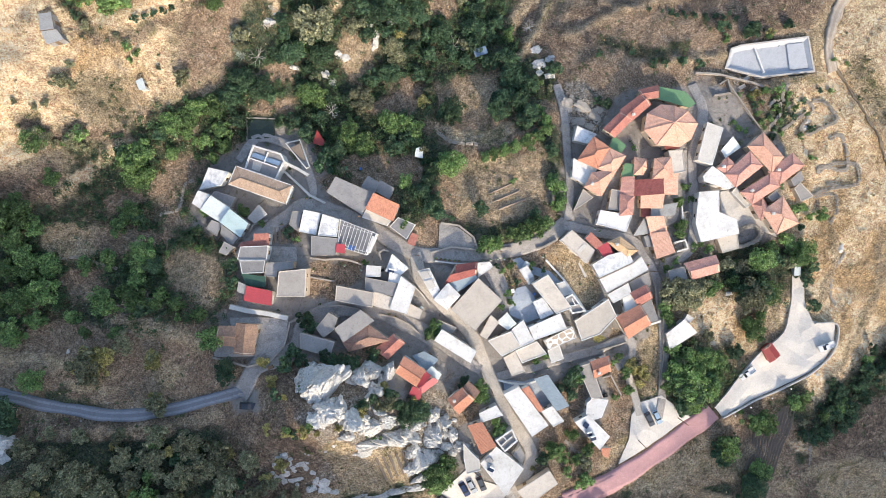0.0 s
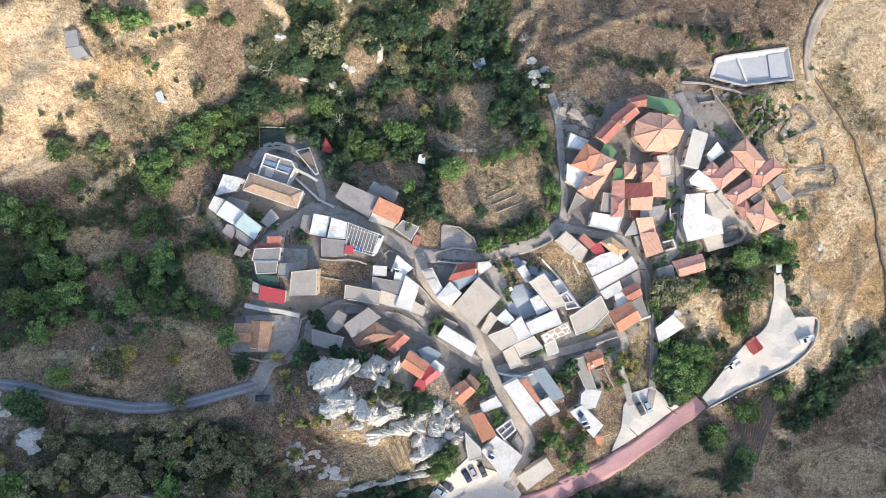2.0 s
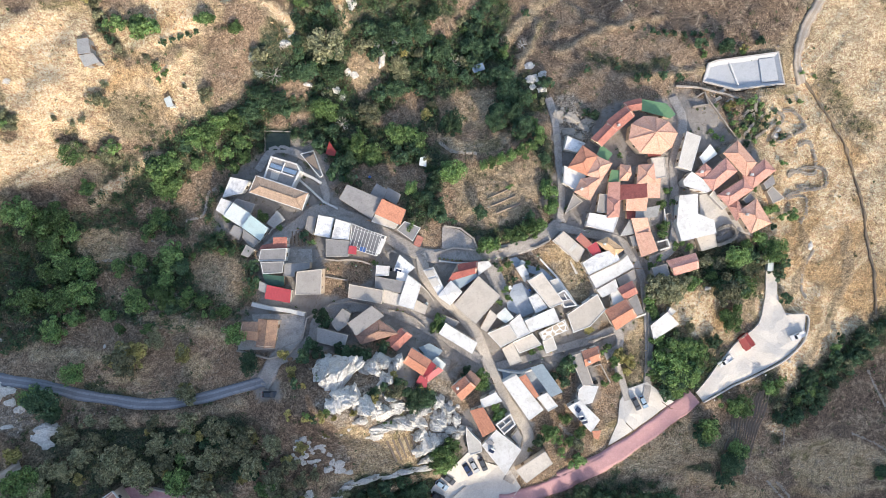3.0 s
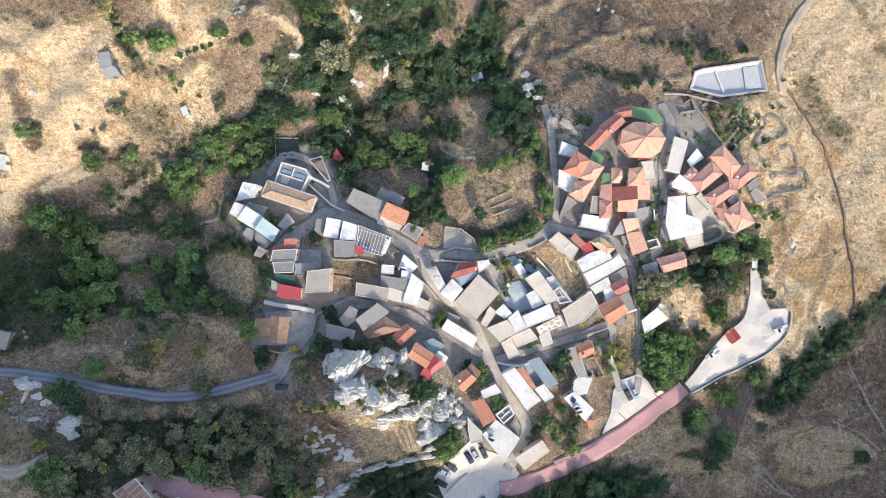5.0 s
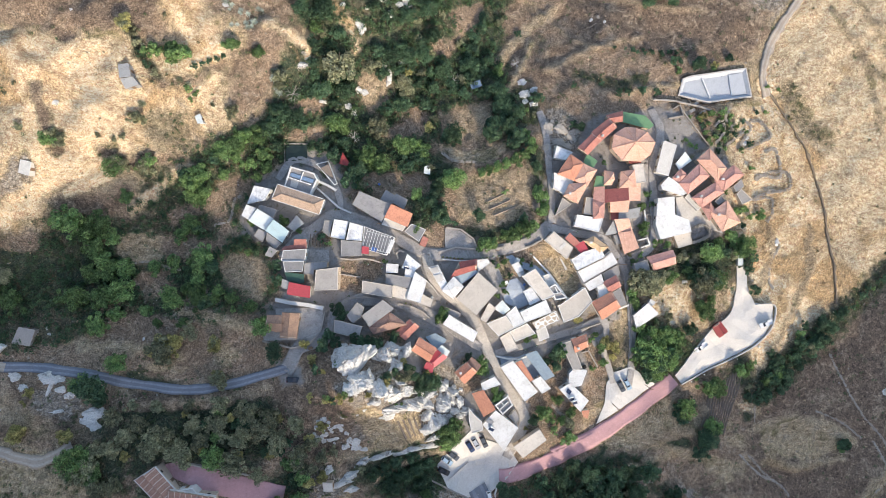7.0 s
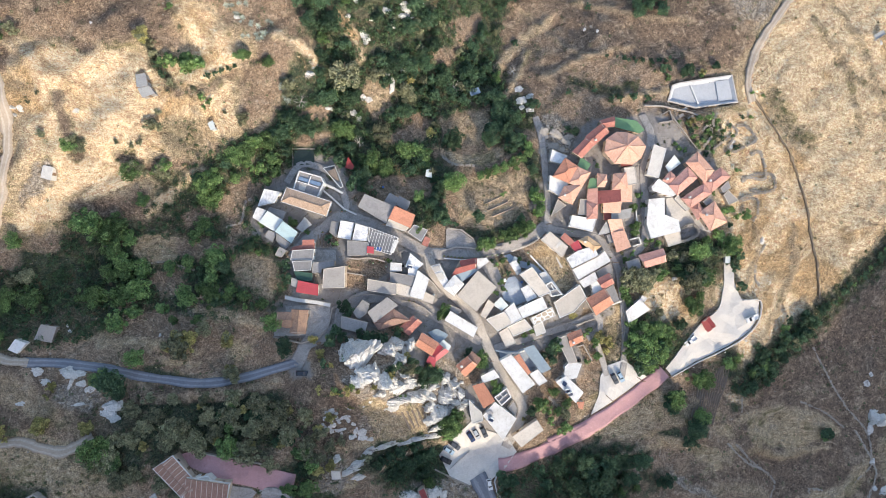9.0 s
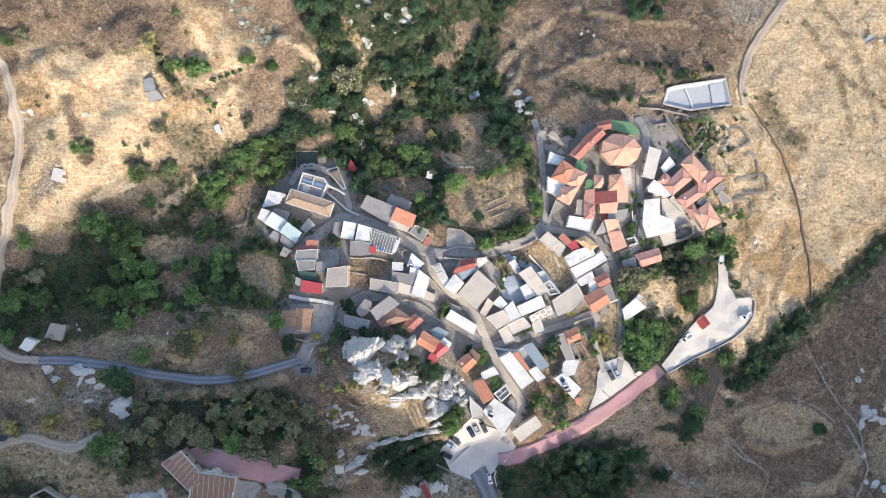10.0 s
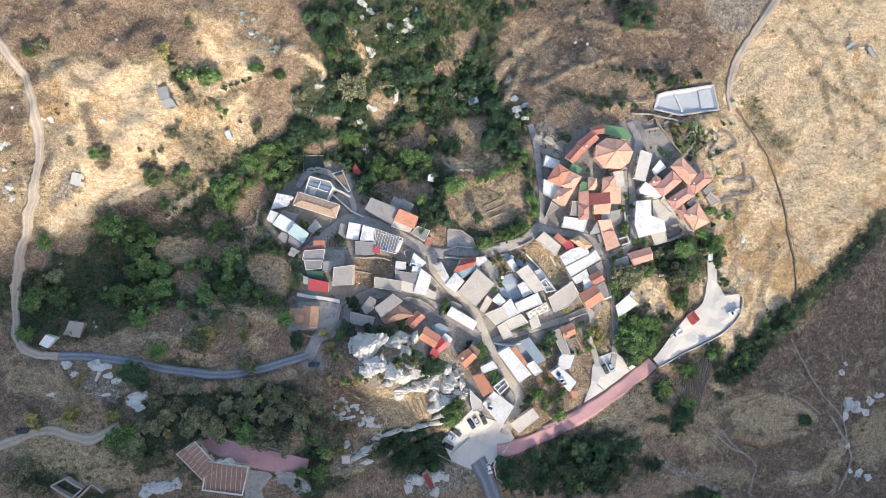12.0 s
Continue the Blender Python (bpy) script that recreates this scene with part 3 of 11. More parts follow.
patch("green", 54.5, -86.8, 21, 13, 0)
patch("green", 135.1, -41.3, 19, 11, 40)
patch("green", 17.5, 81.8, 13, 28, 0)
patch("green", -39.8, 82.7, 11, 13, 0)
patch("green", 76.6, 92.6, 13, 11, 0)
patch("green", -113.5, -67.9, 13, 11, 0)
patch("green", -20.9, 83.3, 32, 17, 0)
patch("green", -36.5, 64.1, 26, 15, 0)
patch("green", -2.0, 66.4, 19, 19, 0)
patch("green", -50.9, 47.9, 28, 11, 0)
# north slopes dimmed by darker soil colour in place of shade
patch("heath", 51.4, 89.0, 21, 13, 0)
patch("heath", 85.0, 76.9, 17, 11, 0)
patch("heath", 28.2, 94.8, 13, 9, 0)
patch("heath", -56.9, 81.9, 9, 13, 0)
patch("heath", -68.4, 61.4, 6, 6, 0)
patch("soil", 62.4, 65.4, 30, 12, 0)
patch("soil", 10.9, 17.9, 10, 9, 0)
patch("soil", 92.2, -57.7, 11, 11, 0)
patch("soil", -13.8, 30.3, 13, 8, 0)
patch("soil", -66.0, 52.2, 7, 10, 0)
patch("soil", 10.8, 35.6, 10, 5, 0)
patch("soil", -28.9, -5.0, 10, 8, 0)
patch("soil", 108.7, -66.4, 24, 14, 0)
patch("soil", 80.7, 84.7, 36, 17, 0)
patch("soil", 138.1, -83.5, 47, 32, 0)
patch("soil", 152.5, -42.4, 28, 13, 0)
patch("soil", -138.0, -48.2, 32, 19, 0)
patch("soil", -77.5, -30.8, 21, 13, 0)
patch("soil", -125.8, 77.5, 28, 11, 0)
patch("soil", -102.7, -46.4, 43, 3, 0)
patch("soil", -46.1, -51.9, 13, 15, 0)
patch("soil", -27.5, -87.2, 13, 6, 0)
patch("soil", -107.6, 78.4, 13, 9, 0)
patch("soil", -94.3, -79.8, 19, 6, 0)
patch("straw", -103.8, 1.0, 9, 5, 0)
patch("straw", -68.1, -6.9, 9, 8, 0)
patch("straw", -89.7, 15.6, 8, 2, 0)
patch("straw", -112.3, -16.6, 4, 3, 0)
patch("straw", -85.2, -19.8, 8, 3, 0)
patch("straw", -72.6, -21.9, 9, 4, 0)
patch("straw", 10.6, 47.9, 9, 6, 0)
patch("straw", -23.6, 57.7, 4, 5, 0)
patch("straw", 16.0, 20.0, 12, 10, 0)
patch("straw", -39.1, 49.8, 6, 2, 0)
patch("straw", -52.7, 38.9, 5, 2, 0)
patch("straw", -77.2, 30.3, 6, 2, 0)
patch("straw", 38.3, -6.0, 7, 10, 0)
patch("straw", -28.9, -5.0, 7, 4, 0)
patch("straw", -93.4, 6.8, 4, 2, 0)
patch("soil", -10.8, 46.6, 5, 4, 0)
patch("soil", -46.8, 38.9, 7, 3, 0)
patch("soil", -106.6, -29.6, 13, 4, 0)
patch("soil", -80.5, -37.7, 19, 4, 0)
patch("soil", -62.2, 56.2, 4, 7, 0)
patch("soil", 7.9, 29.7, 6, 3, 0)
patch("straw", 112.4, -72.2, 17, 3, 0)
patch("straw", 125.0, -64.0, 9, 4, 0)
patch("straw", 157.6, -96.1, 13, 3, 30)
patch("straw", 165.0, -88.5, 3, 9, 0)
patch("straw", 144.9, -69.9, 11, 3, 0)
patch("straw", 101.9, -83.7, 13, 4, -30)
patch("straw", 86.1, -66.8, 9, 3, 0)
patch("straw", 71.8, -70.7, 6, 3, 0)
patch("straw", -69.8, -2.0, 9, 9, 0)
patch("straw", -29.8, 78.4, 6, 6, 0)
patch("straw", -48.7, 72.5, 6, 3, 0)
patch("straw", -79.5, -30.8, 9, 4, 0)
patch("straw", -116.9, -26.5, 11, 4, 0)
patch("straw", -103.8, -32.6, 9, 3, 0)
patch("straw", -89.2, -34.8, 9, 3, 0)
patch("straw", -139.6, -66.8, 15, 5, 0)
patch("straw", -123.0, -73.2, 11, 5, 0)
patch("straw", -148.1, -65.1, 13, 4, 0)
patch("straw", -108.6, -30.5, 13, 4, 0)
patch("straw", -73.5, -22.9, 11, 6, 0)
patch("straw", -38.9, -65.0, 9, 3, 0)
patch("straw", -42.5, -78.9, 9, 3, 0)
patch("straw", 20.0, -93.0, 6, 4, 0)
patch("straw", 39.2, -72.3, 17, 2, 20)
patch("soil", -141.2, 80.7, 17, 10, 0)
patch("soil", -114.3, 76.9, 13, 7, 0)
patch("soil", -152.7, 41.2, 6, 13, 0)
patch("soil", -134.5, 66.8, 6, 4, 0)
patch("soil", -131.1, 77.7, 11, 9, 0)
patch("soil", -92.2, 74.1, 6, 6, 0)
patch("soil", -128.3, 45.1, 6, 6, 0)
patch("soil", -112.8, 41.9, 6, 4, 0)
patch("soil", -156.9, -2.0, 9, 5, 0)
patch("soil", -101.4, 41.8, 6, 3, 0)
patch("soil", -85.2, 79.2, 9, 4, 0)
patch("soil", -107.7, 88.6, 13, 4, 0)
patch("soil", -90.5, 32.4, 10, 4, 0)
patch("soil", -83.6, 37.3, 5, 3, 0)
patch("soil", -110.4, 35.8, 6, 3, 0)
patch("soil", -89.5, 51.7, 3, 5, 0)
patch("soil", -99.6, 46.8, 3, 4, 0)
patch("soil", -115.9, 16.7, 6, 5, 0)
patch("soil", -103.6, 11.7, 6, 3, 0)
patch("soil", 99.2, -56.6, 8, 11, 30)
patch("soil", 88.2, -55.8, 6, 10, 0)
patch("stone", 92.2, -94.2, 11, 1, -30)
patch("stone", 127.8, -45.3, 9, 1, -20)
patch("stone", 151.2, -65.1, 11, 1, -50)
patch("stone", 163.7, -77.9, 2, 11, 0)
patch("stone", 66.7, -83.8, 6, 3, 0)
patch("green", 110.7, -61.4, 6, 3, 40)
patch("green", 81.0, -70.9, 5, 3, 0)
patch("green", 135.4, -55.2, 13, 2, 30)
patch("green", 99.0, -102.0, 13, 3, 0)
patch("green", 120.8, -101.1, 3, 5, 0)
patch("green", 61.6, -78.7, 13, 4, 0)
patch("stone", -15.9, -44.7, 21, 10, 0)
patch("stone", -1.0, -55.6, 8, 11, 0)
patch("stone", -39.1, -56.6, 8, 6, 0)
patch("stone", 41.1, 42.1, 6, 8, 0)
patch("stone", -84.0, -17.8, 10, 5, 0)
patch("stone", 118.5, 92.4, 9, 10, 30)
patch("stone", -42.5, -76.1, 6, 6, 0)
patch("stone", -125.5, -46.4, 9, 4, 0)
patch("stone", -34.3, -56.7, 11, 6, 0)
patch("stone", -6.0, -88.0, 13, 6, 0)
patch("yard", -38.7, 5.0, 18, 10, -20)
patch("yard", -48.7, -6.0, 10, 10, 0)
patch("yard", 3.0, -19.0, 14, 21, -30)
patch("yard", -15.0, -6.0, 10, 6, 0)
patch("yard", -21.0, -16.0, 11, 10, 0)
patch("yard", 50.4, 18.2, 18, 18, 0)
patch("yard", 64.7, 27.3, 14, 19, 0)
patch("yard", 76.9, 40.5, 13, 10, 0)
patch("yard", 83.1, 17.2, 13, 16, 0)
patch("yard", 28.1, -19.1, 14, 11, 0)
patch("yard", 48.4, -10.1, 14, 13, 0)
patch("yard", 24.1, -45.1, 13, 18, 0)
patch("yard", -52.9, -24.0, 11, 6, 0)
patch("yard", 15.0, -29.1, 13, 8, 0)
patch("yard", 43.3, -42.3, 6, 10, 0)
patch("yard", 12.0, -57.8, 10, 10, 0)
patch("yard", -7.0, -33.0, 10, 8, 0)
patch("yard", 67.7, 0.0, 6, 10, 0)
patch("yard", -55.1, 7.9, 10, 8, 0)
patch("yard", -45.9, 24.4, 13, 10, 0)
patch("yard", 95.5, 22.3, 11, 13, 0)
patch("soil", -23.6, 56.7, 5, 6, 0)
patch("soil", -46.8, 39.9, 7, 3, 0)
patch("soil", -43.1, 49.9, 6, 2, 0)
patch("soil", -29.9, -5.0, 7, 5, 0)
patch("soil", -33.0, -11.0, 5, 3, 0)
patch("soil", -41.9, 28.2, 2, 2, 0)
patch("soil", 42.3, -10.1, 3, 8, 0)
patch("soil", -22.0, -31.0, 6, 2, 0)
patch("soil", 12.0, -40.0, 2, 5, 0)
patch("soil", -15.0, -22.0, 5, 1, -30)
patch("straw", 39.3, -10.1, 5, 10, -25)
patch("straw", 58.6, -33.3, 3, 8, 0)
patch("straw", -22.0, -19.0, 2, 1, 0)
patch("straw", 42.3, -5.0, 3, 5, 0)
patch("green", -37.0, 36.9, 32, 10, 10)
patch("green", -13.8, 30.3, 18, 10, 0)
patch("green", -31.3, 48.7, 10, 6, 0)
patch("green", -7.9, 67.5, 19, 10, 0)
patch("green", 102.0, 41.8, 5, 6, 0)
patch("green", 109.6, 43.0, 3, 3, 0)
patch("soil", -103.8, 1.0, 8, 4, 0)
patch("soil", -89.7, 15.6, 6, 2, 0)
patch("soil", -72.6, -21.9, 8, 3, 0)
patch("soil", -85.2, -19.8, 7, 3, 0)
patch("soil", -106.7, -30.6, 18, 4, 0)
patch("soil", -73.6, -29.8, 21, 5, 0)
patch("soil", -71.0, -8.9, 4, 4, 0)
patch("soil", -93.4, 5.8, 4, 2, 0)
patch("soil", -112.3, -16.6, 4, 3, 0)
patch("soil", -110.2, 21.6, 6, 3, 0)
patch("soil", -46.8, -36.8, 10, 3, 0)
patch("soil", -54.4, -44.5, 10, 3, 0)
patch("soil", -14.7, 46.6, 5, 4, 0)
patch("soil", -23.6, 57.7, 5, 6, 0)
# shade beside the crag put into the ground colour
patch("heath", -42.7, -40.7, 8, 13, 0)
patch("heath", -39.9, -60.3, 11, 6, 0)
patch("heath", -47.9, -29.9, 6, 4, 0)
patch("heath", -32.5, -51.0, 5, 5, 0)
patch("heath", -46.1, -52.8, 6, 6, 0)
# golden straw, partly to paint the sunlight stronger on the east side
patch("gold", 123.0, -10.2, 10, 19, 0)
patch("gold", 85.2, -20.3, 11, 7, 0)
patch("gold", 104.5, -20.3, 3, 6, 0)
patch("gold", 92.2, -27.3, 6, 4, 0)
patch("gold", 97.5, -13.2, 5, 3, 0)
patch("gold", 126.3, 18.5, 11, 30, 0)
patch("gold", 130.9, -20.3, 8, 14, 0)
patch("gold", 113.9, 19.5, 5, 6, 0)
patch("gold", 85.2, -20.3, 8, 5, 0)
patch("gold", 122.2, 54.8, 10, 14, 0)
patch("gold", 59.6, -33.3, 2, 6, 0)
patch("gold", 11.6, 48.9, 5, 4, 0)
patch("gold", -68.1, -6.9, 5, 4, 0)
patch("gold", -72.6, -21.9, 5, 2, 0)
# grey-brown soil and the shade of hollows, painted on the sunny slope
patch("heath", -114.7, 81.5, 13, 6, 0)
patch("heath", -130.3, 83.9, 13, 5, 0)
patch("heath", -86.1, 76.1, 4, 5, 0)
patch("heath", -144.5, 64.7, 4, 6, 0)
patch("heath", -125.2, 43.1, 3, 4, 0)
patch("heath", -150.9, 47.3, 4, 11, 0)
patch("heath", -95.5, 77.4, 5, 9, 0)
patch("heath", -135.6, 66.8, 5, 3, 0)
patch("heath", -107.4, 59.3, 3, 6, 0)
patch("heath", -112.7, 38.9, 4, 3, 0)
patch("heath", -146.1, 32.0, 4, 3, 0)
patch("heath", -131.6, 53.2, 2, 6, 0)
patch("heath", -154.6, 13.9, 5, 3, 0)
patch("heath", -95.5, 45.8, 3, 3, 0)
# south-east shade deepened through the soil colour
patch("heath", 139.9, -46.3, 32, 13, 0)
patch("heath", 114.6, -93.7, 28, 11, 0)
patch("heath", 138.1, -83.5, 23, 5, 0)
patch("heath", 164.0, -54.3, 15, 15, 0)
patch("heath", 155.5, -100.1, 13, 6, 0)
patch("heath", -150.1, -46.4, 15, 13, 0)
patch("heath", -131.1, -52.2, 13, 6, 0)
patch("heath", -96.6, -46.3, 26, 3, 0)
# northern ground again, its dimness laid into the colour
patch("heath", 76.6, 88.6, 23, 9, 0)
patch("heath", 96.5, 79.2, 13, 9, 0)
patch("heath", 62.8, 95.7, 13, 6, 0)
patch("heath", -50.0, -51.9, 9, 11, 0)
patch("straw", 132.0, -64.0, 15, 3, 10)
patch("straw", 121.5, -79.7, 15, 3, 0)
patch("straw", 143.5, -79.7, 9, 2, 0)
patch("straw", 157.6, -95.2, 6, 9, -20)
patch("straw", 116.4, -93.6, 9, 2, 0)
patch("straw", 98.9, -85.7, 6, 2, 30)
patch("straw", 173.5, -80.8, 9, 9, 0)
patch("straw", 85.3, -76.1, 13, 2, -20)
patch("straw", 98.3, -62.8, 4, 6, 0)
patch("straw", -139.7, -70.8, 13, 4, 0)
patch("straw", -119.8, -76.9, 13, 4, 0)
patch("gold", 127.0, 6.1, 9, 17, 0)
patch("gold", 147.6, 23.6, 11, 17, 0)
patch("gold", 112.6, -61.3, 11, 2, -20)


# ---- thickets and bare plots ----
thicket([(-160.7, -30.5), (-159.1, -12.3), (-153.9, -4.1), (-139.4, -2.5), (-130.0, 11.8), (-112.4, 14.6), (-99.0, 19.7), (-87.7, 34.2), (-79.4, 39.5), (-69.3, 43.8), (-62.9, 51.5), (-56.8, 47.3), (-42.3, 43.3), (-38.2, 34.5), (-51.1, 34.4), (-57.6, 32.3), (-66.3, 25.9), (-69.0, 10.4), (-61.5, 3.7), (-56.9, -11.2), (-60.2, -19.5), (-79.5, -22.9), (-104.7, -22.2), (-124.7, -27.7), (-152.0, -32.7)])
thicket([(-62.9, 50.3), (-58.0, 57.5), (-53.1, 55.6), (-49.7, 59.7), (-42.7, 74.3), (-48.0, 81.4), (-51.0, 94.5), (-35.5, 95.2), (-31.3, 88.5), (-18.6, 91.9), (-5.4, 97.8), (18.1, 102.4), (13.1, 88.1), (20.0, 79.3), (19.2, 62.1), (25.7, 56.8), (24.9, 44.6), (15.8, 42.6), (-2.3, 43.2), (-7.1, 33.8), (-0.8, 24.3), (-3.5, 8.8), (-7.9, 9.9), (-12.0, 15.5), (-33.8, 25.1), (-38.2, 32.0)])
thicket([(15.6, -88.3), (24.9, -80.4), (43.3, -77.4), (61.6, -76.0), (73.3, -81.5), (63.7, -89.9), (58.8, -98.6), (19.9, -95.3)])
thicket([(115.3, -47.2), (128.1, -36.2), (138.1, -24.9), (142.7, -27.4), (144.9, -32.2), (134.7, -41.0), (122.2, -49.8), (114.7, -54.0)])
thicket([(-25.0, -71.5), (-8.0, -70.5), (-1.7, -78.9), (-4.1, -84.2), (-14.9, -85.4), (-25.2, -83.7)])
thicket([(67.2, -33.3), (74.4, -26.5), (79.9, -33.4), (86.8, -33.5), (86.6, -41.8), (81.4, -48.4), (71.3, -50.0), (65.9, -43.1)])
thicket([(67.5, -6.5), (76.8, -9.9), (86.8, -6.6), (99.0, -8.3), (101.3, -15.1), (92.5, -16.8), (85.2, -13.3), (74.7, -13.2), (67.7, -16.5)])
thicket([(-9.8, 97.1), (24.4, 103.6), (18.2, 84.4), (21.8, 59.7), (14.0, 53.7), (10.1, 71.9), (-5.9, 81.3)])
plot("field", [(-137.8, 70.4), (-93.7, 69.6), (-74.0, 63.2), (-73.5, 44.9), (-87.9, 36.4), (-112.3, 33.9), (-130.9, 17.9), (-147.3, 8.0), (-138.9, 31.3), (-140.5, 54.5)])
plot("straw", [(-112.0, 2.5), (-109.2, 6.9), (-103.5, 7.6), (-97.7, 6.5), (-96.1, 5.0), (-96.7, 0.2), (-97.3, -2.6), (-106.7, -2.7), (-110.7, 0.2)])
plot("soil", [(-96.5, 6.2), (-86.9, 5.4), (-75.7, 5.0), (-76.7, 1.7), (-83.2, 0.2), (-87.6, -1.8), (-92.4, -1.5), (-96.3, 0.2)])
plot("soil", [(-104.7, -5.6), (-93.5, -4.9), (-92.9, -9.2), (-96.2, -13.5), (-101.7, -13.8), (-105.8, -9.3)])
plot("tan", [(-77.3, -1.0), (-70.1, 0.2), (-61.7, -3.0), (-59.9, -9.0), (-61.4, -15.2), (-67.1, -15.9), (-70.2, -12.2), (-75.7, -9.3), (-77.9, -4.6)])
plot("soil", [(-95.4, 15.0), (-87.2, 16.9), (-84.0, 14.6), (-86.5, 11.4), (-93.4, 10.6), (-95.7, 12.1)])
plot("soil", [(-83.4, 16.2), (-79.3, 22.6), (-74.9, 26.7), (-65.9, 25.4), (-70.9, 17.9), (-75.6, 14.6), (-71.6, 6.5), (-77.5, 6.5), (-79.6, 13.0)])
plot("tan", [(-116.3, -15.4), (-110.3, -14.7), (-109.8, -18.6), (-114.8, -18.7)])
plot("soil", [(-110.9, -22.8), (-97.9, -24.2), (-98.1, -29.8), (-101.4, -36.9), (-110.8, -37.1), (-115.3, -31.5), (-115.0, -25.8)])
plot("straw", [(-75.0, -22.7), (-66.0, -21.1), (-65.9, -30.2), (-72.7, -37.3), (-78.0, -35.9), (-76.1, -28.5)])
plot("soil", [(-88.0, -30.0), (-79.7, -31.5), (-81.3, -37.2), (-88.3, -37.0)])
plot("soil", [(-53.1, 50.9), (-46.0, 53.6), (-41.6, 52.5), (-43.3, 48.4), (-51.1, 47.2), (-54.1, 48.6)])
plot("soil", [(-56.0, 40.8), (-48.2, 43.5), (-42.1, 43.2), (-43.8, 39.4), (-54.5, 38.4)])
plot("tan", [(-30.9, 60.5), (-23.7, 63.0), (-19.8, 60.7), (-20.8, 55.4), (-22.6, 49.6), (-27.6, 48.7), (-30.5, 54.7)])
plot("soil", [(-13.5, 49.4), (-11.0, 52.1), (-5.9, 52.4), (-5.8, 44.6), (-12.6, 44.1)])
plot("soil", [(-24.2, 41.2), (-14.3, 46.7), (-5.8, 43.9), (-9.2, 40.0), (-20.8, 39.8)])
plot("tan", [(-3.3, 49.5), (2.6, 50.5), (11.2, 53.3), (16.4, 54.4), (15.8, 42.3), (11.0, 37.9), (0.9, 40.7), (-2.4, 45.2)])
plot("straw", [(-4.6, 38.7), (7.6, 34.3), (19.2, 37.6), (22.7, 40.3), (23.9, 37.5), (17.4, 31.5), (10.8, 30.5), (2.6, 31.7)])
plot("soil", [(2.6, 30.6), (10.8, 30.5), (10.8, 27.0), (3.4, 27.0)])
plot("tan", [(2.6, 17.2), (5.0, 25.2), (10.8, 24.8), (19.0, 26.1), (28.9, 29.8), (31.0, 24.9), (29.7, 14.9), (23.7, 9.9), (12.3, 6.3), (2.6, 8.6), (3.6, 14.7)])
plot("soil", [(-31.9, 26.1), (-23.9, 27.5), (-10.7, 28.3), (-4.0, 23.0), (-7.2, 19.4), (-23.3, 17.9)])
plot("soil", [(-36.8, -3.0), (-22.8, -3.3), (-21.9, -8.5), (-28.8, -10.8), (-29.5, -13.9), (-37.0, -13.5)])
plot("straw", [(32.8, 0.2), (35.3, 1.8), (42.0, -4.8), (47.1, -13.0), (41.2, -17.1), (35.3, -16.2), (31.3, -8.0), (29.6, -1.5)])
plot("gold", [(70.4, -19.9), (74.8, -13.6), (85.3, -14.2), (89.2, -20.2), (85.5, -26.9), (80.0, -32.6), (74.6, -26.6)])
plot("stone", [(33.7, 46.5), (37.9, 47.1), (48.5, 42.7), (46.7, 34.2), (38.3, 33.3), (36.0, 40.2)])
plot("yard", [(70.0, 43.1), (82.8, 49.1), (85.5, 46.6), (95.4, 36.2), (87.0, 32.7), (79.9, 37.9), (73.8, 32.0)])
plot("soil", [(2.3, 86.5), (15.6, 91.7), (14.0, 80.8), (5.1, 78.0)])
plot("soil", [(-6.0, 74.2), (6.1, 77.7), (3.1, 71.0), (-3.9, 68.5)])
# dark soil colour stands in for shade west of the crag
plot("heath", [(-46.5, -36.9), (-32.3, -48.8), (-32.4, -65.0), (-44.9, -64.9), (-53.7, -51.5)])
plot("straw", [(-28.0, -48.1), (-20.3, -53.5), (-13.0, -55.5), (-10.7, -62.0), (-16.2, -66.8), (-26.6, -65.5), (-32.8, -52.6)])
plot("heath", [(-121.1, 85.3), (-99.7, 87.6), (-99.2, 72.7), (-111.5, 70.5), (-119.0, 78.5)])
plot("heath", [(-151.7, 88.5), (-135.6, 89.6), (-137.9, 77.9), (-147.1, 74.4), (-151.5, 74.8)])
plot("gold", [(-92.5, 87.2), (-79.4, 83.9), (-72.8, 70.6), (-71.7, 63.4), (-81.6, 54.2), (-85.3, 61.7), (-87.3, 71.2), (-90.4, 78.8)])
plot("gold", [(-121.3, 60.6), (-106.7, 65.0), (-107.7, 45.1), (-114.0, 33.8), (-121.5, 43.4)])
plot("gold", [(-137.8, 70.4), (-125.1, 66.7), (-123.4, 51.0), (-126.9, 39.3), (-134.7, 50.8)])
plot("tan", [(-71.4, 60.4), (-59.4, 61.5), (-61.5, 47.3), (-69.5, 42.4), (-71.2, 53.1)])
plot("meadow", [(-99.8, 45.6), (-88.2, 47.8), (-84.2, 38.4), (-85.9, 33.9), (-96.1, 34.0)])
plot("gold", [(-129.6, 31.5), (-112.1, 33.8), (-111.4, 21.7), (-127.2, 17.8), (-138.1, 11.9), (-142.8, 5.9), (-146.0, 12.0), (-139.8, 17.9)])
plot("stone", [(-143.9, 19.0), (-139.8, 25.3), (-135.5, 31.4), (-130.7, 32.2), (-130.5, 29.2), (-133.6, 24.4), (-139.2, 20.5)])
plot("heath", [(-129.8, 17.9), (-122.4, 21.8), (-115.5, 19.8), (-104.5, 19.7), (-107.3, 12.5), (-125.9, 14.8)])
plot("tan", [(-155.0, 41.1), (-150.5, 39.3), (-149.8, 25.8), (-157.8, 8.3), (-161.6, 4.4)])
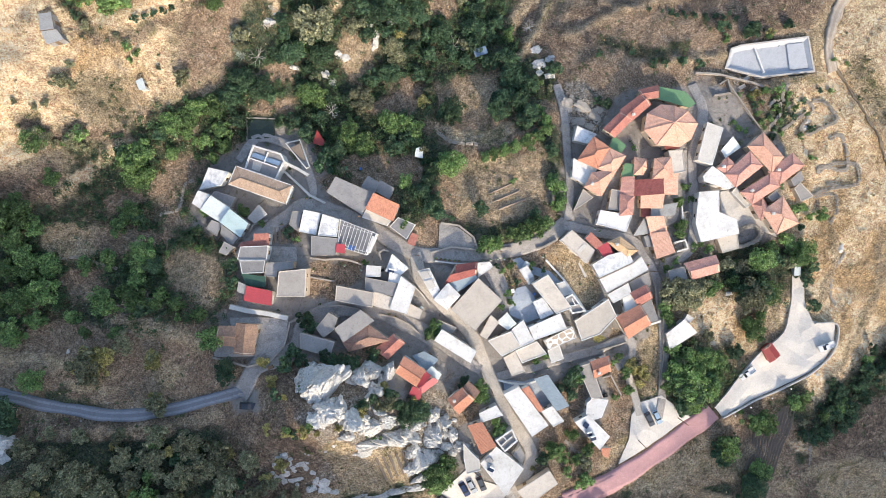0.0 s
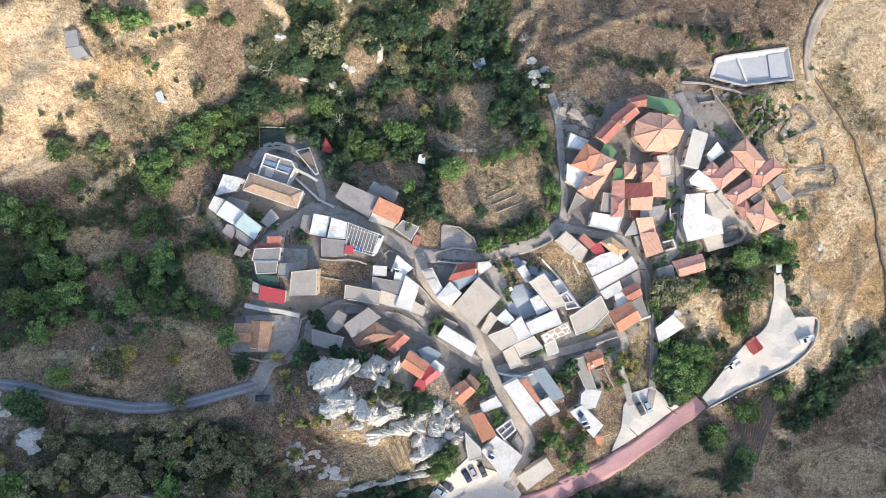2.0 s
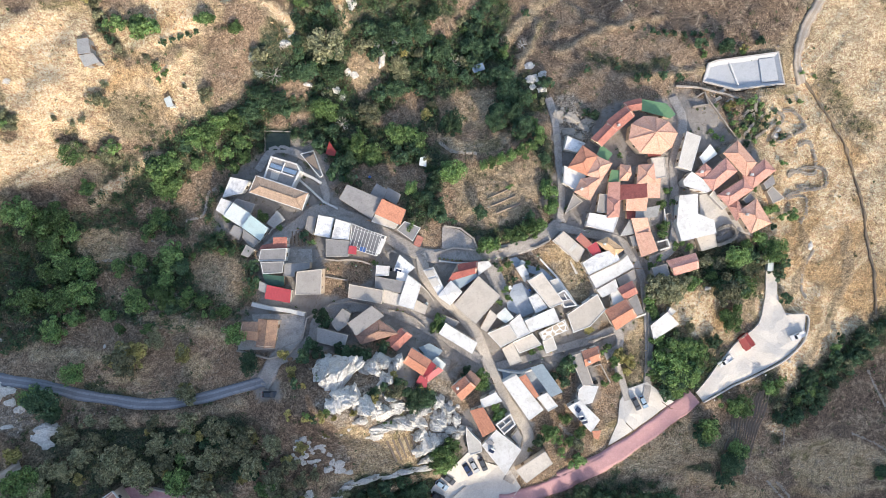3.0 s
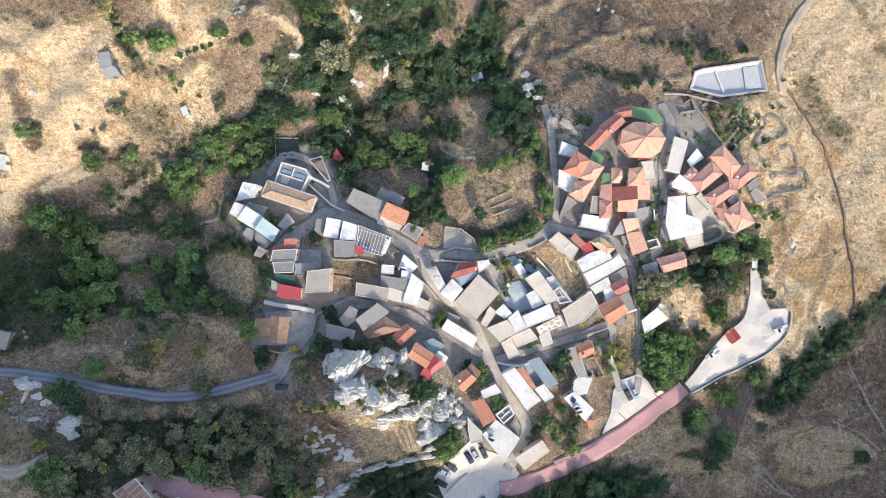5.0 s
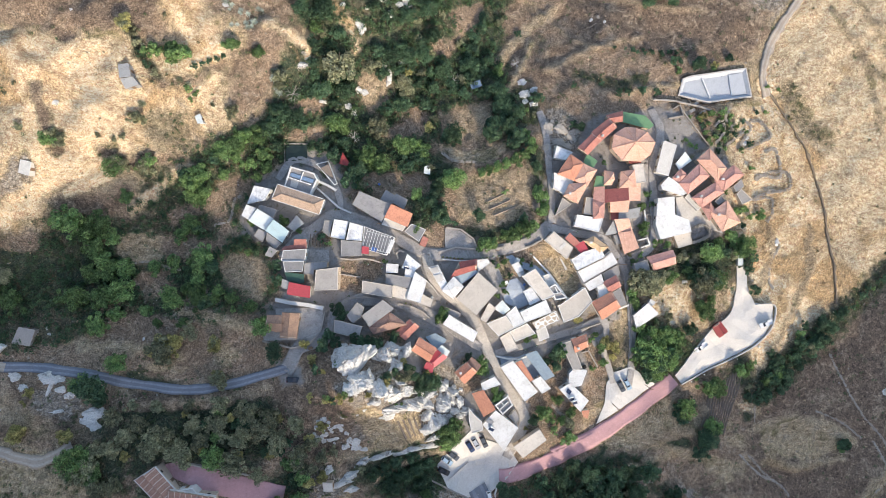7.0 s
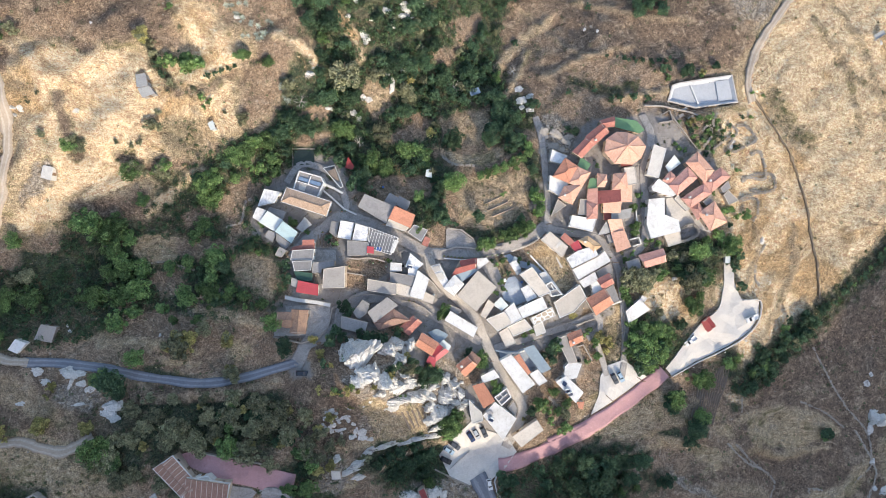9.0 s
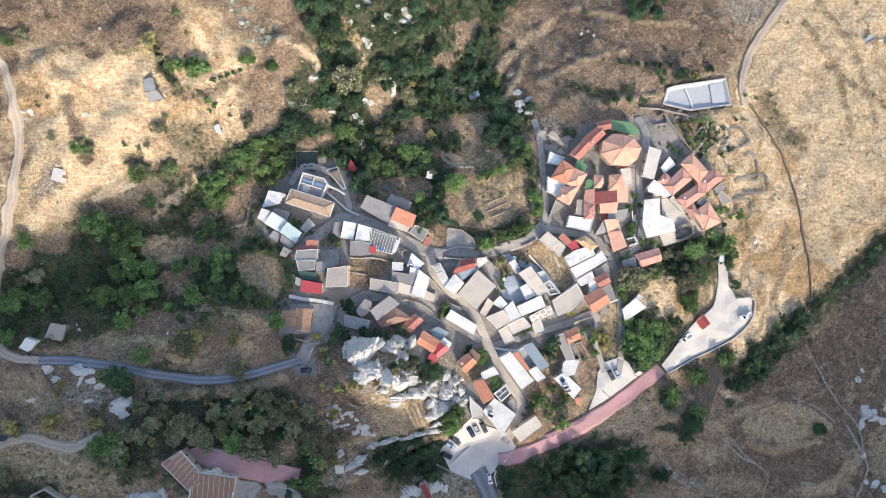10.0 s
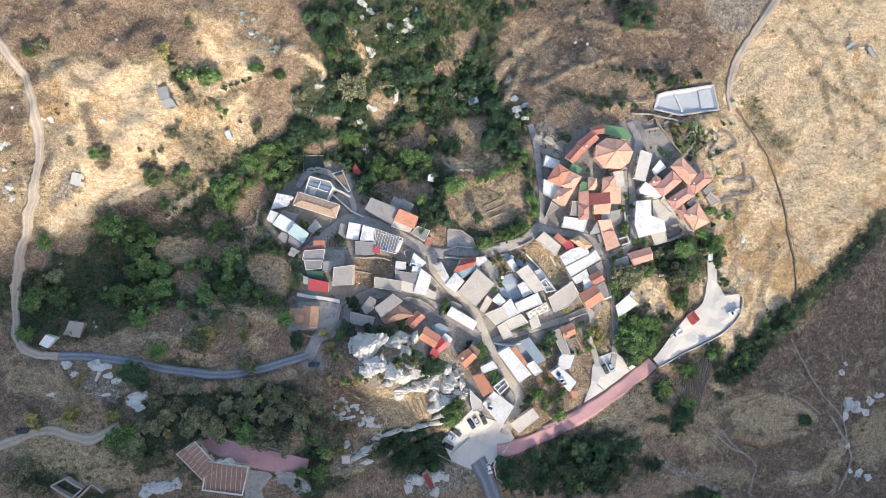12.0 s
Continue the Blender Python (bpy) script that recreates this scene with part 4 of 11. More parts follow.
# pale cover lifts the east field's sunlight through its colour
plot("field", [(133.4, 99.4), (186.2, 99.1), (202.9, 70.3), (202.1, 27.6), (183.4, 10.2), (166.0, -2.8), (145.5, -22.9), (137.4, -10.9), (135.7, 5.5), (128.2, 33.6), (122.3, 52.6), (120.4, 71.3)])
plot("gold", [(119.0, 49.0), (127.9, 31.3), (133.3, 7.9), (136.1, -13.2), (138.2, -25.0), (123.3, -38.4), (118.6, -42.8), (117.5, -31.1), (116.3, -19.6), (122.6, -1.2), (117.2, 5.9), (126.1, 19.7), (120.8, 36.0)])
# darker ground colour adds to the shade over the south-east
plot("heath", [(107.1, -72.1), (122.7, -45.3), (139.8, -34.3), (155.9, -13.8), (182.8, 4.3), (200.0, -1.0), (196.1, -114.1), (113.1, -109.3)])
plot("straw", [(112.6, -68.1), (124.6, -65.1), (138.8, -68.0), (146.4, -75.5), (133.7, -80.6), (114.2, -77.2)])
plot("straw", [(137.9, -97.5), (150.7, -96.8), (159.8, -85.1), (162.2, -88.8), (155.3, -100.5), (140.2, -101.4)])
plot("tan", [(160.7, -79.6), (180.1, -71.1), (187.2, -90.2), (170.0, -96.5), (162.2, -88.8)])
plot("straw", [(67.2, -61.0), (81.4, -59.4), (85.6, -66.3), (69.1, -71.2), (55.0, -73.7)])
plot("soil", [(92.5, -53.2), (107.5, -53.7), (100.5, -66.2), (90.5, -66.6)])
# land north of the chapel darkened by colour as if shaded
plot("heath", [(22.7, 89.2), (52.2, 101.6), (106.6, 97.3), (119.7, 78.0), (109.7, 66.5), (72.8, 72.2), (38.1, 71.2), (24.5, 72.2)])
plot("soil", [(26.4, 66.9), (49.6, 70.6), (76.7, 64.7), (86.0, 57.7), (66.7, 53.1), (43.6, 55.8)])

plot("soil", [(-52.1, 6.5), (-39.5, 6.4), (-39.8, 1.7), (-49.3, 1.4)])
plot("soil", [(-7.9, 6.6), (-1.5, 6.6), (-1.4, 0.5), (-7.0, 0.8)])
plot("meadow", [(16.9, -3.1), (21.4, -3.1), (21.2, -16.0), (18.7, -12.8), (17.2, -8.0)])
plot("soil", [(31.1, -38.9), (41.2, -37.6), (42.0, -45.8), (37.2, -48.3), (32.8, -42.3)])
plot("soil", [(26.1, -50.2), (35.4, -51.5), (43.8, -59.1), (45.4, -64.0), (38.7, -68.7), (28.6, -61.5)])
plot("straw", [(45.4, -60.7), (53.8, -54.3), (55.5, -57.6), (45.4, -65.6)])
plot("meadow", [(54.0, -33.0), (60.9, -26.5), (63.8, -35.0), (60.7, -46.3), (55.8, -43.0)])
plot("soil", [(49.8, -29.6), (47.2, -26.2), (50.9, -23.1), (54.0, -26.4)])
yard([(-72.5, 6.5), (-67.2, 24.5), (-56.3, 31.2), (-36.2, 19.5), (-31.1, 14.6), (-13.4, 8.2), (-3.8, 0.2), (18.9, 0.2), (35.3, 8.3), (37.2, 18.3), (34.2, 40.1), (46.0, 40.1), (52.7, 46.8), (75.5, 49.3), (87.0, 32.2), (108.4, 22.3), (105.0, 3.6), (76.5, 0.2), (76.7, 15.3), (69.3, -3.2), (64.4, -6.5), (45.7, 3.5), (31.9, 3.4), (18.9, -1.5), (18.7, -19.2), (45.6, -19.6), (50.7, -6.5), (61.1, -9.8), (60.9, -26.5), (50.5, -32.8), (35.3, -39.0), (23.8, -32.4), (15.5, -33.8), (28.6, -55.2), (23.7, -69.6), (7.5, -71.1), (7.4, -51.0), (12.2, -41.7), (2.5, -34.9), (-13.2, -25.1), (-36.9, -30.1), (-58.0, -30.1), (-61.8, -18.2), (-56.2, -15.2), (-55.4, 0.2)])

plot("gold", [(106.1, 49.3), (119.5, 50.0), (135.4, 24.4), (135.3, -20.5), (121.2, -34.2), (117.9, -22.0), (121.2, -6.7), (112.5, 7.0), (114.3, 19.0), (107.0, 25.8), (103.9, 41.0)])
# second layer of painted shade west of the crag
plot("heath", [(-46.3, -38.2), (-37.7, -45.6), (-32.8, -52.6), (-35.9, -66.0), (-46.3, -64.7), (-52.1, -49.9)])

# ---- banks, strips and old terrace edges ----
bank("gold", 1.5, [(-59.5, 76.0), (-51.9, 73.7), (-46.7, 69.0), (-45.9, 63.1)])
bank("gold", 2.0, [(-135.4, 66.2), (-127.3, 50.8), (-125.4, 39.4), (-129.7, 31.5)])
bank("heath", 1.4, [(-127.4, 52.8), (-125.7, 43.2), (-123.9, 33.7)])
bank("tan", 1.0, [(-86.8, 50.1), (-84.3, 42.5), (-84.1, 35.4)])
bank("green", 1.2, [(-99.7, 72.6), (-97.5, 63.6), (-90.8, 54.7)])
bank("soil", 1.5, [(-91.8, 54.8), (-81.3, 57.2), (-74.0, 63.2)])
bank("gold", 1.8, [(-105.3, 15.6), (-97.2, 21.8), (-87.4, 30.1)])
bank("heath", 2.0, [(-141.6, 85.2), (-129.1, 77.7), (-117.7, 68.8)])
bank("gold", 1.5, [(-95.2, 51.9), (-101.9, 39.8), (-111.3, 25.8), (-123.3, 19.8)])
bank("heath", 1.2, [(-112.3, 33.9), (-103.2, 29.8), (-95.7, 32.0)])
bank("gold", 1.6, [(-39.8, 86.3), (-32.0, 76.7), (-30.3, 68.7)])
bank("tan", 0.8, [(23.1, 99.1), (33.8, 92.3), (46.9, 77.5), (56.6, 72.8)])
bank("tan", 1.5, [(37.7, 65.0), (52.0, 71.8), (63.6, 74.8), (73.1, 76.0)])
bank("straw", 2.0, [(19.5, 67.5), (24.5, 74.8), (34.7, 84.8), (42.1, 89.7)])
bank("green", 2.0, [(49.1, 62.8), (62.5, 58.5), (71.8, 60.6)])
bank("straw", 1.2, [(66.8, 55.4), (76.4, 57.3), (90.8, 59.5)])
bank("tan", 1.2, [(51.9, 96.7), (74.2, 89.6), (97.2, 86.2)])
bank("straw", 1.5, [(21.0, 54.7), (28.6, 66.7), (32.9, 77.1)])
bank("meadow", 1.0, [(153.1, 70.0), (163.4, 61.4), (175.1, 54.1), (184.7, 48.1)])
bank("meadow", 3.5, [(126.3, 57.0), (133.5, 43.0), (140.6, 38.2)])
bank("tan", 1.3, [(117.5, -40.4), (125.9, -26.9), (133.4, -10.8), (133.4, 5.5)])
bank("tan", 1.2, [(114.1, -17.2), (119.5, -3.4), (117.6, 5.9)])
bank("tan", 1.0, [(144.7, 85.2), (156.5, 68.7), (162.8, 40.2)])
bank("tan", 0.9, [(150.2, 94.8), (163.7, 75.5), (173.0, 44.8)])
bank("straw", 2.0, [(110.2, -68.0), (124.5, -64.4), (138.9, -67.3), (149.0, -74.5)])
bank("straw", 1.5, [(114.2, -79.5), (126.0, -82.8), (143.8, -80.1)])
bank("straw", 2.2, [(138.0, -99.9), (150.6, -98.0), (159.7, -86.3)])
bank("tan", 3.0, [(89.6, -99.1), (101.7, -93.0), (118.6, -96.4)])
bank("tan", 2.0, [(66.9, -70.5), (85.6, -66.8), (90.7, -59.8)])
bank("stone", 0.9, [(81.6, -86.6), (94.4, -94.3), (108.4, -102.4)])
bank("heath", 2.0, [(163.5, -70.4), (162.7, -84.3), (165.6, -99.2)])
bank("straw", 1.5, [(56.9, -80.3), (71.3, -77.0), (80.8, -75.3)])
bank("tan", 1.2, [(-151.3, -38.6), (-136.3, -46.8), (-125.5, -52.7), (-120.9, -58.4)])
bank("tan", 1.6, [(-102.4, -47.9), (-78.4, -47.2), (-58.8, -44.3)])
bank("straw", 2.0, [(-88.3, -18.7), (-75.6, -21.1), (-65.3, -26.0)])
bank("tan", 2.5, [(-118.6, -77.7), (-108.3, -73.8), (-100.6, -79.9)])
bank("straw", 1.5, [(-120.7, -29.9), (-104.2, -29.4), (-87.5, -32.9)])
bank("straw", 1.2, [(-25.1, -75.7), (-10.2, -70.3), (-3.6, -69.9)])
plot("stone", [(108.3, 100.5), (120.1, 85.2), (127.2, 89.6), (135.7, 100.4)])
# sunlit strip and field brightened further by pale straw colour
plot("field", [(142.6, 20.6), (192.7, 35.0), (190.7, 15.8), (161.0, -4.6), (144.3, -19.3), (138.5, -0.4)])
plot("gold", [(101.7, 20.1), (125.2, 22.0), (142.0, 0.7), (146.8, -22.9), (128.3, -35.1), (115.7, -45.0), (111.6, -49.4), (106.8, -37.8), (115.1, -21.8), (107.6, -10.0), (105.2, 1.6)])
plot("field", [(127.6, 22.0), (183.8, 20.8), (185.0, 9.0), (166.4, -7.1), (148.1, -21.1), (143.9, -1.7), (138.1, 10.1)])
# more shade painted into the north slope's ground
plot("heath", [(29.7, 109.6), (55.2, 109.6), (59.1, 75.2), (39.5, 56.4), (26.0, 59.7), (23.5, 77.4)])
thicket([(-8.6, 101.5), (25.8, 108.7), (22.3, 89.5), (19.9, 77.3), (22.9, 65.0), (23.6, 47.3), (13.5, 41.6), (2.5, 52.6), (0.8, 75.6)])
plot("soil", [(27.9, 94.7), (42.6, 97.4), (50.8, 81.2), (38.2, 71.4), (28.3, 77.4)])
plot("yard", [(-57.8, -35.5), (-51.5, -35.0), (-47.1, -39.8), (-48.0, -43.3), (-55.7, -43.0)])
plot("soil", [(-115.5, -21.0), (-98.9, -19.4), (-83.9, -22.9), (-75.5, -31.4), (-83.7, -33.5), (-97.5, -32.1), (-112.3, -30.2)])
plot("soil", [(-77.7, -21.0), (-67.4, -19.3), (-63.3, -27.7), (-67.5, -31.7), (-75.5, -29.3)])
plot("tan", [(-162.8, -36.6), (-147.5, -38.8), (-127.7, -52.7), (-117.9, -57.5), (-123.1, -60.4), (-137.3, -54.3), (-149.9, -48.2), (-160.9, -48.2)])
plot("straw", [(-148.3, -56.5), (-135.1, -56.6), (-122.7, -62.2), (-130.0, -67.5), (-142.0, -65.3)])
plot("soil", [(-64.4, 85.5), (-55.8, 91.4), (-51.4, 81.9), (-54.2, 67.4), (-60.7, 55.7), (-69.4, 46.1), (-72.7, 53.1), (-65.3, 67.1)])
plot("heath", [(-121.3, 85.4), (-106.3, 87.3), (-100.4, 79.0), (-105.8, 72.5), (-117.1, 74.5)])
bank("green", 5.0, [(112.4, -54.4), (125.4, -45.0), (140.2, -32.0), (146.8, -26.4), (161.2, -14.0), (173.4, -3.0), (183.2, 7.1)])

road("asphalt_road", "asphalt", 2.9, [(-145.0, -35.2), (-123.2, -36.9), (-102.9, -41.1), (-85.6, -43.4), (-72.9, -42.6), (-60.9, -39.8), (-53.0, -37.7)])
road("village_street", "concrete_old", 4.6, [(-54.0, -38.9), (-51.6, -34.7), (-49.8, -31.3), (-43.2, -28.8), (-39.4, -26.3), (-37.9, -20.8), (-30.2, -16.7), (-19.5, -16.8), (-10.2, -20.8), (-2.2, -25.5)])
road("village_street", "concrete_old", 4.0, [(-55.4, -2.2), (-52.5, 2.5), (-45.2, 8.1), (-38.2, 12.6), (-29.4, 10.3), (-21.4, 6.6), (-15.0, 2.7), (-7.0, -1.4), (2.6, -1.8), (15.7, -1.0), (28.7, 2.3), (35.8, 8.1), (36.0, 9.2)])
road("village_street", "concrete_old", 2.3, [(35.8, 8.3), (37.0, 14.9), (36.9, 23.3), (36.3, 30.8), (35.9, 38.4), (35.0, 44.5), (33.9, 49.1)])
road("village_street", "concrete_old", 2.4, [(-38.2, 12.6), (-36.8, 16.2), (-38.9, 22.9), (-43.5, 29.4), (-53.2, 32.1), (-58.6, 25.4)])
road("village_street", "concrete_tan", 3.4, [(-7.8, -1.1), (-5.7, -9.4), (2.6, -18.5), (8.7, -25.5), (12.6, -34.6), (18.7, -47.4), (25.3, -58.3), (22.9, -66.4), (18.9, -73.4)])
road("village_street", "concrete_old", 2.6, [(15.5, -36.7), (23.8, -34.8), (32.9, -32.2), (43.8, -29.8), (54.1, -26.3), (55.4, -31.4), (50.4, -34.5)])
road("village_street", "concrete_old", 2.6, [(35.3, 7.0), (43.9, 5.1), (55.9, 2.6), (59.1, -2.3), (63.7, -9.9), (64.5, -19.8), (65.7, -33.3), (64.6, -43.1), (63.2, -49.6)])
road("village_street", "concrete_old", 3.0, [(64.3, -4.8), (73.1, 0.2), (74.6, 17.0), (74.1, 27.0), (77.2, 40.4), (74.7, 49.3)])
road("village_street", "concrete_old", 3.0, [(-1.9, -25.5), (2.6, -29.1), (10.6, -34.4)])
road("village_street", "concrete_tan", 2.2, [(53.1, -32.9), (55.9, -41.4), (57.7, -48.7)])
road("pink_road", "pink_concrete", 5.6, [(80.2, -48.2), (72.3, -54.4), (61.0, -61.7), (48.7, -68.1), (35.4, -73.6)])
road("pink_road", "pink_concrete", 5.0, [(51.7, -67.4), (41.3, -72.4), (30.9, -76.2), (20.6, -79.3), (16.1, -79.6)])
road("asphalt_road", "asphalt", 6.0, [(8.1, -82.7), (11.6, -90.2), (15.3, -101.7), (17.5, -112.4)])
road("dirt_track", "track", 2.8, [(-156.7, 81.5), (-149.2, 68.6), (-145.1, 59.5), (-144.0, 48.1), (-145.2, 31.6), (-150.4, 16.0), (-156.8, 2.2), (-161.0, -12.2), (-160.6, -25.5), (-157.5, -31.5), (-151.2, -34.5), (-143.5, -35.2)])
road("dirt_track", "track", 3.0, [(-165.7, -66.6), (-156.0, -63.4), (-144.0, -59.8), (-134.1, -62.6), (-127.2, -63.3), (-118.4, -58.5)])
road("dirt_track", "track", 3.0, [(142.6, 104.8), (131.7, 90.2), (123.5, 78.6), (118.8, 69.3), (116.7, 60.8), (118.7, 53.9)])
road("dirt_track", "rut", 0.6, [(119.7, 55.0), (123.8, 49.3), (130.0, 38.5), (137.2, 22.0), (141.5, -1.7), (143.1, -22.9)])
slab("car_park_pavement", "concrete_pale", [(104.9, -8.0), (109.1, -8.0), (108.7, -15.4), (111.4, -21.7), (118.3, -22.7), (117.9, -28.0), (114.7, -34.0), (105.4, -40.2), (92.5, -45.2), (82.9, -49.8), (80.7, -46.8), (88.5, -38.2), (94.7, -31.0), (102.7, -25.6), (104.8, -16.8)])
slab("forecourt_pavement", "concrete_pale", [(55.3, -48.7), (58.2, -44.9), (64.3, -43.1), (69.3, -46.8), (73.4, -49.8), (60.8, -57.6), (51.3, -62.8), (54.2, -55.9)])
slab("lower_car_park_pavement", "concrete_pale", [(-5.5, -74.8), (-1.3, -69.9), (1.9, -66.5), (7.1, -61.8), (11.9, -66.4), (19.8, -69.9), (23.0, -75.1), (19.0, -80.1), (13.2, -84.5), (5.1, -85.4), (-1.8, -82.2)])
slab("courtyard_pavement", "concrete_pale", [(82.5, 17.0), (87.1, 17.9), (95.0, 12.0), (100.3, 3.6), (94.2, 6.1), (87.6, 6.1), (82.7, 10.2)])
slab("courtyard_pavement", "concrete_old", [(-57.9, -18.6), (-42.2, -18.8), (-42.9, -26.0), (-46.1, -30.1), (-51.1, -28.8), (-61.3, -28.9), (-61.9, -25.0), (-56.8, -24.3)])
slab("courtyard_pavement", "concrete_old", [(-1.3, 0.2), (-1.0, 7.3), (4.2, 6.3), (9.1, 2.6), (10.0, -0.3)])
slab("courtyard_pavement", "blue_concrete", [(20.0, -3.1), (22.2, -2.4), (24.8, -4.7), (30.8, -6.4), (34.9, -10.2), (31.8, -10.0), (28.0, -8.0), (26.2, -7.4), (26.4, -9.6), (24.7, -10.4), (22.5, -6.7)])
slab("courtyard_pavement", "blue_concrete", [(19.2, -18.9), (18.7, -16.0), (21.1, -11.2), (23.7, -10.6), (26.2, -13.6), (28.9, -19.3), (24.1, -21.3)])
slab("courtyard_pavement", "blue_concrete", [(17.1, -37.4), (23.0, -38.2), (27.0, -36.9), (33.0, -47.0), (28.4, -46.5), (22.1, -39.5), (17.9, -41.9)])
slab("courtyard_pavement", "concrete_old", [(-48.4, 0.8), (-40.3, 0.5), (-40.1, -3.6), (-47.9, -3.6)])
slab("courtyard_pavement", "concrete_old", [(49.7, 23.2), (72.3, 29.5), (72.5, 18.6), (68.7, 7.7), (55.8, 3.5), (44.8, 6.8), (48.0, 18.3)])
slab("plaza_pavement", "pink_concrete", [(-91.7, -65.7), (-84.9, -64.2), (-76.8, -66.1), (-65.6, -70.0), (-53.4, -74.3), (-54.5, -78.8), (-58.5, -81.0), (-67.4, -76.4), (-74.4, -74.3), (-80.4, -71.3), (-87.6, -68.7)])
slab("plaza_pavement", "concrete_old", [(-73.8, -75.6), (-67.4, -77.1), (-65.7, -78.7), (-69.7, -83.5), (-68.5, -90.3), (-76.6, -91.1)])
slab("courtyard_pavement", "concrete_old", [(11.0, -6.0), (15.5, -4.7), (17.7, -7.9), (20.4, -16.0), (17.1, -17.2), (15.2, -12.8)])
# dark green court with a pale border, laid as a smooth slab
slab("pond", "court_green", [(-56.0, 37.1), (-48.8, 37.3), (-48.8, 32.1), (-56.1, 31.6)])
basin_plan = [(112.2, 53.4), (110.2, 64.2), (89.8, 61.6), (86.8, 60.6), (84.9, 54.4), (95.8, 51.6)]
BASIN_Z = max(float(ground_height(px, py)) for px, py in basin_plan) + 0.2
LEVELS.append((basin_plan, None))


def ticks(fine, reach, step):
    run, v, s = list(np.arange(0, fine, step)), fine, step
    while v < reach:
        run.append(v)
        s *= 1.16
        v += s
    return np.array([-v for v in run[:0:-1]] + run)


def build_ground():
    xs, ys = ticks(188, 2600, 1.0), ticks(112, 2600, 1.0)
    x, y = np.meshgrid(xs, ys)
    z = lie(x.ravel(), y.ravel())
    sunk = np.zeros(z.shape, bool)
    for plan, _ in LEVELS:
        sunk |= inside(x.ravel(), y.ravel(), plan)
    z = np.where(sunk, z - 0.35, z)
    near = np.hypot(x.ravel(), y.ravel()) < 230
    bumps = np.array([noise.fractal(Vector((a * 0.21, b * 0.21, 3.0)), 0.9, 2.1, 4) if k else 0.0 for a, b, k in zip(x.ravel(), y.ravel(), near & ~sunk)])
    straw, green, stone, yard, heath = cover_at(x.ravel(), y.ravel())
    street = np.zeros(z.shape, bool)
    for _, material, width, line in ROADS:
        path = curve_through(line, 1.0)
        lo, hi = path.min(axis=0) - 6, path.max(axis=0) + 6
        pick = np.flatnonzero((x.ravel() > lo[0]) & (x.ravel() < hi[0]) & (y.ravel() > lo[1]) & (y.ravel() < hi[1]))
        d = np.min(np.hypot(x.ravel()[pick, None] - path[None, :, 0], y.ravel()[pick, None] - path[None, :, 1]), axis=1)
        street[pick[d < 0.5 * width + 1.3]] = True
    for kind, width, line in BANKS:
        z = z + (0.7 if kind in ("gold", "straw", "tan") else -0.3) * along(x.ravel(), y.ravel(), width, line) * ~street
    z = np.where(street, z - 0.28, z + 0.4 * bumps * (1 - 0.85 * np.clip(yard, 0, 1)))
    nx, ny = len(xs), len(ys)
    i = np.arange(nx * ny).reshape(ny, nx)
    faces = np.stack([i[:-1, :-1], i[:-1, 1:], i[1:, 1:], i[1:, :-1]], -1).reshape(-1, 4)
    me = bpy.data.meshes.new("ground")
    me.vertices.add(nx * ny)
    me.vertices.foreach_set("co", np.c_[x.ravel(), y.ravel(), z].astype(np.float32).ravel())
    me.loops.add(faces.size)
    me.loops.foreach_set("vertex_index", faces.ravel().astype(np.int32))
    me.polygons.add(len(faces))
    me.polygons.foreach_set("loop_start", np.arange(0, faces.size, 4, dtype=np.int32))
    me.update(calc_edges=True)
    me.polygons.foreach_set("use_smooth", np.ones(len(faces), bool))
    layer = me.color_attributes.new("cover", "FLOAT_COLOR", "POINT")
    layer.data.foreach_set("color", np.c_[straw, green, stone, yard].astype(np.float32).ravel())
    other = me.color_attributes.new("heath", "FLOAT_COLOR", "POINT")
    other.data.foreach_set("color", np.c_[heath, heath, heath, heath].astype(np.float32).ravel())
    me.color_attributes.active_color = layer
    me.materials.append(ground_material())
    return tagged(new("ground", me), "dry hillside of straw-coloured grass, brown soil and scrub", "ground", kind="structure")




def curve_through(line, step=1.3):
    p = [np.array(q) for q in line]
    p = [2 * p[0] - p[1]] + p + [2 * p[-1] - p[-2]]
    out = []
    for a, b, c, d in zip(p, p[1:], p[2:], p[3:]):
        n = max(2, int(np.linalg.norm(c - b) / step))
        for k in range(n):
            t = k / n
            out.append(0.5 * (2 * b + (c - a) * t + (2 * a - 5 * b + 4 * c - d) * t * t + (3 * b - a - 3 * c + d) * t ** 3))
    out.append(p[-2])
    return np.array(out)


build_ground()


def side_of(path):
    d = np.gradient(path, axis=0)
    d /= np.linalg.norm(d, axis=1)[:, None] + 1e-9
    return np.c_[-d[:, 1], d[:, 0]]


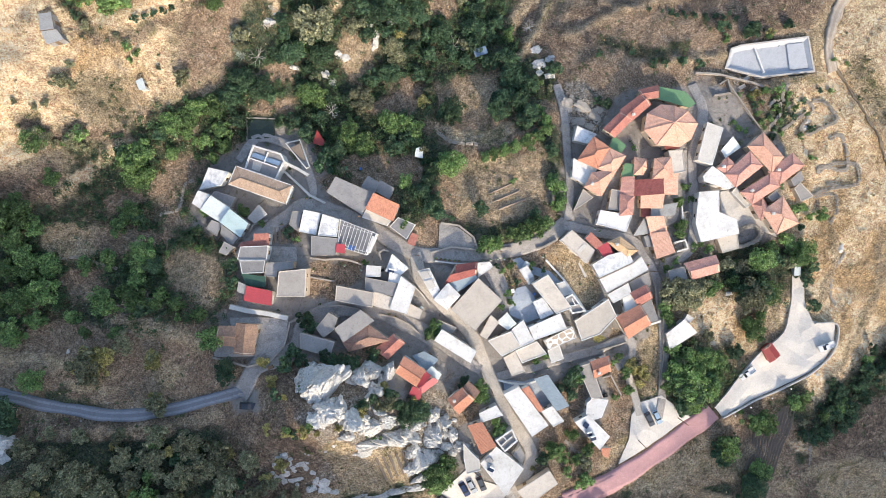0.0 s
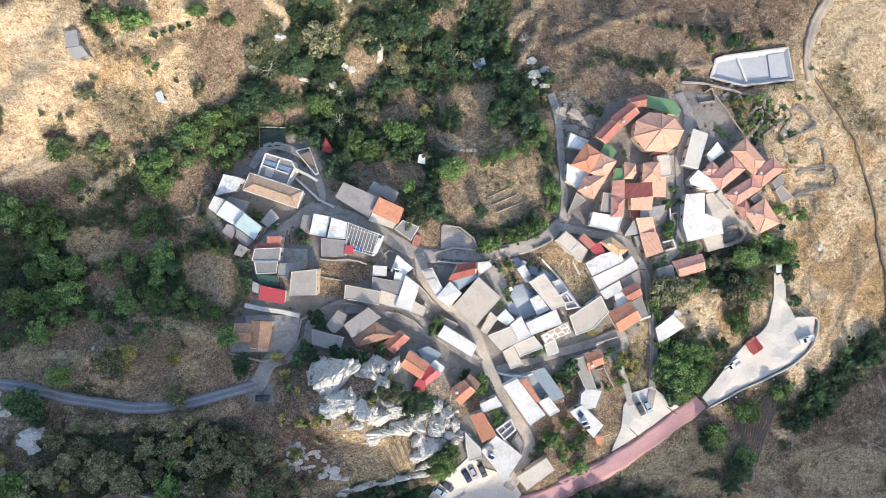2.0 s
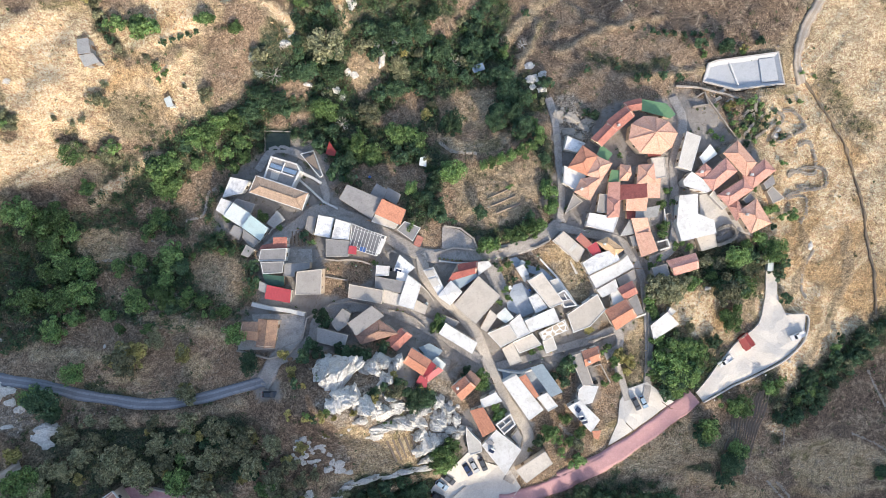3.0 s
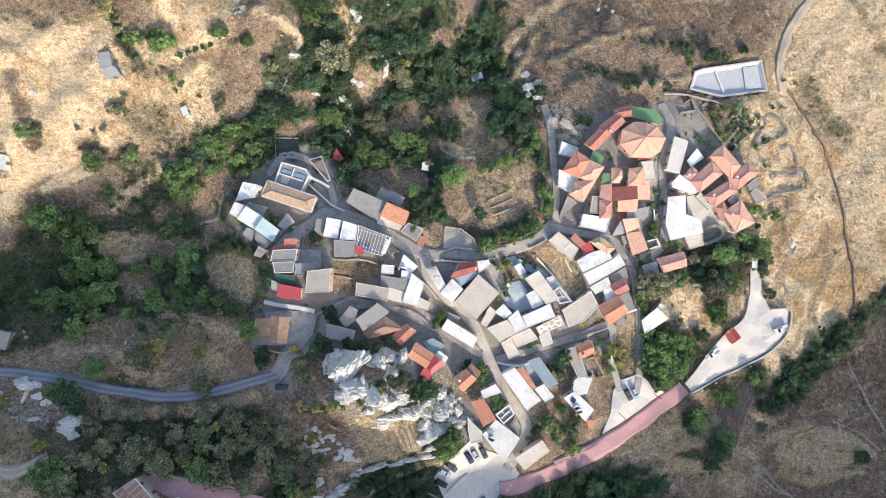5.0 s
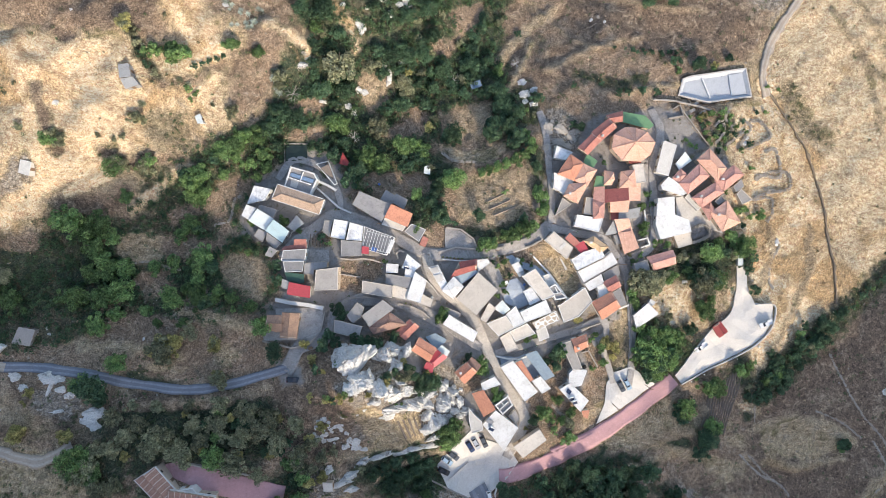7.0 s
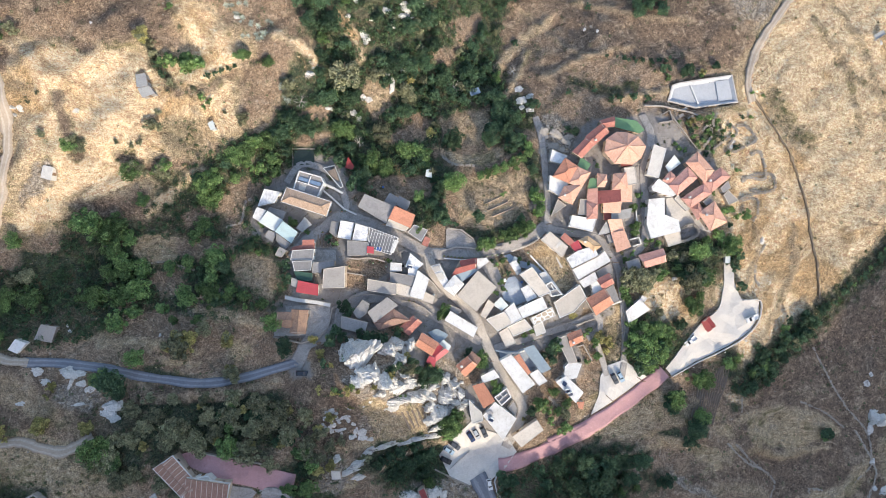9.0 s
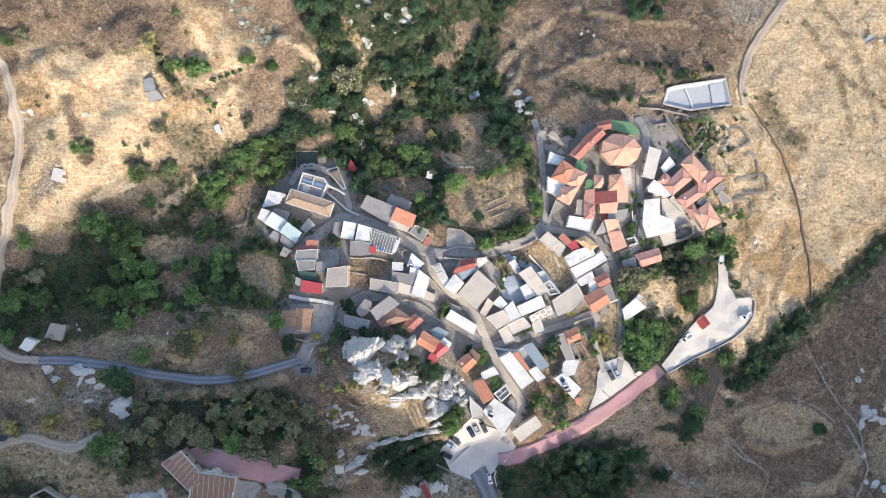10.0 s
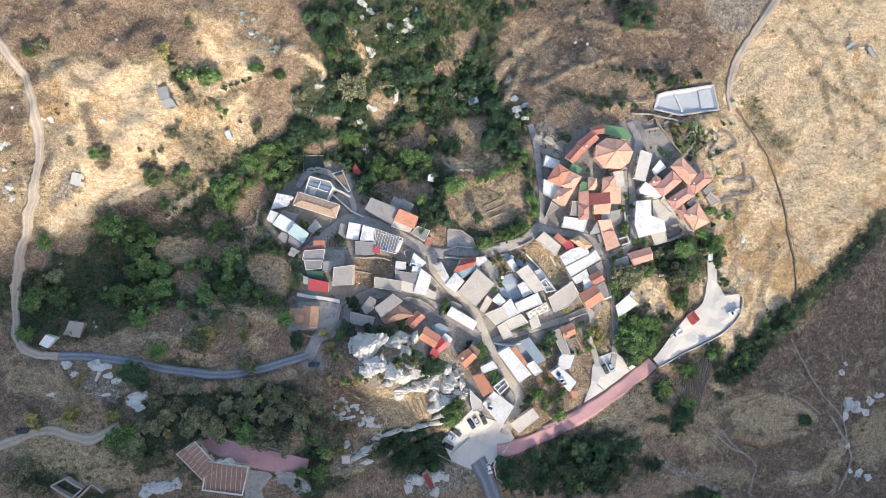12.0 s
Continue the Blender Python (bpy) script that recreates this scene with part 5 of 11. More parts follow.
ROAD_LABELS = {
    "asphalt_road": "narrow bluish grey asphalt road", "village_street": "worn grey concrete village street", "pink_road": "wide faded pink concrete road",
    "dirt_track": "pale dusty dirt track", "footpath": "narrow trodden earth footpath"}
for number, (name, material, width, line) in enumerate(ROADS):
    path = curve_through(line)
    side = side_of(path)
    rows, lanes = [], np.array((-0.5, -0.34, -0.15, 0.15, 0.34, 0.5))
    lift = 0.05 + 0.008 * number
    wavy = 1 + 0.05 * np.sin(np.arange(len(path)) * 0.7 + number) + (0.1 * np.sin(np.arange(len(path)) * 0.31) if material in ("track", "rut") else 0)
    loose = material in ('track', 'rut')
    jig = np.random.default_rng(50 + number).normal(0, 0.28 if loose else 0.05, (2, len(path)))
    for s in lanes:
        q = path + side * (s * width * wavy + (2 * abs(s)) ** 3 * jig[0 if s < 0 else 1])[:, None]
        rows.append(np.c_[q, np.maximum(lie(q[:, 0], q[:, 1]), lie(path[:, 0], path[:, 1]) - 0.3) + (lift + 0.06 * (1 - 0.4 * abs(s)) if not loose else 0.3 - 0.5 * s * s)])
    for s, first in ((-0.5, True), (0.5, False)):
        q = path + side * (s * (width + 0.3) * wavy)[:, None]
        edge = np.c_[q, lie(q[:, 0], q[:, 1]) - 0.6]
        rows = [edge] + rows if first else rows + [edge]
    n = len(path)
    faces = [(a * n + k, a * n + k + 1, (a + 1) * n + k + 1, (a + 1) * n + k) for a in range(len(rows) - 1) for k in range(n - 1)]
    ob = new(name, mesh_of(name, np.concatenate(rows)[:, :3], [f[::-1] for f in faces], [material] + ([material + "_worn"] if material in ("asphalt", "track") else []), smooth_faces=True))
    if material in ("asphalt", "track"):
        ob.data.polygons.foreach_set("material_index", np.repeat([0, 0, 1, 0, 1, 0, 0], n - 1).astype(np.int32))
    tagged(ob, ROAD_LABELS[name], "road", kind="structure")

for name, material, plan in SLABS:
    bm = bmesh.new()
    face = bm.faces.new([bm.verts.new((x, y, 0)) for x, y in plan])
    bmesh.ops.triangulate(bm, faces=[face])
    for _ in range(5):
        long = [e for e in bm.edges if e.calc_length() > 3.0]
        if long:
            bmesh.ops.subdivide_edges(bm, edges=long, cuts=1)
            bmesh.ops.triangulate(bm, faces=bm.faces[:])
    skirt = bmesh.ops.extrude_face_region(bm, geom=bm.faces[:])
    raised = {v for v in skirt["geom"] if isinstance(v, bmesh.types.BMVert)}
    for v in bm.verts:
        v.co.z = float(ground_height(v.co.x, v.co.y)) + (0.32 if v in raised else -1.5)
    bmesh.ops.recalc_face_normals(bm, faces=bm.faces[:])
    me = bpy.data.meshes.new(name)
    bm.to_mesh(me)
    bm.free()
    me.materials.append(MATS[material])
    colour = {"concrete_pale": "pale concrete", "concrete_old": "worn grey concrete", "blue_concrete": "bluish painted concrete", "pink_concrete": "faded pink concrete", "court_green": "dark green surface of a"}[material]
    tagged(new(name, me), colour + " " + name.replace("_", " "), "pavement", kind="structure")


# ---- houses ----
WINDOW = Shape().box(-0.55, -0.45, -0.02, 0.06, -0.7, 0.7).box(0.45, 0.55, -0.02, 0.06, -0.7, 0.7).box(-0.45, 0.45, -0.02, 0.06, 0.6, 0.7).box(-0.62, 0.62, -0.02, 0.16, -0.78, -0.66).mesh("window", "wall_tan")
PANE = Shape().box(-0.45, -0.02, -0.01, 0.025, -0.66, 0.6).box(0.02, 0.45, -0.01, 0.025, -0.66, 0.6).mesh("pane", "window_dark")
DOOR = Shape().box(-0.5, -0.42, -0.02, 0.07, 0, 2.1).box(0.42, 0.5, -0.02, 0.07, 0, 2.1).box(-0.42, 0.42, -0.02, 0.07, 2.02, 2.1).box(-0.42, 0.42, -0.02, 0.03, 0, 2.02).box(-0.3, 0.3, 0.03, 0.045, 0.2, 0.9).box(-0.3, 0.3, 0.03, 0.045, 1.1, 1.85).mesh("door", "timber")
KNOB = Shape().tube((0.33, 0.03, 1.0), (0.33, 0.1, 1.0), 0.03, 0.04).mesh("handle", "iron")
CHIMNEY = Shape().box(-0.35, 0.35, -0.3, 0.3, -0.8, 0.9).box(-0.42, 0.42, -0.37, 0.37, 0.9, 1.0).box(-0.2, 0.2, -0.16, 0.16, 1.0, 1.12).mesh("chimney", "wall_white")

WALL_WORDS = {"white": "whitewashed", "tan": "ochre plastered", "grey": "bare concrete block", "stone": "rubble stone", "red": "red painted"}
ROOF_WORDS = {
    "roof_gray": "flat grey concrete roof", "roof_white": "flat bright white roof", "roof_patchy": "flat white roof with grey stains", "roof_pale": "flat pale concrete roof",
    "roof_tan": "flat beige gravel roof", "roof_tan_grey": "flat greyish brown roof", "roof_stripe": "dark roof terrace with white slats", "roof_mosaic": "white roof with broken paving slabs",
    "roof_ribbed": "white roof with raised ribs", "sheet_pale": "pale metal sheet roof", "sheet_teal": "pale teal metal sheet roof", "sheet_grey": "grey corrugated metal roof",
    "sheet_red": "bright red metal sheet roof", "sheet_dark_red": "dark red metal sheet roof", "sheet_green": "green metal sheet roof", "sheet_blue": "blue metal sheet roof",
    "sheet_dark_green": "dark green awning roof", "sheet_glass": "bluish translucent sheet roof"}
TILE_WORDS = {"beige": "beige", "orange": "bright orange", "red": "dark red", "salmon": "pale salmon", "pink": "dusty pink", "dark": "deep red", "brown": "old brown", "old": "weathered brown", "ribbed": "pale-ribbed brown", "yellow": "yellowish"}
SHAPE_WORDS = {"hip": "hipped", "gable": "gabled", "mono": "sloping", "pyramid": "many-sided", "flat": "flat"}
house_count = itertools.count()


def slope_sheet(corner_low, corner_high, ripple):
    """A roof slope over the eave a-b up to the ridge d-c, with rounded rows of tiles running up it."""
    a, b = (Vector(p) for p in corner_low)
    d, c = (Vector(p) for p in corner_high)
    along = (b - a).normalized()
    up = ((d + c) / 2 - a) - ((d + c) / 2 - a).dot(along) * along
    rise = up.length
    up.normalize()
    normal = along.cross(up)
    length, dd, cc = (b - a).length, (d - a).dot(along), (c - a).dot(along)
    n = max(4, int(round(length / (ripple / 4))))
    vs, fs, uvs = [], [], []
    for i in range(n + 1):
        s = length * i / n
        if s < dd and dd > 1e-3:
            top = rise * s / dd
        elif s > cc and length - cc > 1e-3:
            top = rise * (length - s) / (length - cc)
        else:
            top = rise
        bump = normal * (0.016 * max(0.0, math.sin(6.2832 * s / ripple)) if ripple else 0)
        vs += [a + along * s + bump, a + along * s + up * top + bump]
        uvs.append(((s, 0.0), (s, top)))
    fs = [(2 * i, 2 * i + 2, 2 * i + 3, 2 * i + 1) for i in range(n)]
    loops = [uv for i in range(n) for uv in (uvs[i][0], uvs[i + 1][0], uvs[i + 1][1], uvs[i][1])]
    return vs, fs, loops


def tiled_roof(parent, kind, material, plan, top):
    """The slopes, ridge caps and closed underside of a tiled or sheeted roof. plan and top are in the house's own frame."""
    ripple = 0.36 if material.startswith("tile") else 0.8
    eave = grown(plan, 0.35 if kind != "mono" else 0.15)
    vs, fs, loops, caps = [], [], [], []

    def slope(low, high):
        v, f, l = slope_sheet(low, high, ripple)
        k = len(vs)
        vs.extend(v), fs.extend(tuple(i + k for i in q) for q in f), loops.extend(l)

    if kind == "pyramid":
        c = np.mean(np.array(eave), axis=0)
        span = max(math.dist(p, c) for p in eave)
        peak = (c[0], c[1], top + 0.34 * span)
        for p, q in zip(eave, eave[1:] + eave[:1]):
            slope(((*p, top), (*q, top)), (peak, peak))
            caps.append(((*p, top), peak))
        gables = []
    else:
        sides = [math.dist(eave[i], eave[(i + 1) % 4]) for i in range(4)]
        if sides[0] + sides[2] < sides[1] + sides[3]:
            eave = eave[1:] + eave[:1]
        a, b, c, d = (Vector((*p, top)) for p in eave)
        width = ((a - d).length + (b - c).length) / 2
        lift = Vector((0, 0, (0.34 if kind == "hip" and material.startswith("roof") is False else 0.36) * width / 2))
        if material.startswith("roof"):
            lift *= 0.45
        m, n = (a + d) / 2 + lift, (b + c) / 2 + lift
        if kind == "hip":
            run = (n - m).normalized() * min(width / 2, (n - m).length * 0.48)
            m, n = m + run, n - run
            slope((d, a), (m, m)), slope((b, c), (n, n))
            caps += [(a, m), (d, m), (b, n), (c, n)]
            gables = []
        else:
            gables = [(a, d, m), (c, b, n)]
        slope((a, b), (m, n)), slope((c, d), (n, m))
        caps.append((m, n))
    part("roof", mesh_of("roof", vs, fs, [material], uvs=loops), parent)
    under = Shape().prism(eave, top - 0.12, top - 0.02)
    part("soffit", under.mesh("soffit", "timber" if material.startswith("tile_o") else "wall_tan"), parent)
    if gables:
        mid = Vector((sum(v[0] for v in eave) / len(eave), sum(v[1] for v in eave) / len(eave), top))
        for p, q, r in gables:
            pull = (mid - (p + q) / 2).normalized() * 0.3
            tri = Shape().add([p + pull, q + pull, r + pull, p + pull * 1.7, q + pull * 1.7, r + pull * 1.7], [(0, 1, 2), (5, 4, 3), (0, 3, 4, 1), (1, 4, 5, 2), (2, 5, 3, 0)])
            part("gable_wall", tri.mesh("gable_wall", "wall_tan"), parent)
    if material.startswith("tile"):
        for p, q in caps:
            ridge = Shape().tube(Vector(p) + Vector((0, 0, 0.02)), Vector(q) + Vector((0, 0, 0.04)), 0.13, sides=6)
            part("ridge_cap", ridge.mesh("ridge_cap", material), parent)


def mono_roof(parent, wall, material, plan, top):
    n = len(plan)
    k = max(range(n), key=lambda i: math.dist(plan[i], plan[(i + 1) % n]))
    e = (Vector(plan[(k + 1) % n]) - Vector(plan[k])).normalized()
    fall = Vector((-e.y, e.x))
    if fall.y > 0:
        fall = -fall
    if material in ("tile_dark", "tile_pink", "sheet_green", "tile_brown"):
        fall = -fall
    pitch = 0.22 if material.startswith("tile") else 0.09
    eave = grown(plan, 0.25)
    c = Vector((sum(p[0] for p in eave) / n, sum(p[1] for p in eave) / n))
    lift = lambda x, y: -pitch * (Vector((x, y)) - c).dot(fall)
    # rows run down the fall: cut the plan into strips across the eave
    across = Vector((-fall.y, fall.x))
    ripple = 0.36 if material.startswith("tile") else 0.8
    us = [(Vector(p) - c).dot(across) for p in eave]
    lo, hi = min(us), max(us)
    count = max(4, int((hi - lo) / (ripple / 4)))
    vs, fs, loops, last = [], [], [], None
    for i in range(count + 1):
        u = min(max(lo + (hi - lo) * i / count, lo + 1e-3), hi - 1e-3)
        ends = []
        for p, q in zip(eave, eave[1:] + eave[:1]):
            a, b = Vector(p) - c, Vector(q) - c
            ua, ub = a.dot(across), b.dot(across)
            if (ua <= u) != (ub <= u):
                ends.append((a + (b - a) * ((u - ua) / (ub - ua))).dot(fall))
        if len(ends) < 2:
            continue
        up = 0.014 * max(0.0, math.sin(6.2832 * u / ripple)) if not material.startswith("roof") else 0
        for w in (min(ends), max(ends)):
            q = c + across * u + fall * w
            vs.append((q.x, q.y, top + lift(q.x, q.y) + up))
        j = len(vs) - 4
        if j >= 0:
            fs.append((j, j + 1, j + 3, j + 2))
            loops += [(u - ripple / 4, min(ends)), (u - ripple / 4, max(ends)), (u, max(ends)), (u, min(ends))]
    me = mesh_of("roof", vs, fs, [material], uvs=loops)
    if me.polygons and me.polygons[0].normal.z < 0:
        me.flip_normals()
    part("roof", me, parent)
    deck = Shape().prism(eave, 0, 0)
    verts = [(x, y, top + lift(x, y) - (0.02 if i >= n else 0.14)) for i, (x, y, _) in enumerate(deck.v)]
    part("roof_deck", mesh_of("roof_deck", verts, deck.f, ["timber"]), parent)
    body = Shape().prism(plan, 0, 0)
    part("gable_wall", mesh_of("gable_wall", [(x, y, top + (lift(x, y) - 0.15 if i >= n else -min(1.9, 0.6 * top))) for i, (x, y, _) in enumerate(body.v)], body.f, [wall]), parent)


def flat_roof(parent, wall, material, plan, top, rng, terrace=False):
    inner = grown(plan, -0.4 if terrace else -0.17)
    floor = Shape().prism(inner, top - 0.3, top)
    ends = [min(p[0] for p in plan), min(p[1] for p in plan)]
    uvs = [(floor.v[i][0] - ends[0], floor.v[i][1] - ends[1]) for f in floor.f for i in f]
    part("roof", mesh_of("roof", floor.v, floor.f, [material], uvs=uvs), parent)
    n, rail, high = len(plan), Shape(), rng.choice((0.05, 0.09, 0.16)) if material != "roof_stripe" and not terrace else 0.5
    out = grown(plan, 0.04)
    for i in range(n):
        j = (i + 1) % n
        quad = [out[i], out[j], inner[j], inner[i]]
        rail.prism(quad, top - 0.3, top + high)
    edge = {"roof_white": "roof_white", "roof_pale": "roof_white", "roof_patchy": "roof_white", "roof_stripe": "roof_white", "roof_mosaic": "roof_white", "roof_tan": "roof_tan_edge", "roof_tan_grey": "roof_tan"}.get(material, "roof_tan_grey")
    part("parapet", rail.mesh("parapet", "roof_white" if terrace or wall == "white" and rng.random() < 0.6 else edge), parent)


def house(kind, wall, roof, height, plan, deco=""):
    number = next(house_count)
    rng = random.Random(900 + number)
    cx, cy = sum(p[0] for p in plan) / len(plan), sum(p[1] for p in plan) / len(plan)
    top = float(ground_height(cx, cy)) + height
    low = min(gz(*p) for p in plan) - 0.6
    style = ROOF_WORDS.get(roof) or f"{SHAPE_WORDS[kind]} roof of {TILE_WORDS[roof[5:]]} tiles"
    small = height < 2.7
    ob = thing("hut" if small else "house", cx, cy, low, f"{WALL_WORDS[wall]} {'hut' if small else 'house'} with a {style}", "hut" if small else "house", "village houses")
    local = [(x - cx, y - cy) for x, y in plan]
    top -= low
    if roof.startswith("roof") and kind == "hip":
        kind_now = "hip"
    else:
        kind_now = kind
    part("wall", Shape().prism(local, 0, top - (0.32 if kind_now == "flat" else min(1.6, 0.5 * top) if kind_now == "mono" else 0.15)).mesh("wall", "wall_" + wall), ob)
    if kind_now == "flat":
        flat_roof(ob, wall, roof, local, top, rng, deco == "terrace")
    elif kind_now == "mono":
        mono_roof(ob, "wall_" + wall, roof, local, top)
    else:
        tiled_roof(ob, kind_now, roof, local, top)
    # openings
    made, door_done = 0, False
    order = sorted(range(len(local)), key=lambda i: -math.dist(local[i], local[(i + 1) % len(local)]))
    for i in order:
        a, b = Vector(local[i]), Vector(local[(i + 1) % len(local)])
        run = (b - a).length
        if run < 2.4 or small and door_done:
            continue
        e = (b - a) / run
        turn = math.degrees(math.atan2(e.y, e.x)) + 180
        count = max(1, int(run / 3.6))
        for k in range(count):
            p = a + (b - a) * ((k + 0.5) / count)
            if not door_done and k == count // 2:
                foot = gz(cx + p.x, cy + p.y) - low
                if foot < top - 2.3:
                    door = part("door", DOOR, ob, place=pose(p.x, p.y, foot, 0, 0, turn))
                    part("handle", KNOB, door, "iron handle")
                    door_done = True
                    continue
            if made < 5 and height > 2.9:
                made += 1
                w = part("window", WINDOW, ob, place=pose(p.x, p.y, top - 1.45, 0, 0, turn))
                part("pane", PANE, w)
    if kind_now in ("gable", "hip") and rng.random() < 0.22 and roof.startswith("tile"):
        p = Vector(local[0]) * 0.55
        part("chimney", CHIMNEY, ob, place=pose(p.x, p.y, top + 0.5, 0, 0, rng.uniform(0, 90)))
    roof_things(deco, cx, cy, low + top, plan, rng)
    return ob


TANK = Shape()
for k in range(7):
    TANK.tube((-0.75 + 0.03 * k, 0, 0.9), (0.75 - 0.03 * k, 0, 0.9), 0.28 - 0.001 * k, sides=12) if k == 0 else None
TANK_MESH = TANK.mesh("tank", "plastic_white", smooth_faces=False)
RACK_MESH = Shape().tube((-0.6, 0.2, 0), (-0.6, 0, 0.7), 0.03).tube((0.6, 0.2, 0), (0.6, 0, 0.7), 0.03).tube((-0.6, -1.3, 0), (-0.6, 0, 0.7), 0.03).tube((0.6, -1.3, 0), (0.6, 0, 0.7), 0.03).mesh("rack", "iron")
PANEL_MESH = mesh_of("collector", [(-0.85, -1.45, 0.12), (0.85, -1.45, 0.12), (0.85, -0.15, 0.85), (-0.85, -0.15, 0.85), (-0.85, -1.4, 0.02), (0.85, -1.4, 0.02), (0.85, -0.1, 0.75), (-0.85, -0.1, 0.75)], [(0, 1, 2, 3), (7, 6, 5, 4), (0, 4, 5, 1), (1, 5, 6, 2), (2, 6, 7, 3), (3, 7, 4, 0)], ["solar"])
SLAT_MESH = Shape().box(-3.4, 3.4, -0.06, 0.06, 0, 0.1).mesh("slat", "plastic_white")


def solar_heater(x, y, z, turn):
    ob = thing("solar_water_heater", x, y, z, "solar water heater with white tank and dark collector on a roof", "water heater", "solar heaters", turn)
    part("tank", TANK_MESH, ob, "white tank"), part("rack", RACK_MESH, ob), part("collector", PANEL_MESH, ob, "dark glass collector")


def roof_things(deco, cx, cy, z, plan, rng):
    if deco == "rim":
        outer, inner = grown(plan, 0.42), grown(plan, 0.06)
        ob = thing("roof_gutter", cx, cy, z, "white rendered rim round a tiled roof", "roof edge")
        local = lambda q: [(x - cx, y - cy) for x, y in q]
        for k in range(len(plan)):
            j = (k + 1) % len(plan)
            part("edge", Shape().prism([local(outer)[k], local(outer)[j], local(inner)[j], local(inner)[k]], -0.5, 0.05).mesh("edge", "roof_white"), ob)
    elif deco == "tank":
        p = Vector((cx, cy)) * 0.55 + Vector(plan[0]) * 0.45
        solar_heater(p.x, p.y, z, rng.uniform(-30, 30))
    elif deco == "panels":
        for k, s in enumerate((0.35, 0.65)):
            p = Vector(plan[0]) * (1 - s) * 0.5 + Vector(plan[1]) * s * 0.5 + Vector((cx, cy)) * 0.5
            solar_heater(p.x, p.y, z, 10 + 5 * k)
    elif deco == "terrace":
        ob = thing("roof_divider", cx, cy, z, "white low divider walls on a flat roof", "divider wall")
        o = Vector(plan[0]) - Vector((cx, cy))
        along, deep = Vector(plan[1]) - Vector(plan[0]), Vector(plan[-1]) - Vector(plan[0])
        for k, (p, q) in enumerate(((o + along * 0.06 + deep * 0.48, o + along * 0.9 + deep * 0.48), (o + along * 0.5 + deep * 0.5, o + along * 0.5 + deep * 0.92))):
            e = (q - p).normalized()
            w = Vector((-e.y, e.x)) * 0.14
            part("wall", Shape().prism([tuple(p - w), tuple(p + w), tuple(q + w), tuple(q - w)][::-1], 0, 0.5 + 0.02 * k).mesh("wall", "roof_white"), ob)
    elif deco == "pergola":
        e = (Vector(plan[1]) - Vector(plan[0])).normalized()
        ob = thing("pergola", cx, cy, z, "white slatted pergola over a dark roof terrace", "pergola", turn=math.degrees(math.atan2(e.y, e.x)) + 90)
        frame_mesh = Shape()
        for sx, sy in itertools.product((-2.6, 2.6), (-4.2, 4.2)):
            frame_mesh.tube((sx, sy, 0), (sx, sy, 1.0), 0.06)
        for sx in (-2.6, 2.6):
            frame_mesh.box(sx - 0.05, sx + 0.05, -4.3, 4.3, 0.98, 1.06)
        part("post_frame", frame_mesh.mesh("post_frame", "plastic_white"), ob)
        for k in range(9):
            part("slat", SLAT_MESH, ob, place=pose(0, -4.0 + k * 1.0, 1.06))


#  houses at the west end
house("hip", "white", "tile_beige", 4.7, [(-58.8, 18.1), (-43.5, 12.8), (-41.9, 17.3), (-56.9, 22.5)], deco='rim')
house("flat", "white", "roof_gray", 4.3, [(-55.4, 22.2), (-46.6, 19.2), (-44.1, 24.5), (-45.1, 26.6), (-53.0, 29.0)], deco='terrace')
house("flat", "white", "roof_patchy", 3.1, [(-68.2, 16.7), (-62.2, 17.9), (-60.1, 21.6), (-65.7, 22.8)])
house("flat", "white", "roof_white", 3.1, [(-69.5, 12.7), (-66.9, 11.0), (-64.7, 15.0), (-67.8, 16.2)])
house("mono", "white", "sheet_pale", 3.5, [(-66.8, 10.9), (-61.8, 7.7), (-59.0, 11.3), (-64.0, 14.5)])
house("mono", "white", "sheet_teal", 3.5, [(-61.0, 7.4), (-55.7, 3.5), (-53.5, 6.9), (-58.4, 10.7)])
house("flat", "grey", "roof_gray", 2.7, [(-64.7, 15.0), (-59.3, 11.7), (-58.0, 14.4), (-63.6, 16.2)])
house("flat", "grey", "roof_gray", 2.3, [(-65.4, 5.7), (-62.5, 3.6), (-61.0, 6.9), (-63.8, 8.0)])
house("flat", "grey", "roof_gray", 2.5, [(-61.0, 4.2), (-58.0, 0.9), (-56.1, 3.1), (-60.7, 6.7)])
house("flat", "grey", "roof_gray", 2.2, [(-61.2, -0.9), (-59.0, -1.7), (-57.1, 0.6), (-59.6, 2.0)])
house("mono", "grey", "sheet_grey", 2.2, [(-54.0, 8.6), (-52.3, 7.3), (-49.1, 9.7), (-51.1, 12.0)])

#  houses along the upper street
house("mono", "stone", "roof_gray", 3.9, [(-32.1, 15.9), (-22.6, 9.8), (-19.7, 15.4), (-29.7, 19.8)])
house("mono", "stone", "roof_gray", 3.1, [(-22.9, 17.2), (-19.4, 15.6), (-18.0, 18.4), (-21.0, 20.3)])
house("mono", "stone", "roof_gray", 3.1, [(-18.5, 16.2), (-15.2, 14.2), (-13.9, 17.0), (-17.5, 19.0)])
house("mono", "white", "tile_orange", 4.7, [(-21.2, 11.2), (-13.9, 7.9), (-12.2, 12.0), (-19.0, 15.2)])
house("flat", "white", "roof_tan", 2.7, [(-22.6, 8.8), (-15.8, 6.5), (-14.5, 7.8), (-21.4, 11.0)])
house("flat", "white", "roof_gray", 2.5, [(-14.8, 6.2), (-10.1, 2.7), (-7.7, 6.8), (-12.5, 8.8)])
house("mono", "white", "tile_red", 2.2, [(-9.7, 1.7), (-8.1, 1.1), (-7.1, 3.6), (-8.6, 4.3)])
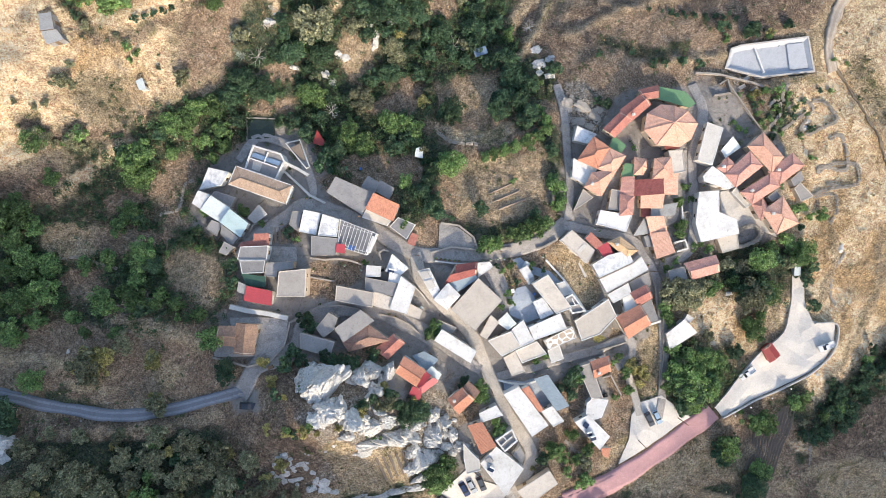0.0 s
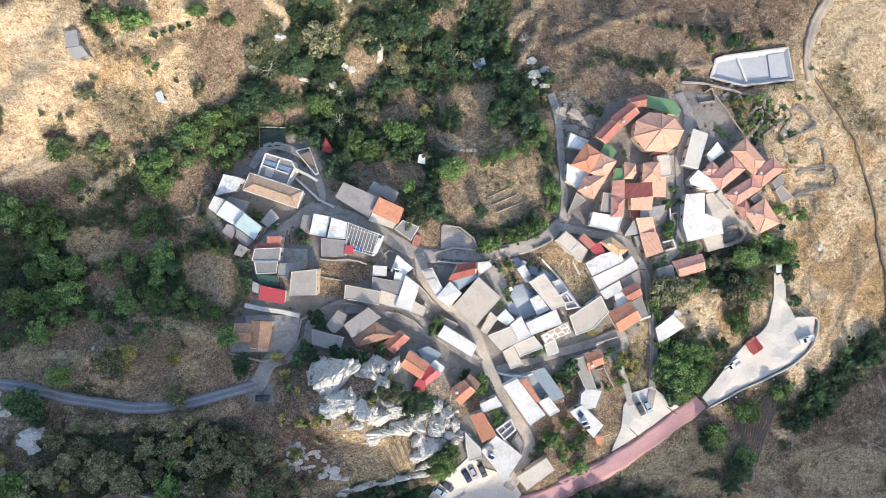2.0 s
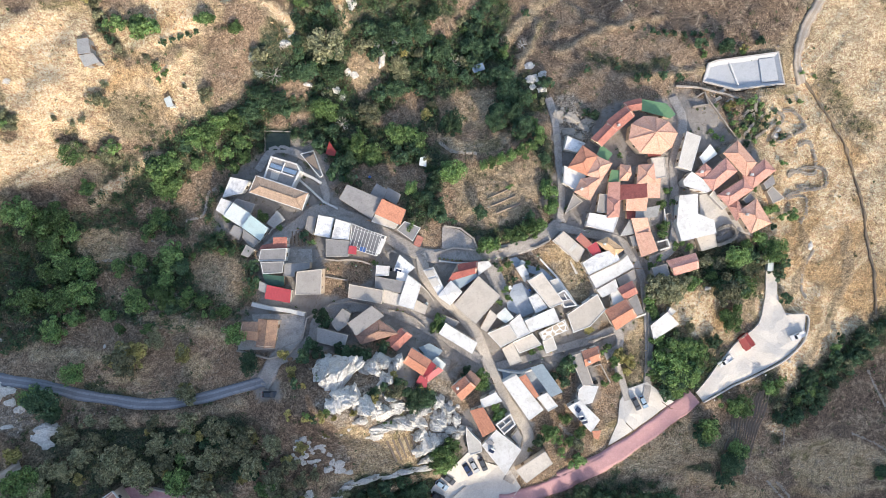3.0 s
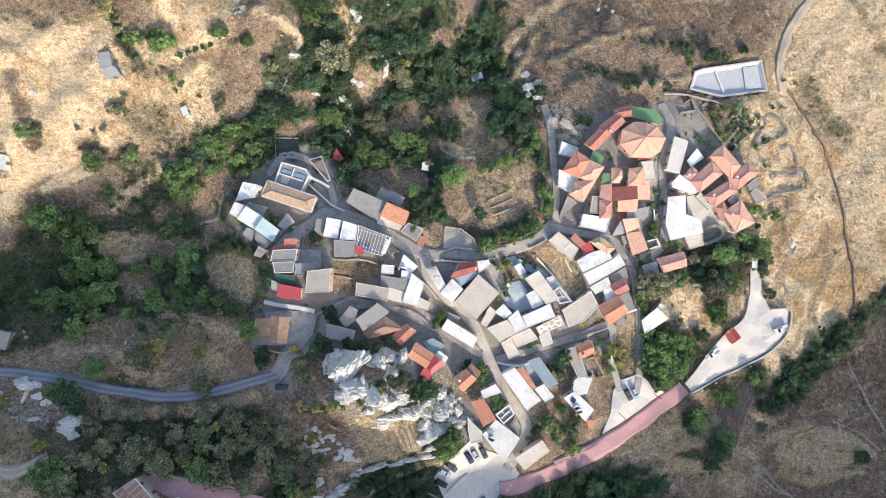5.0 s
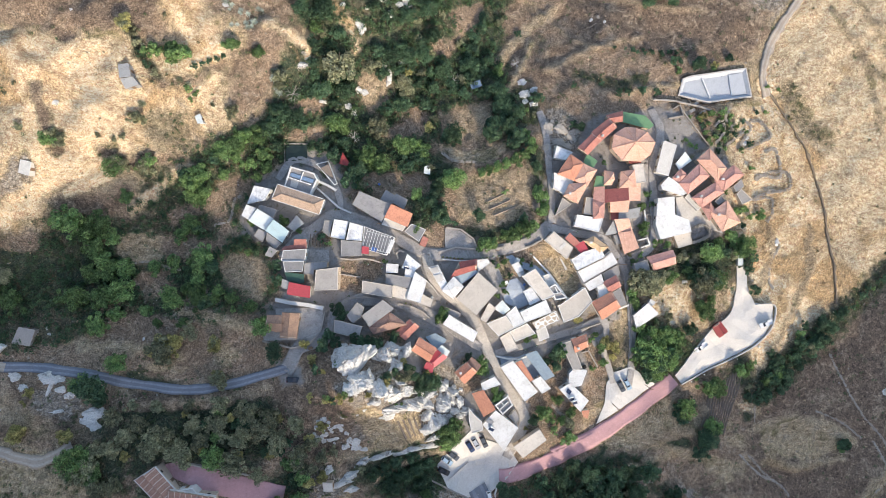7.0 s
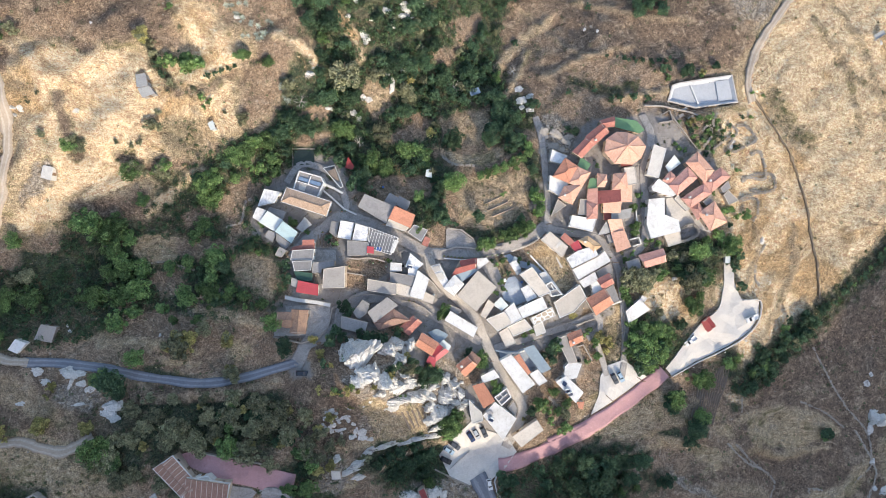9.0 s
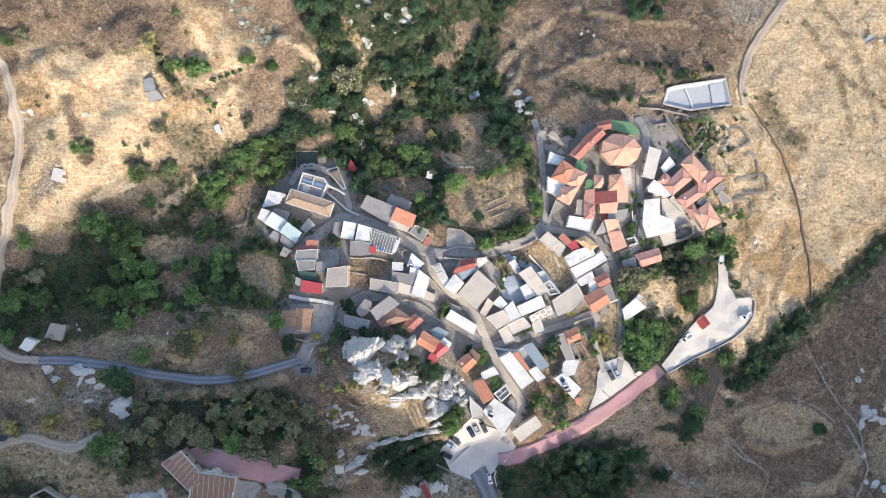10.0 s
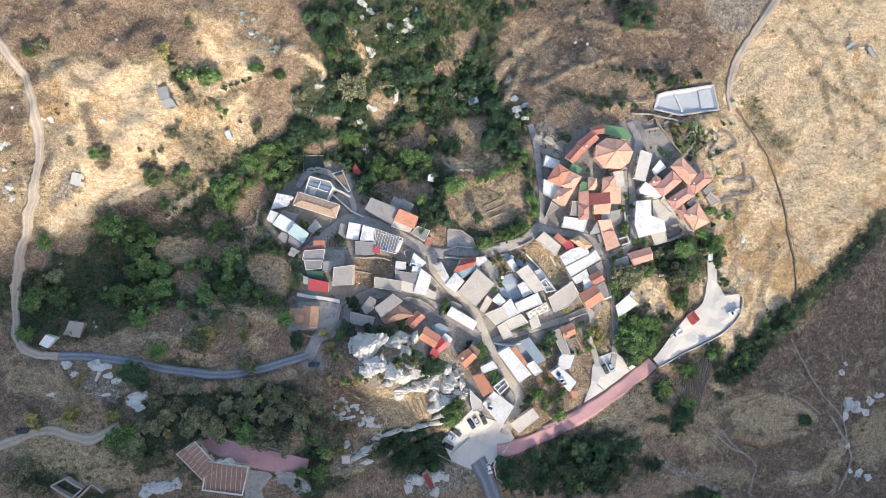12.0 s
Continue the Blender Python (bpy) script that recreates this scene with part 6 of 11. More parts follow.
house("flat", "grey", "roof_gray", 2.7, [(-42.4, 6.8), (-40.1, 4.9), (-38.9, 10.2), (-41.5, 10.5)])
house("flat", "white", "roof_patchy", 3.5, [(-39.4, 4.8), (-34.8, 3.9), (-33.5, 9.8), (-38.1, 10.7)])
house("flat", "white", "roof_patchy", 3.5, [(-34.1, 3.7), (-29.0, 3.3), (-28.4, 8.1), (-32.8, 9.5)])
house("flat", "white", "roof_stripe", 3.9, [(-29.0, 0.8), (-20.9, -1.7), (-18.1, 4.2), (-28.1, 8.1)], deco='pergola')
house("flat", "grey", "roof_gray", 3.1, [(-35.8, -1.7), (-29.1, -1.7), (-28.8, 2.9), (-35.8, 3.6)])
house("mono", "white", "tile_red", 3.9, [(-51.3, 0.9), (-47.5, 1.2), (-47.4, 4.0), (-51.0, 3.9)])
house("mono", "white", "tile_red", 2.8, [(-55.4, 0.8), (-51.8, 1.1), (-51.7, 2.2), (-54.8, 1.6)])
house("flat", "white", "roof_gray", 3.5, [(-55.5, -2.8), (-47.6, -2.9), (-47.2, 0.9), (-54.7, 0.6)])
house("flat", "white", "roof_gray", 3.1, [(-54.1, -6.6), (-48.4, -6.4), (-47.9, -3.1), (-54.8, -3.1)])
house("flat", "tan", "roof_gray", 3.1, [(-48.0, -7.3), (-44.8, -7.5), (-44.6, -6.0), (-40.4, -5.2), (-40.2, -3.4), (-47.6, -3.7)])
house("flat", "tan", "roof_tan_grey", 5.1, [(-44.1, -12.6), (-36.6, -12.6), (-36.3, -5.3), (-43.5, -6.0)])
house("mono", "white", "sheet_red", 2.7, [(-53.5, -13.7), (-46.5, -15.0), (-46.1, -11.6), (-52.8, -10.1)])
house("mono", "grey", "sheet_dark_green", 2.3, [(-53.2, -9.8), (-48.4, -10.0), (-48.2, -7.7), (-54.2, -6.9)])
house("mono", "white", "sheet_grey", 2.3, [(-55.3, -11.3), (-53.7, -12.0), (-53.0, -10.0), (-55.0, -9.1)])
house("gable", "stone", "tile_old", 3.1, [(-60.1, -25.0), (-55.2, -25.7), (-55.0, -20.8), (-59.4, -20.7)])
house("gable", "stone", "tile_old", 3.5, [(-55.3, -27.4), (-50.4, -27.8), (-49.4, -20.3), (-54.5, -19.9)])
house("flat", "stone", "roof_gray", 3.1, [(-34.2, -21.3), (-32.3, -23.9), (-29.4, -21.8), (-28.4, -18.6), (-30.8, -17.1)])
house("flat", "stone", "roof_gray", 2.8, [(-38.2, -26.7), (-30.3, -28.8), (-29.1, -24.9), (-38.2, -22.5)])
house("mono", "stone", "roof_gray", 3.9, [(-28.9, -21.4), (-26.8, -24.9), (-18.9, -19.3), (-22.1, -16.6)])
house("hip", "stone", "tile_brown", 3.9, [(-26.9, -25.2), (-25.4, -27.4), (-15.0, -24.6), (-20.5, -20.6)])
house("gable", "stone", "tile_red", 3.1, [(-17.8, -27.2), (-15.1, -29.8), (-10.8, -25.6), (-13.4, -23.5)])
house("flat", "white", "roof_patchy", 2.7, [(-15.9, -6.1), (-11.7, -7.2), (-9.5, -5.3), (-14.0, -1.4)], deco='tank')
house("flat", "white", "roof_white", 2.5, [(-21.3, -7.6), (-17.3, -7.6), (-17.1, -4.8), (-21.0, -4.5)])
house("flat", "white", "roof_white", 2.7, [(-15.1, -9.0), (-12.3, -9.3), (-11.7, -7.3), (-14.6, -6.2)])
house("flat", "stone", "roof_gray", 3.0, [(-21.4, -11.2), (-13.5, -13.0), (-11.8, -9.6), (-21.3, -7.8)])
house("flat", "stone", "roof_tan_grey", 2.8, [(-29.3, -14.0), (-19.3, -15.9), (-18.9, -11.9), (-29.0, -10.0)])
house("flat", "stone", "roof_tan", 2.8, [(-19.3, -15.5), (-14.6, -16.8), (-13.5, -13.4), (-18.8, -11.8)])
house("flat", "white", "roof_white", 3.9, [(-14.6, -16.4), (-9.9, -17.8), (-7.6, -10.5), (-11.5, -7.4)])
house("flat", "stone", "roof_tan", 2.3, [(-10.7, -18.2), (-6.6, -19.5), (-5.7, -17.0), (-9.3, -15.1)])

#  houses on the central street
house("flat", "white", "roof_patchy", 3.1, [(-2.5, -13.9), (-0.8, -11.4), (-3.8, -5.3), (-7.0, -6.1)])
house("hip", "white", "roof_white", 3.9, [(-2.2, -13.9), (1.1, -16.4), (4.4, -12.8), (1.4, -9.8)])
house("gable", "white", "tile_dark", 3.9, [(0.8, -9.4), (8.9, -6.9), (9.2, -3.9), (3.6, -4.7)])
house("mono", "grey", "sheet_glass", 3.1, [(1.6, -9.9), (3.6, -12.1), (9.6, -8.0), (7.1, -6.0)])
house("flat", "white", "roof_white", 3.5, [(9.8, -7.9), (14.0, -5.0), (13.1, -3.6), (9.5, -3.9)])
house("flat", "white", "roof_tan", 4.7, [(2.2, -16.7), (8.9, -22.5), (16.4, -14.2), (9.8, -8.1)])
house("flat", "tan", "roof_tan", 2.7, [(10.4, -24.1), (12.3, -25.2), (15.7, -20.5), (13.4, -18.5)])
house("mono", "white", "sheet_pale", 2.7, [(15.4, -20.6), (18.3, -22.6), (20.4, -21.0), (18.0, -18.2)])
house("flat", "white", "roof_tan", 4.3, [(32.0, -18.3), (36.4, -16.7), (29.7, -7.3), (25.3, -9.9)])
house("flat", "white", "roof_gray", 3.2, [(36.6, -18.4), (40.6, -17.7), (36.7, -12.7), (34.4, -14.0)], deco="terrace")
house("flat", "white", "roof_patchy", 2.5, [(27.8, -19.9), (31.5, -18.3), (28.3, -13.8), (25.6, -15.1)])
house("flat", "white", "roof_white", 2.4, [(23.6, -8.8), (25.8, -7.8), (24.1, -4.7), (21.8, -5.9)])
house("flat", "white", "roof_pale", 2.8, [(34.4, -13.6), (36.8, -12.6), (34.7, -9.2), (32.4, -10.0)])

house("flat", "white", "roof_white", 3.9, [(24.2, -22.2), (25.8, -25.8), (35.0, -22.5), (33.2, -18.2)])
house("flat", "white", "roof_white", 3.6, [(19.3, -22.8), (22.2, -27.6), (25.7, -26.0), (22.7, -20.1)])
house("flat", "white", "roof_tan", 3.3, [(16.5, -30.1), (21.9, -27.4), (19.2, -23.1), (12.6, -25.7)])
house("flat", "white", "roof_tan", 3.0, [(19.5, -35.9), (23.2, -34.6), (20.3, -28.9), (17.1, -30.8)])
house("flat", "white", "roof_tan", 3.4, [(22.4, -32.3), (29.4, -29.7), (26.6, -26.2), (20.5, -28.8)])
house("flat", "white", "roof_mosaic", 3.6, [(30.0, -28.5), (37.9, -25.2), (36.7, -22.1), (28.7, -26.1)])
house("flat", "white", "roof_pale", 2.5, [(31.0, -32.6), (34.5, -31.3), (33.2, -27.5), (29.9, -29.0)])
house("flat", "white", "roof_tan", 3.9, [(39.6, -26.2), (44.8, -24.3), (49.6, -19.2), (47.2, -14.3), (37.7, -20.6)])
house("flat", "white", "roof_white", 3.5, [(-2.4, -25.5), (7.7, -31.8), (9.3, -28.5), (-0.3, -22.4)])
house("flat", "stone", "roof_gray", 2.3, [(-2.2, -21.8), (2.5, -23.7), (3.8, -22.1), (-1.4, -19.8)])

#  houses round the square of white roofs
house("flat", "white", "roof_tan", 3.9, [(33.5, 2.6), (41.1, -4.1), (43.2, -0.3), (36.7, 5.4)])
house("mono", "white", "tile_red", 3.9, [(40.9, 2.9), (43.8, 0.3), (45.4, 1.4), (42.2, 4.5)])
house("mono", "white", "sheet_red", 3.5, [(44.5, 0.2), (46.5, -2.7), (48.6, -1.8), (47.0, 1.8)])
house("hip", "white", "tile_yellow", 3.9, [(47.6, 1.9), (52.6, -2.4), (55.3, -0.3), (50.6, 3.2)])
house("flat", "white", "roof_patchy", 3.9, [(44.7, -8.2), (54.4, -3.7), (52.6, -0.3), (46.9, -1.9), (42.7, -4.5)])
house("flat", "white", "roof_ribbed", 3.6, [(47.1, -12.8), (59.4, -6.0), (57.2, -1.9), (54.7, -4.1), (44.9, -8.7)])
house("flat", "white", "roof_white", 3.3, [(49.2, -15.5), (54.4, -13.1), (53.4, -9.8), (47.4, -13.1)])
house("flat", "grey", "roof_gray", 2.4, [(55.3, -12.6), (60.6, -10.4), (59.9, -6.7), (54.3, -9.7)])

house("gable", "white", "tile_red", 3.6, [(56.3, -16.1), (60.1, -14.0), (58.5, -10.7), (54.3, -12.8)])
house("flat", "white", "roof_white", 3.1, [(52.8, -18.2), (56.3, -16.3), (54.4, -13.4), (52.0, -14.3)])
house("gable", "white", "tile_orange", 3.9, [(53.4, -25.4), (59.5, -21.4), (56.6, -16.3), (50.1, -19.7)])
house("flat", "grey", "roof_gray", 2.3, [(60.3, -21.3), (62.6, -20.7), (60.5, -14.7), (57.3, -16.7)])
house("flat", "grey", "roof_gray", 2.3, [(66.6, -10.8), (71.2, -8.9), (70.3, -5.1), (65.5, -6.4)])
house("gable", "white", "tile_pink", 3.1, [(73.1, -8.7), (80.7, -6.5), (79.7, -2.1), (71.0, -4.4)])
house("mono", "white", "roof_white", 2.8, [(65.0, -24.8), (66.1, -29.0), (73.6, -24.3), (70.2, -20.6)])
house("flat", "white", "roof_white", 2.2, [(70.8, -20.5), (72.3, -21.6), (73.5, -20.3), (71.6, -19.1)])
house("gable", "red", "sheet_dark_red", 2.2, [(94.9, -29.9), (96.9, -33.3), (99.6, -31.4), (97.2, -28.1)])

#  chapel quarter
house("flat", "white", "roof_patchy", 2.8, [(37.7, 31.4), (41.7, 30.3), (44.3, 33.1), (38.7, 35.5)])
house("hip", "tan", "tile_orange", 4.3, [(38.7, 25.5), (44.1, 23.1), (47.3, 28.7), (43.0, 31.7)])
house("hip", "tan", "tile_salmon", 4.1, [(44.3, 23.2), (48.4, 21.1), (51.7, 26.4), (47.2, 28.6)])
house("flat", "white", "roof_white", 3.1, [(37.0, 20.7), (41.0, 18.3), (44.4, 23.1), (37.4, 26.0)])
house("hip", "tan", "tile_salmon", 3.9, [(40.6, 17.8), (45.0, 15.4), (49.0, 22.4), (42.5, 21.5)])
house("gable", "tan", "tile_red", 3.6, [(49.4, 32.4), (54.1, 37.3), (51.1, 39.1), (46.5, 34.6)])
house("gable", "tan", "tile_red", 4.1, [(53.8, 36.8), (59.6, 41.7), (57.1, 44.4), (51.4, 40.0)])
house("gable", "tan", "tile_red", 3.9, [(58.0, 43.6), (61.9, 43.9), (61.9, 47.0), (56.8, 45.7)])
house("mono", "tan", "sheet_green", 3.1, [(62.8, 44.2), (72.1, 41.6), (73.7, 42.7), (71.0, 46.0), (62.8, 47.5)])
house("pyramid", "tan", "tile_salmon", 5.5, [(59.0, 38.8), (58.2, 34.3), (61.6, 30.2), (67.9, 29.7), (71.1, 31.8), (72.9, 36.0), (70.3, 39.4), (66.4, 40.9), (62.7, 41.2)])
house("mono", "tan", "tile_dark", 3.5, [(64.5, 29.1), (68.3, 29.3), (68.0, 31.8), (64.3, 31.7)])
house("mono", "tan", "sheet_green", 2.8, [(48.1, 29.4), (51.0, 27.5), (52.6, 29.8), (49.4, 32.3)])
house("mono", "tan", "sheet_green", 2.8, [(51.6, 21.0), (55.0, 20.8), (55.3, 24.2), (52.6, 24.5)])
house("pyramid", "tan", "tile_salmon", 3.5, [(55.1, 21.6), (57.3, 21.6), (58.3, 23.3), (58.1, 25.6), (55.3, 26.1)])
house("hip", "tan", "tile_salmon", 3.9, [(60.8, 20.5), (66.2, 21.0), (65.7, 26.3), (61.4, 25.9)])
house("flat", "tan", "roof_tan", 3.9, [(66.5, 21.8), (70.0, 22.4), (69.3, 28.7), (65.2, 28.4)])
house("mono", "tan", "tile_pink", 3.6, [(51.2, 15.7), (54.6, 15.5), (54.7, 20.6), (51.7, 20.6)])
house("mono", "tan", "tile_dark", 3.6, [(55.0, 15.4), (63.3, 16.1), (63.4, 20.0), (55.0, 19.8)])
house("mono", "tan", "tile_salmon", 3.9, [(63.8, 16.0), (67.9, 15.9), (68.1, 22.5), (64.0, 21.3)])
house("mono", "tan", "tile_salmon", 3.9, [(57.2, 12.0), (63.2, 12.0), (63.5, 15.8), (57.1, 15.5)])
house("hip", "tan", "tile_pink", 3.9, [(51.0, 9.9), (54.3, 10.1), (54.7, 15.0), (51.1, 15.4)])
house("flat", "white", "roof_white", 3.6, [(44.2, 7.2), (52.7, 5.0), (54.4, 9.6), (45.3, 11.2)])
house("flat", "tan", "roof_tan_grey", 3.1, [(47.7, 11.4), (50.9, 11.1), (51.2, 16.9), (48.7, 17.2)])
house("flat", "stone", "roof_tan_grey", 2.3, [(37.6, 11.1), (43.2, 14.8), (40.3, 17.2)])
house("mono", "tan", "tile_dark", 2.7, [(57.8, 9.5), (60.1, 9.5), (60.4, 11.8), (57.8, 11.8)])
house("mono", "tan", "sheet_grey", 3.0, [(60.4, 9.7), (63.5, 9.7), (67.0, 10.0), (67.7, 13.2), (60.5, 11.9)])
house("mono", "tan", "tile_salmon", 3.6, [(60.1, 4.8), (64.6, 5.4), (63.3, 9.3), (58.7, 9.1)])
house("mono", "grey", "sheet_grey", 2.5, [(55.7, 4.1), (58.4, 4.4), (60.2, 4.9), (58.4, 8.5)])
house("mono", "tan", "tile_salmon", 3.9, [(62.0, -2.6), (66.5, -0.8), (64.5, 4.9), (60.1, 4.4)])
house("flat", "grey", "roof_gray", 2.2, [(59.5, 0.5), (61.5, 0.8), (60.3, 4.1), (58.5, 3.7)])

#  houses on the east side
house("flat", "white", "roof_pale", 3.5, [(74.3, 26.0), (78.6, 24.5), (81.8, 35.3), (77.2, 37.0)])
house("mono", "grey", "sheet_pale", 2.3, [(82.2, 29.0), (83.4, 27.1), (87.6, 30.1), (85.5, 32.9)])
house("flat", "white", "roof_white", 3.6, [(76.1, 21.3), (76.5, 19.9), (83.6, 17.5), (85.6, 18.4), (82.4, 21.7), (78.9, 24.3)])
house("flat", "white", "roof_white", 3.9, [(73.6, 7.5), (75.1, 2.0), (86.2, 4.5), (85.5, 8.6), (80.4, 10.7), (80.4, 17.0), (74.6, 16.6)])

house("flat", "tan", "roof_tan", 2.7, [(82.5, -1.2), (87.4, 0.2), (86.8, 4.7), (80.8, 3.3)])
house("hip", "tan", "tile_pink", 3.4, [(80.6, 23.8), (83.1, 22.0), (85.4, 24.6), (83.3, 26.6)])
house("hip", "tan", "tile_pink", 3.9, [(82.8, 21.7), (85.5, 18.3), (93.0, 24.3), (89.7, 28.2)])
house("hip", "tan", "tile_salmon", 4.2, [(89.6, 30.1), (96.3, 22.8), (99.5, 27.0), (93.8, 33.7)])
house("hip", "tan", "tile_pink", 3.9, [(95.8, 22.7), (98.9, 19.2), (105.9, 24.6), (102.7, 27.8)])
house("hip", "tan", "tile_pink", 3.9, [(87.4, 16.6), (90.4, 13.4), (98.1, 18.4), (95.5, 21.6)])
house("hip", "tan", "tile_salmon", 3.9, [(94.1, 11.0), (98.1, 4.7), (104.2, 7.7), (99.8, 15.1)])
house("hip", "tan", "tile_pink", 3.4, [(93.6, 8.9), (96.0, 11.3), (93.9, 14.9), (91.2, 13.0)])
house("flat", "tan", "roof_tan_grey", 2.5, [(104.3, 18.0), (106.3, 14.1), (110.0, 15.7), (106.1, 19.7)])
house("flat", "grey", "roof_gray", 2.5, [(104.1, 18.6), (106.9, 20.5), (106.0, 23.2), (103.0, 20.5)])
house("flat", "grey", "roof_gray", 2.3, [(97.3, 14.0), (99.7, 15.5), (98.5, 17.5), (96.0, 15.4)])
house("flat", "grey", "roof_pale", 2.3, [(85.4, 16.8), (89.8, 12.2), (91.1, 13.2), (88.0, 16.3), (86.7, 18.4)])

#  houses below the crag and on the lower street
house("gable", "white", "tile_orange", 3.9, [(-12.7, -33.3), (-7.4, -36.9), (-5.1, -33.0), (-10.4, -29.5)])
house("mono", "grey", "sheet_glass", 2.8, [(-5.0, -33.6), (-3.1, -32.4), (-1.6, -30.5), (-5.2, -28.5), (-8.1, -29.6)])
house("mono", "white", "sheet_pale", 3.1, [(-4.5, -33.9), (-1.6, -36.1), (-0.5, -34.6), (-3.1, -32.4)])
house("gable", "white", "sheet_red", 3.5, [(-7.4, -37.5), (-5.7, -39.1), (-1.7, -36.1), (-4.6, -33.9)])
house("mono", "white", "sheet_red", 2.7, [(-9.1, -39.4), (-6.5, -41.1), (-6.0, -38.7), (-8.0, -37.6)])
house("gable", "white", "tile_orange", 3.9, [(1.6, -41.6), (4.4, -45.2), (8.3, -41.5), (5.5, -38.6)])
house("mono", "white", "tile_brown", 3.4, [(5.6, -38.6), (8.5, -41.5), (10.0, -39.7), (7.1, -37.0)])
house("flat", "white", "roof_white", 3.1, [(10.6, -48.4), (16.7, -46.4), (14.8, -43.7), (10.1, -45.9)])
house("mono", "white", "tile_orange", 3.9, [(7.2, -49.3), (10.8, -56.9), (14.5, -54.5), (10.7, -48.1)])
house("flat", "white", "roof_white", 3.9, [(10.5, -60.0), (17.5, -69.0), (22.5, -61.4), (14.9, -55.3)], deco='tank')
house("flat", "white", "roof_pale", 2.2, [(5.8, -58.4), (6.6, -62.7), (10.4, -61.7), (10.1, -58.8), (7.7, -56.5), (5.7, -54.1)])
house("flat", "white", "roof_gray", 2.7, [(17.3, -56.8), (20.9, -53.7), (19.3, -50.3), (14.7, -53.6)], deco='terrace')
house("flat", "white", "roof_gray", 2.3, [(19.7, -58.2), (22.2, -60.9), (23.3, -58.6), (21.7, -55.6)])
house("flat", "white", "roof_white", 3.9, [(17.0, -40.8), (25.0, -52.5), (29.5, -49.4), (21.3, -38.6)])
house("mono", "white", "tile_orange", 4.2, [(21.9, -39.8), (26.6, -46.2), (27.9, -45.1), (24.0, -38.7)])
house("mono", "grey", "sheet_glass", 3.3, [(32.3, -45.7), (35.4, -44.3), (29.5, -35.8), (26.2, -36.9)])
house("flat", "white", "roof_white", 3.1, [(31.4, -50.5), (34.4, -48.9), (31.0, -44.6), (27.9, -46.2)])
house("flat", "grey", "roof_tan_grey", 2.8, [(42.6, -43.1), (45.8, -42.6), (42.3, -32.6), (38.5, -33.7)])
house("gable", "white", "tile_orange", 3.4, [(43.5, -36.5), (47.8, -34.6), (47.1, -30.9), (42.4, -32.4)])
house("flat", "white", "roof_white", 3.9, [(37.7, -49.5), (44.8, -57.4), (47.7, -53.6), (41.5, -47.4)], deco='panels')
house("flat", "white", "roof_white", 3.1, [(41.7, -47.0), (44.8, -47.3), (47.1, -43.3), (42.6, -43.3)])
house("flat", "white", "roof_white", 3.1, [(40.9, -47.2), (43.1, -48.8), (45.4, -48.2), (47.3, -43.2), (42.7, -42.7), (41.2, -44.1)])
house("mono", "white", "tile_orange", 2.7, [(46.2, -59.4), (47.5, -60.0), (48.1, -57.6), (45.7, -57.6)])
house("flat", "tan", "roof_tan", 2.7, [(21.0, -68.4), (24.2, -72.3), (32.4, -66.3), (30.1, -62.6)])
house("gable", "tan", "tile_ribbed", 3.9, [(-96.2, -68.1), (-88.0, -76.9), (-82.7, -73.8), (-90.5, -64.5)], deco='rim')
house("mono", "tan", "tile_ribbed", 3.9, [(-87.9, -80.4), (-74.8, -82.6), (-72.7, -73.5), (-85.8, -71.2)], deco='rim')
house("flat", "white", "roof_pale", 3.4, [(-83.5, -73.4), (-79.2, -74.2), (-77.7, -72.5), (-79.3, -70.8), (-83.8, -71.4)])
house("flat", "tan", "roof_tan", 2.2, [(-41.6, -76.6), (-38.7, -76.6), (-38.9, -73.9), (-42.0, -73.7)])
house("mono", "stone", "roof_tan_grey", 2.3, [(-141.9, -27.6), (-136.8, -28.7), (-135.1, -23.8), (-139.7, -22.8)])
house("flat", "white", "roof_white", 2.2, [(-150.2, -30.7), (-147.2, -32.1), (-144.1, -28.7), (-147.7, -27.3)])
house("flat", "white", "roof_pale", 2.2, [(-134.7, 26.5), (-131.4, 25.5), (-130.6, 29.7), (-133.8, 30.6)])
house("flat", "tan", "sheet_dark_red", 2.2, [(-10.7, -90.7), (-8.5, -90.2), (-11.1, -83.8), (-13.3, -85.0)])

#  huts in the gardens
house("mono", "grey", "sheet_grey", 2.2, [(-102.4, 55.9), (-99.1, 56.1), (-99.8, 60.1), (-102.7, 59.6)])
house("mono", "grey", "sheet_grey", 2.2, [(-100.9, 52.5), (-97.2, 53.7), (-98.6, 55.8), (-102.1, 55.2)])
house("mono", "white", "sheet_pale", 2.2, [(-82.0, 43.2), (-80.5, 43.4), (-81.4, 46.0), (-82.9, 45.4)])
house("mono", "grey", "sheet_blue", 2.2, [(10.0, 58.2), (13.3, 59.3), (12.7, 61.0), (9.3, 60.0)])
house("mono", "red", "sheet_dark_red", 2.2, [(-37.1, 30.5), (-34.8, 29.9), (-34.3, 30.9), (-36.1, 33.8)])
house("mono", "grey", "sheet_pale", 2.2, [(-7.9, 26.7), (-6.1, 26.4), (-6.0, 29.2), (-7.5, 28.8)])
house("mono", "white", "sheet_pale", 2.2, [(104.6, -7.7), (106.2, -7.7), (106.3, -4.1), (104.9, -4.1)])


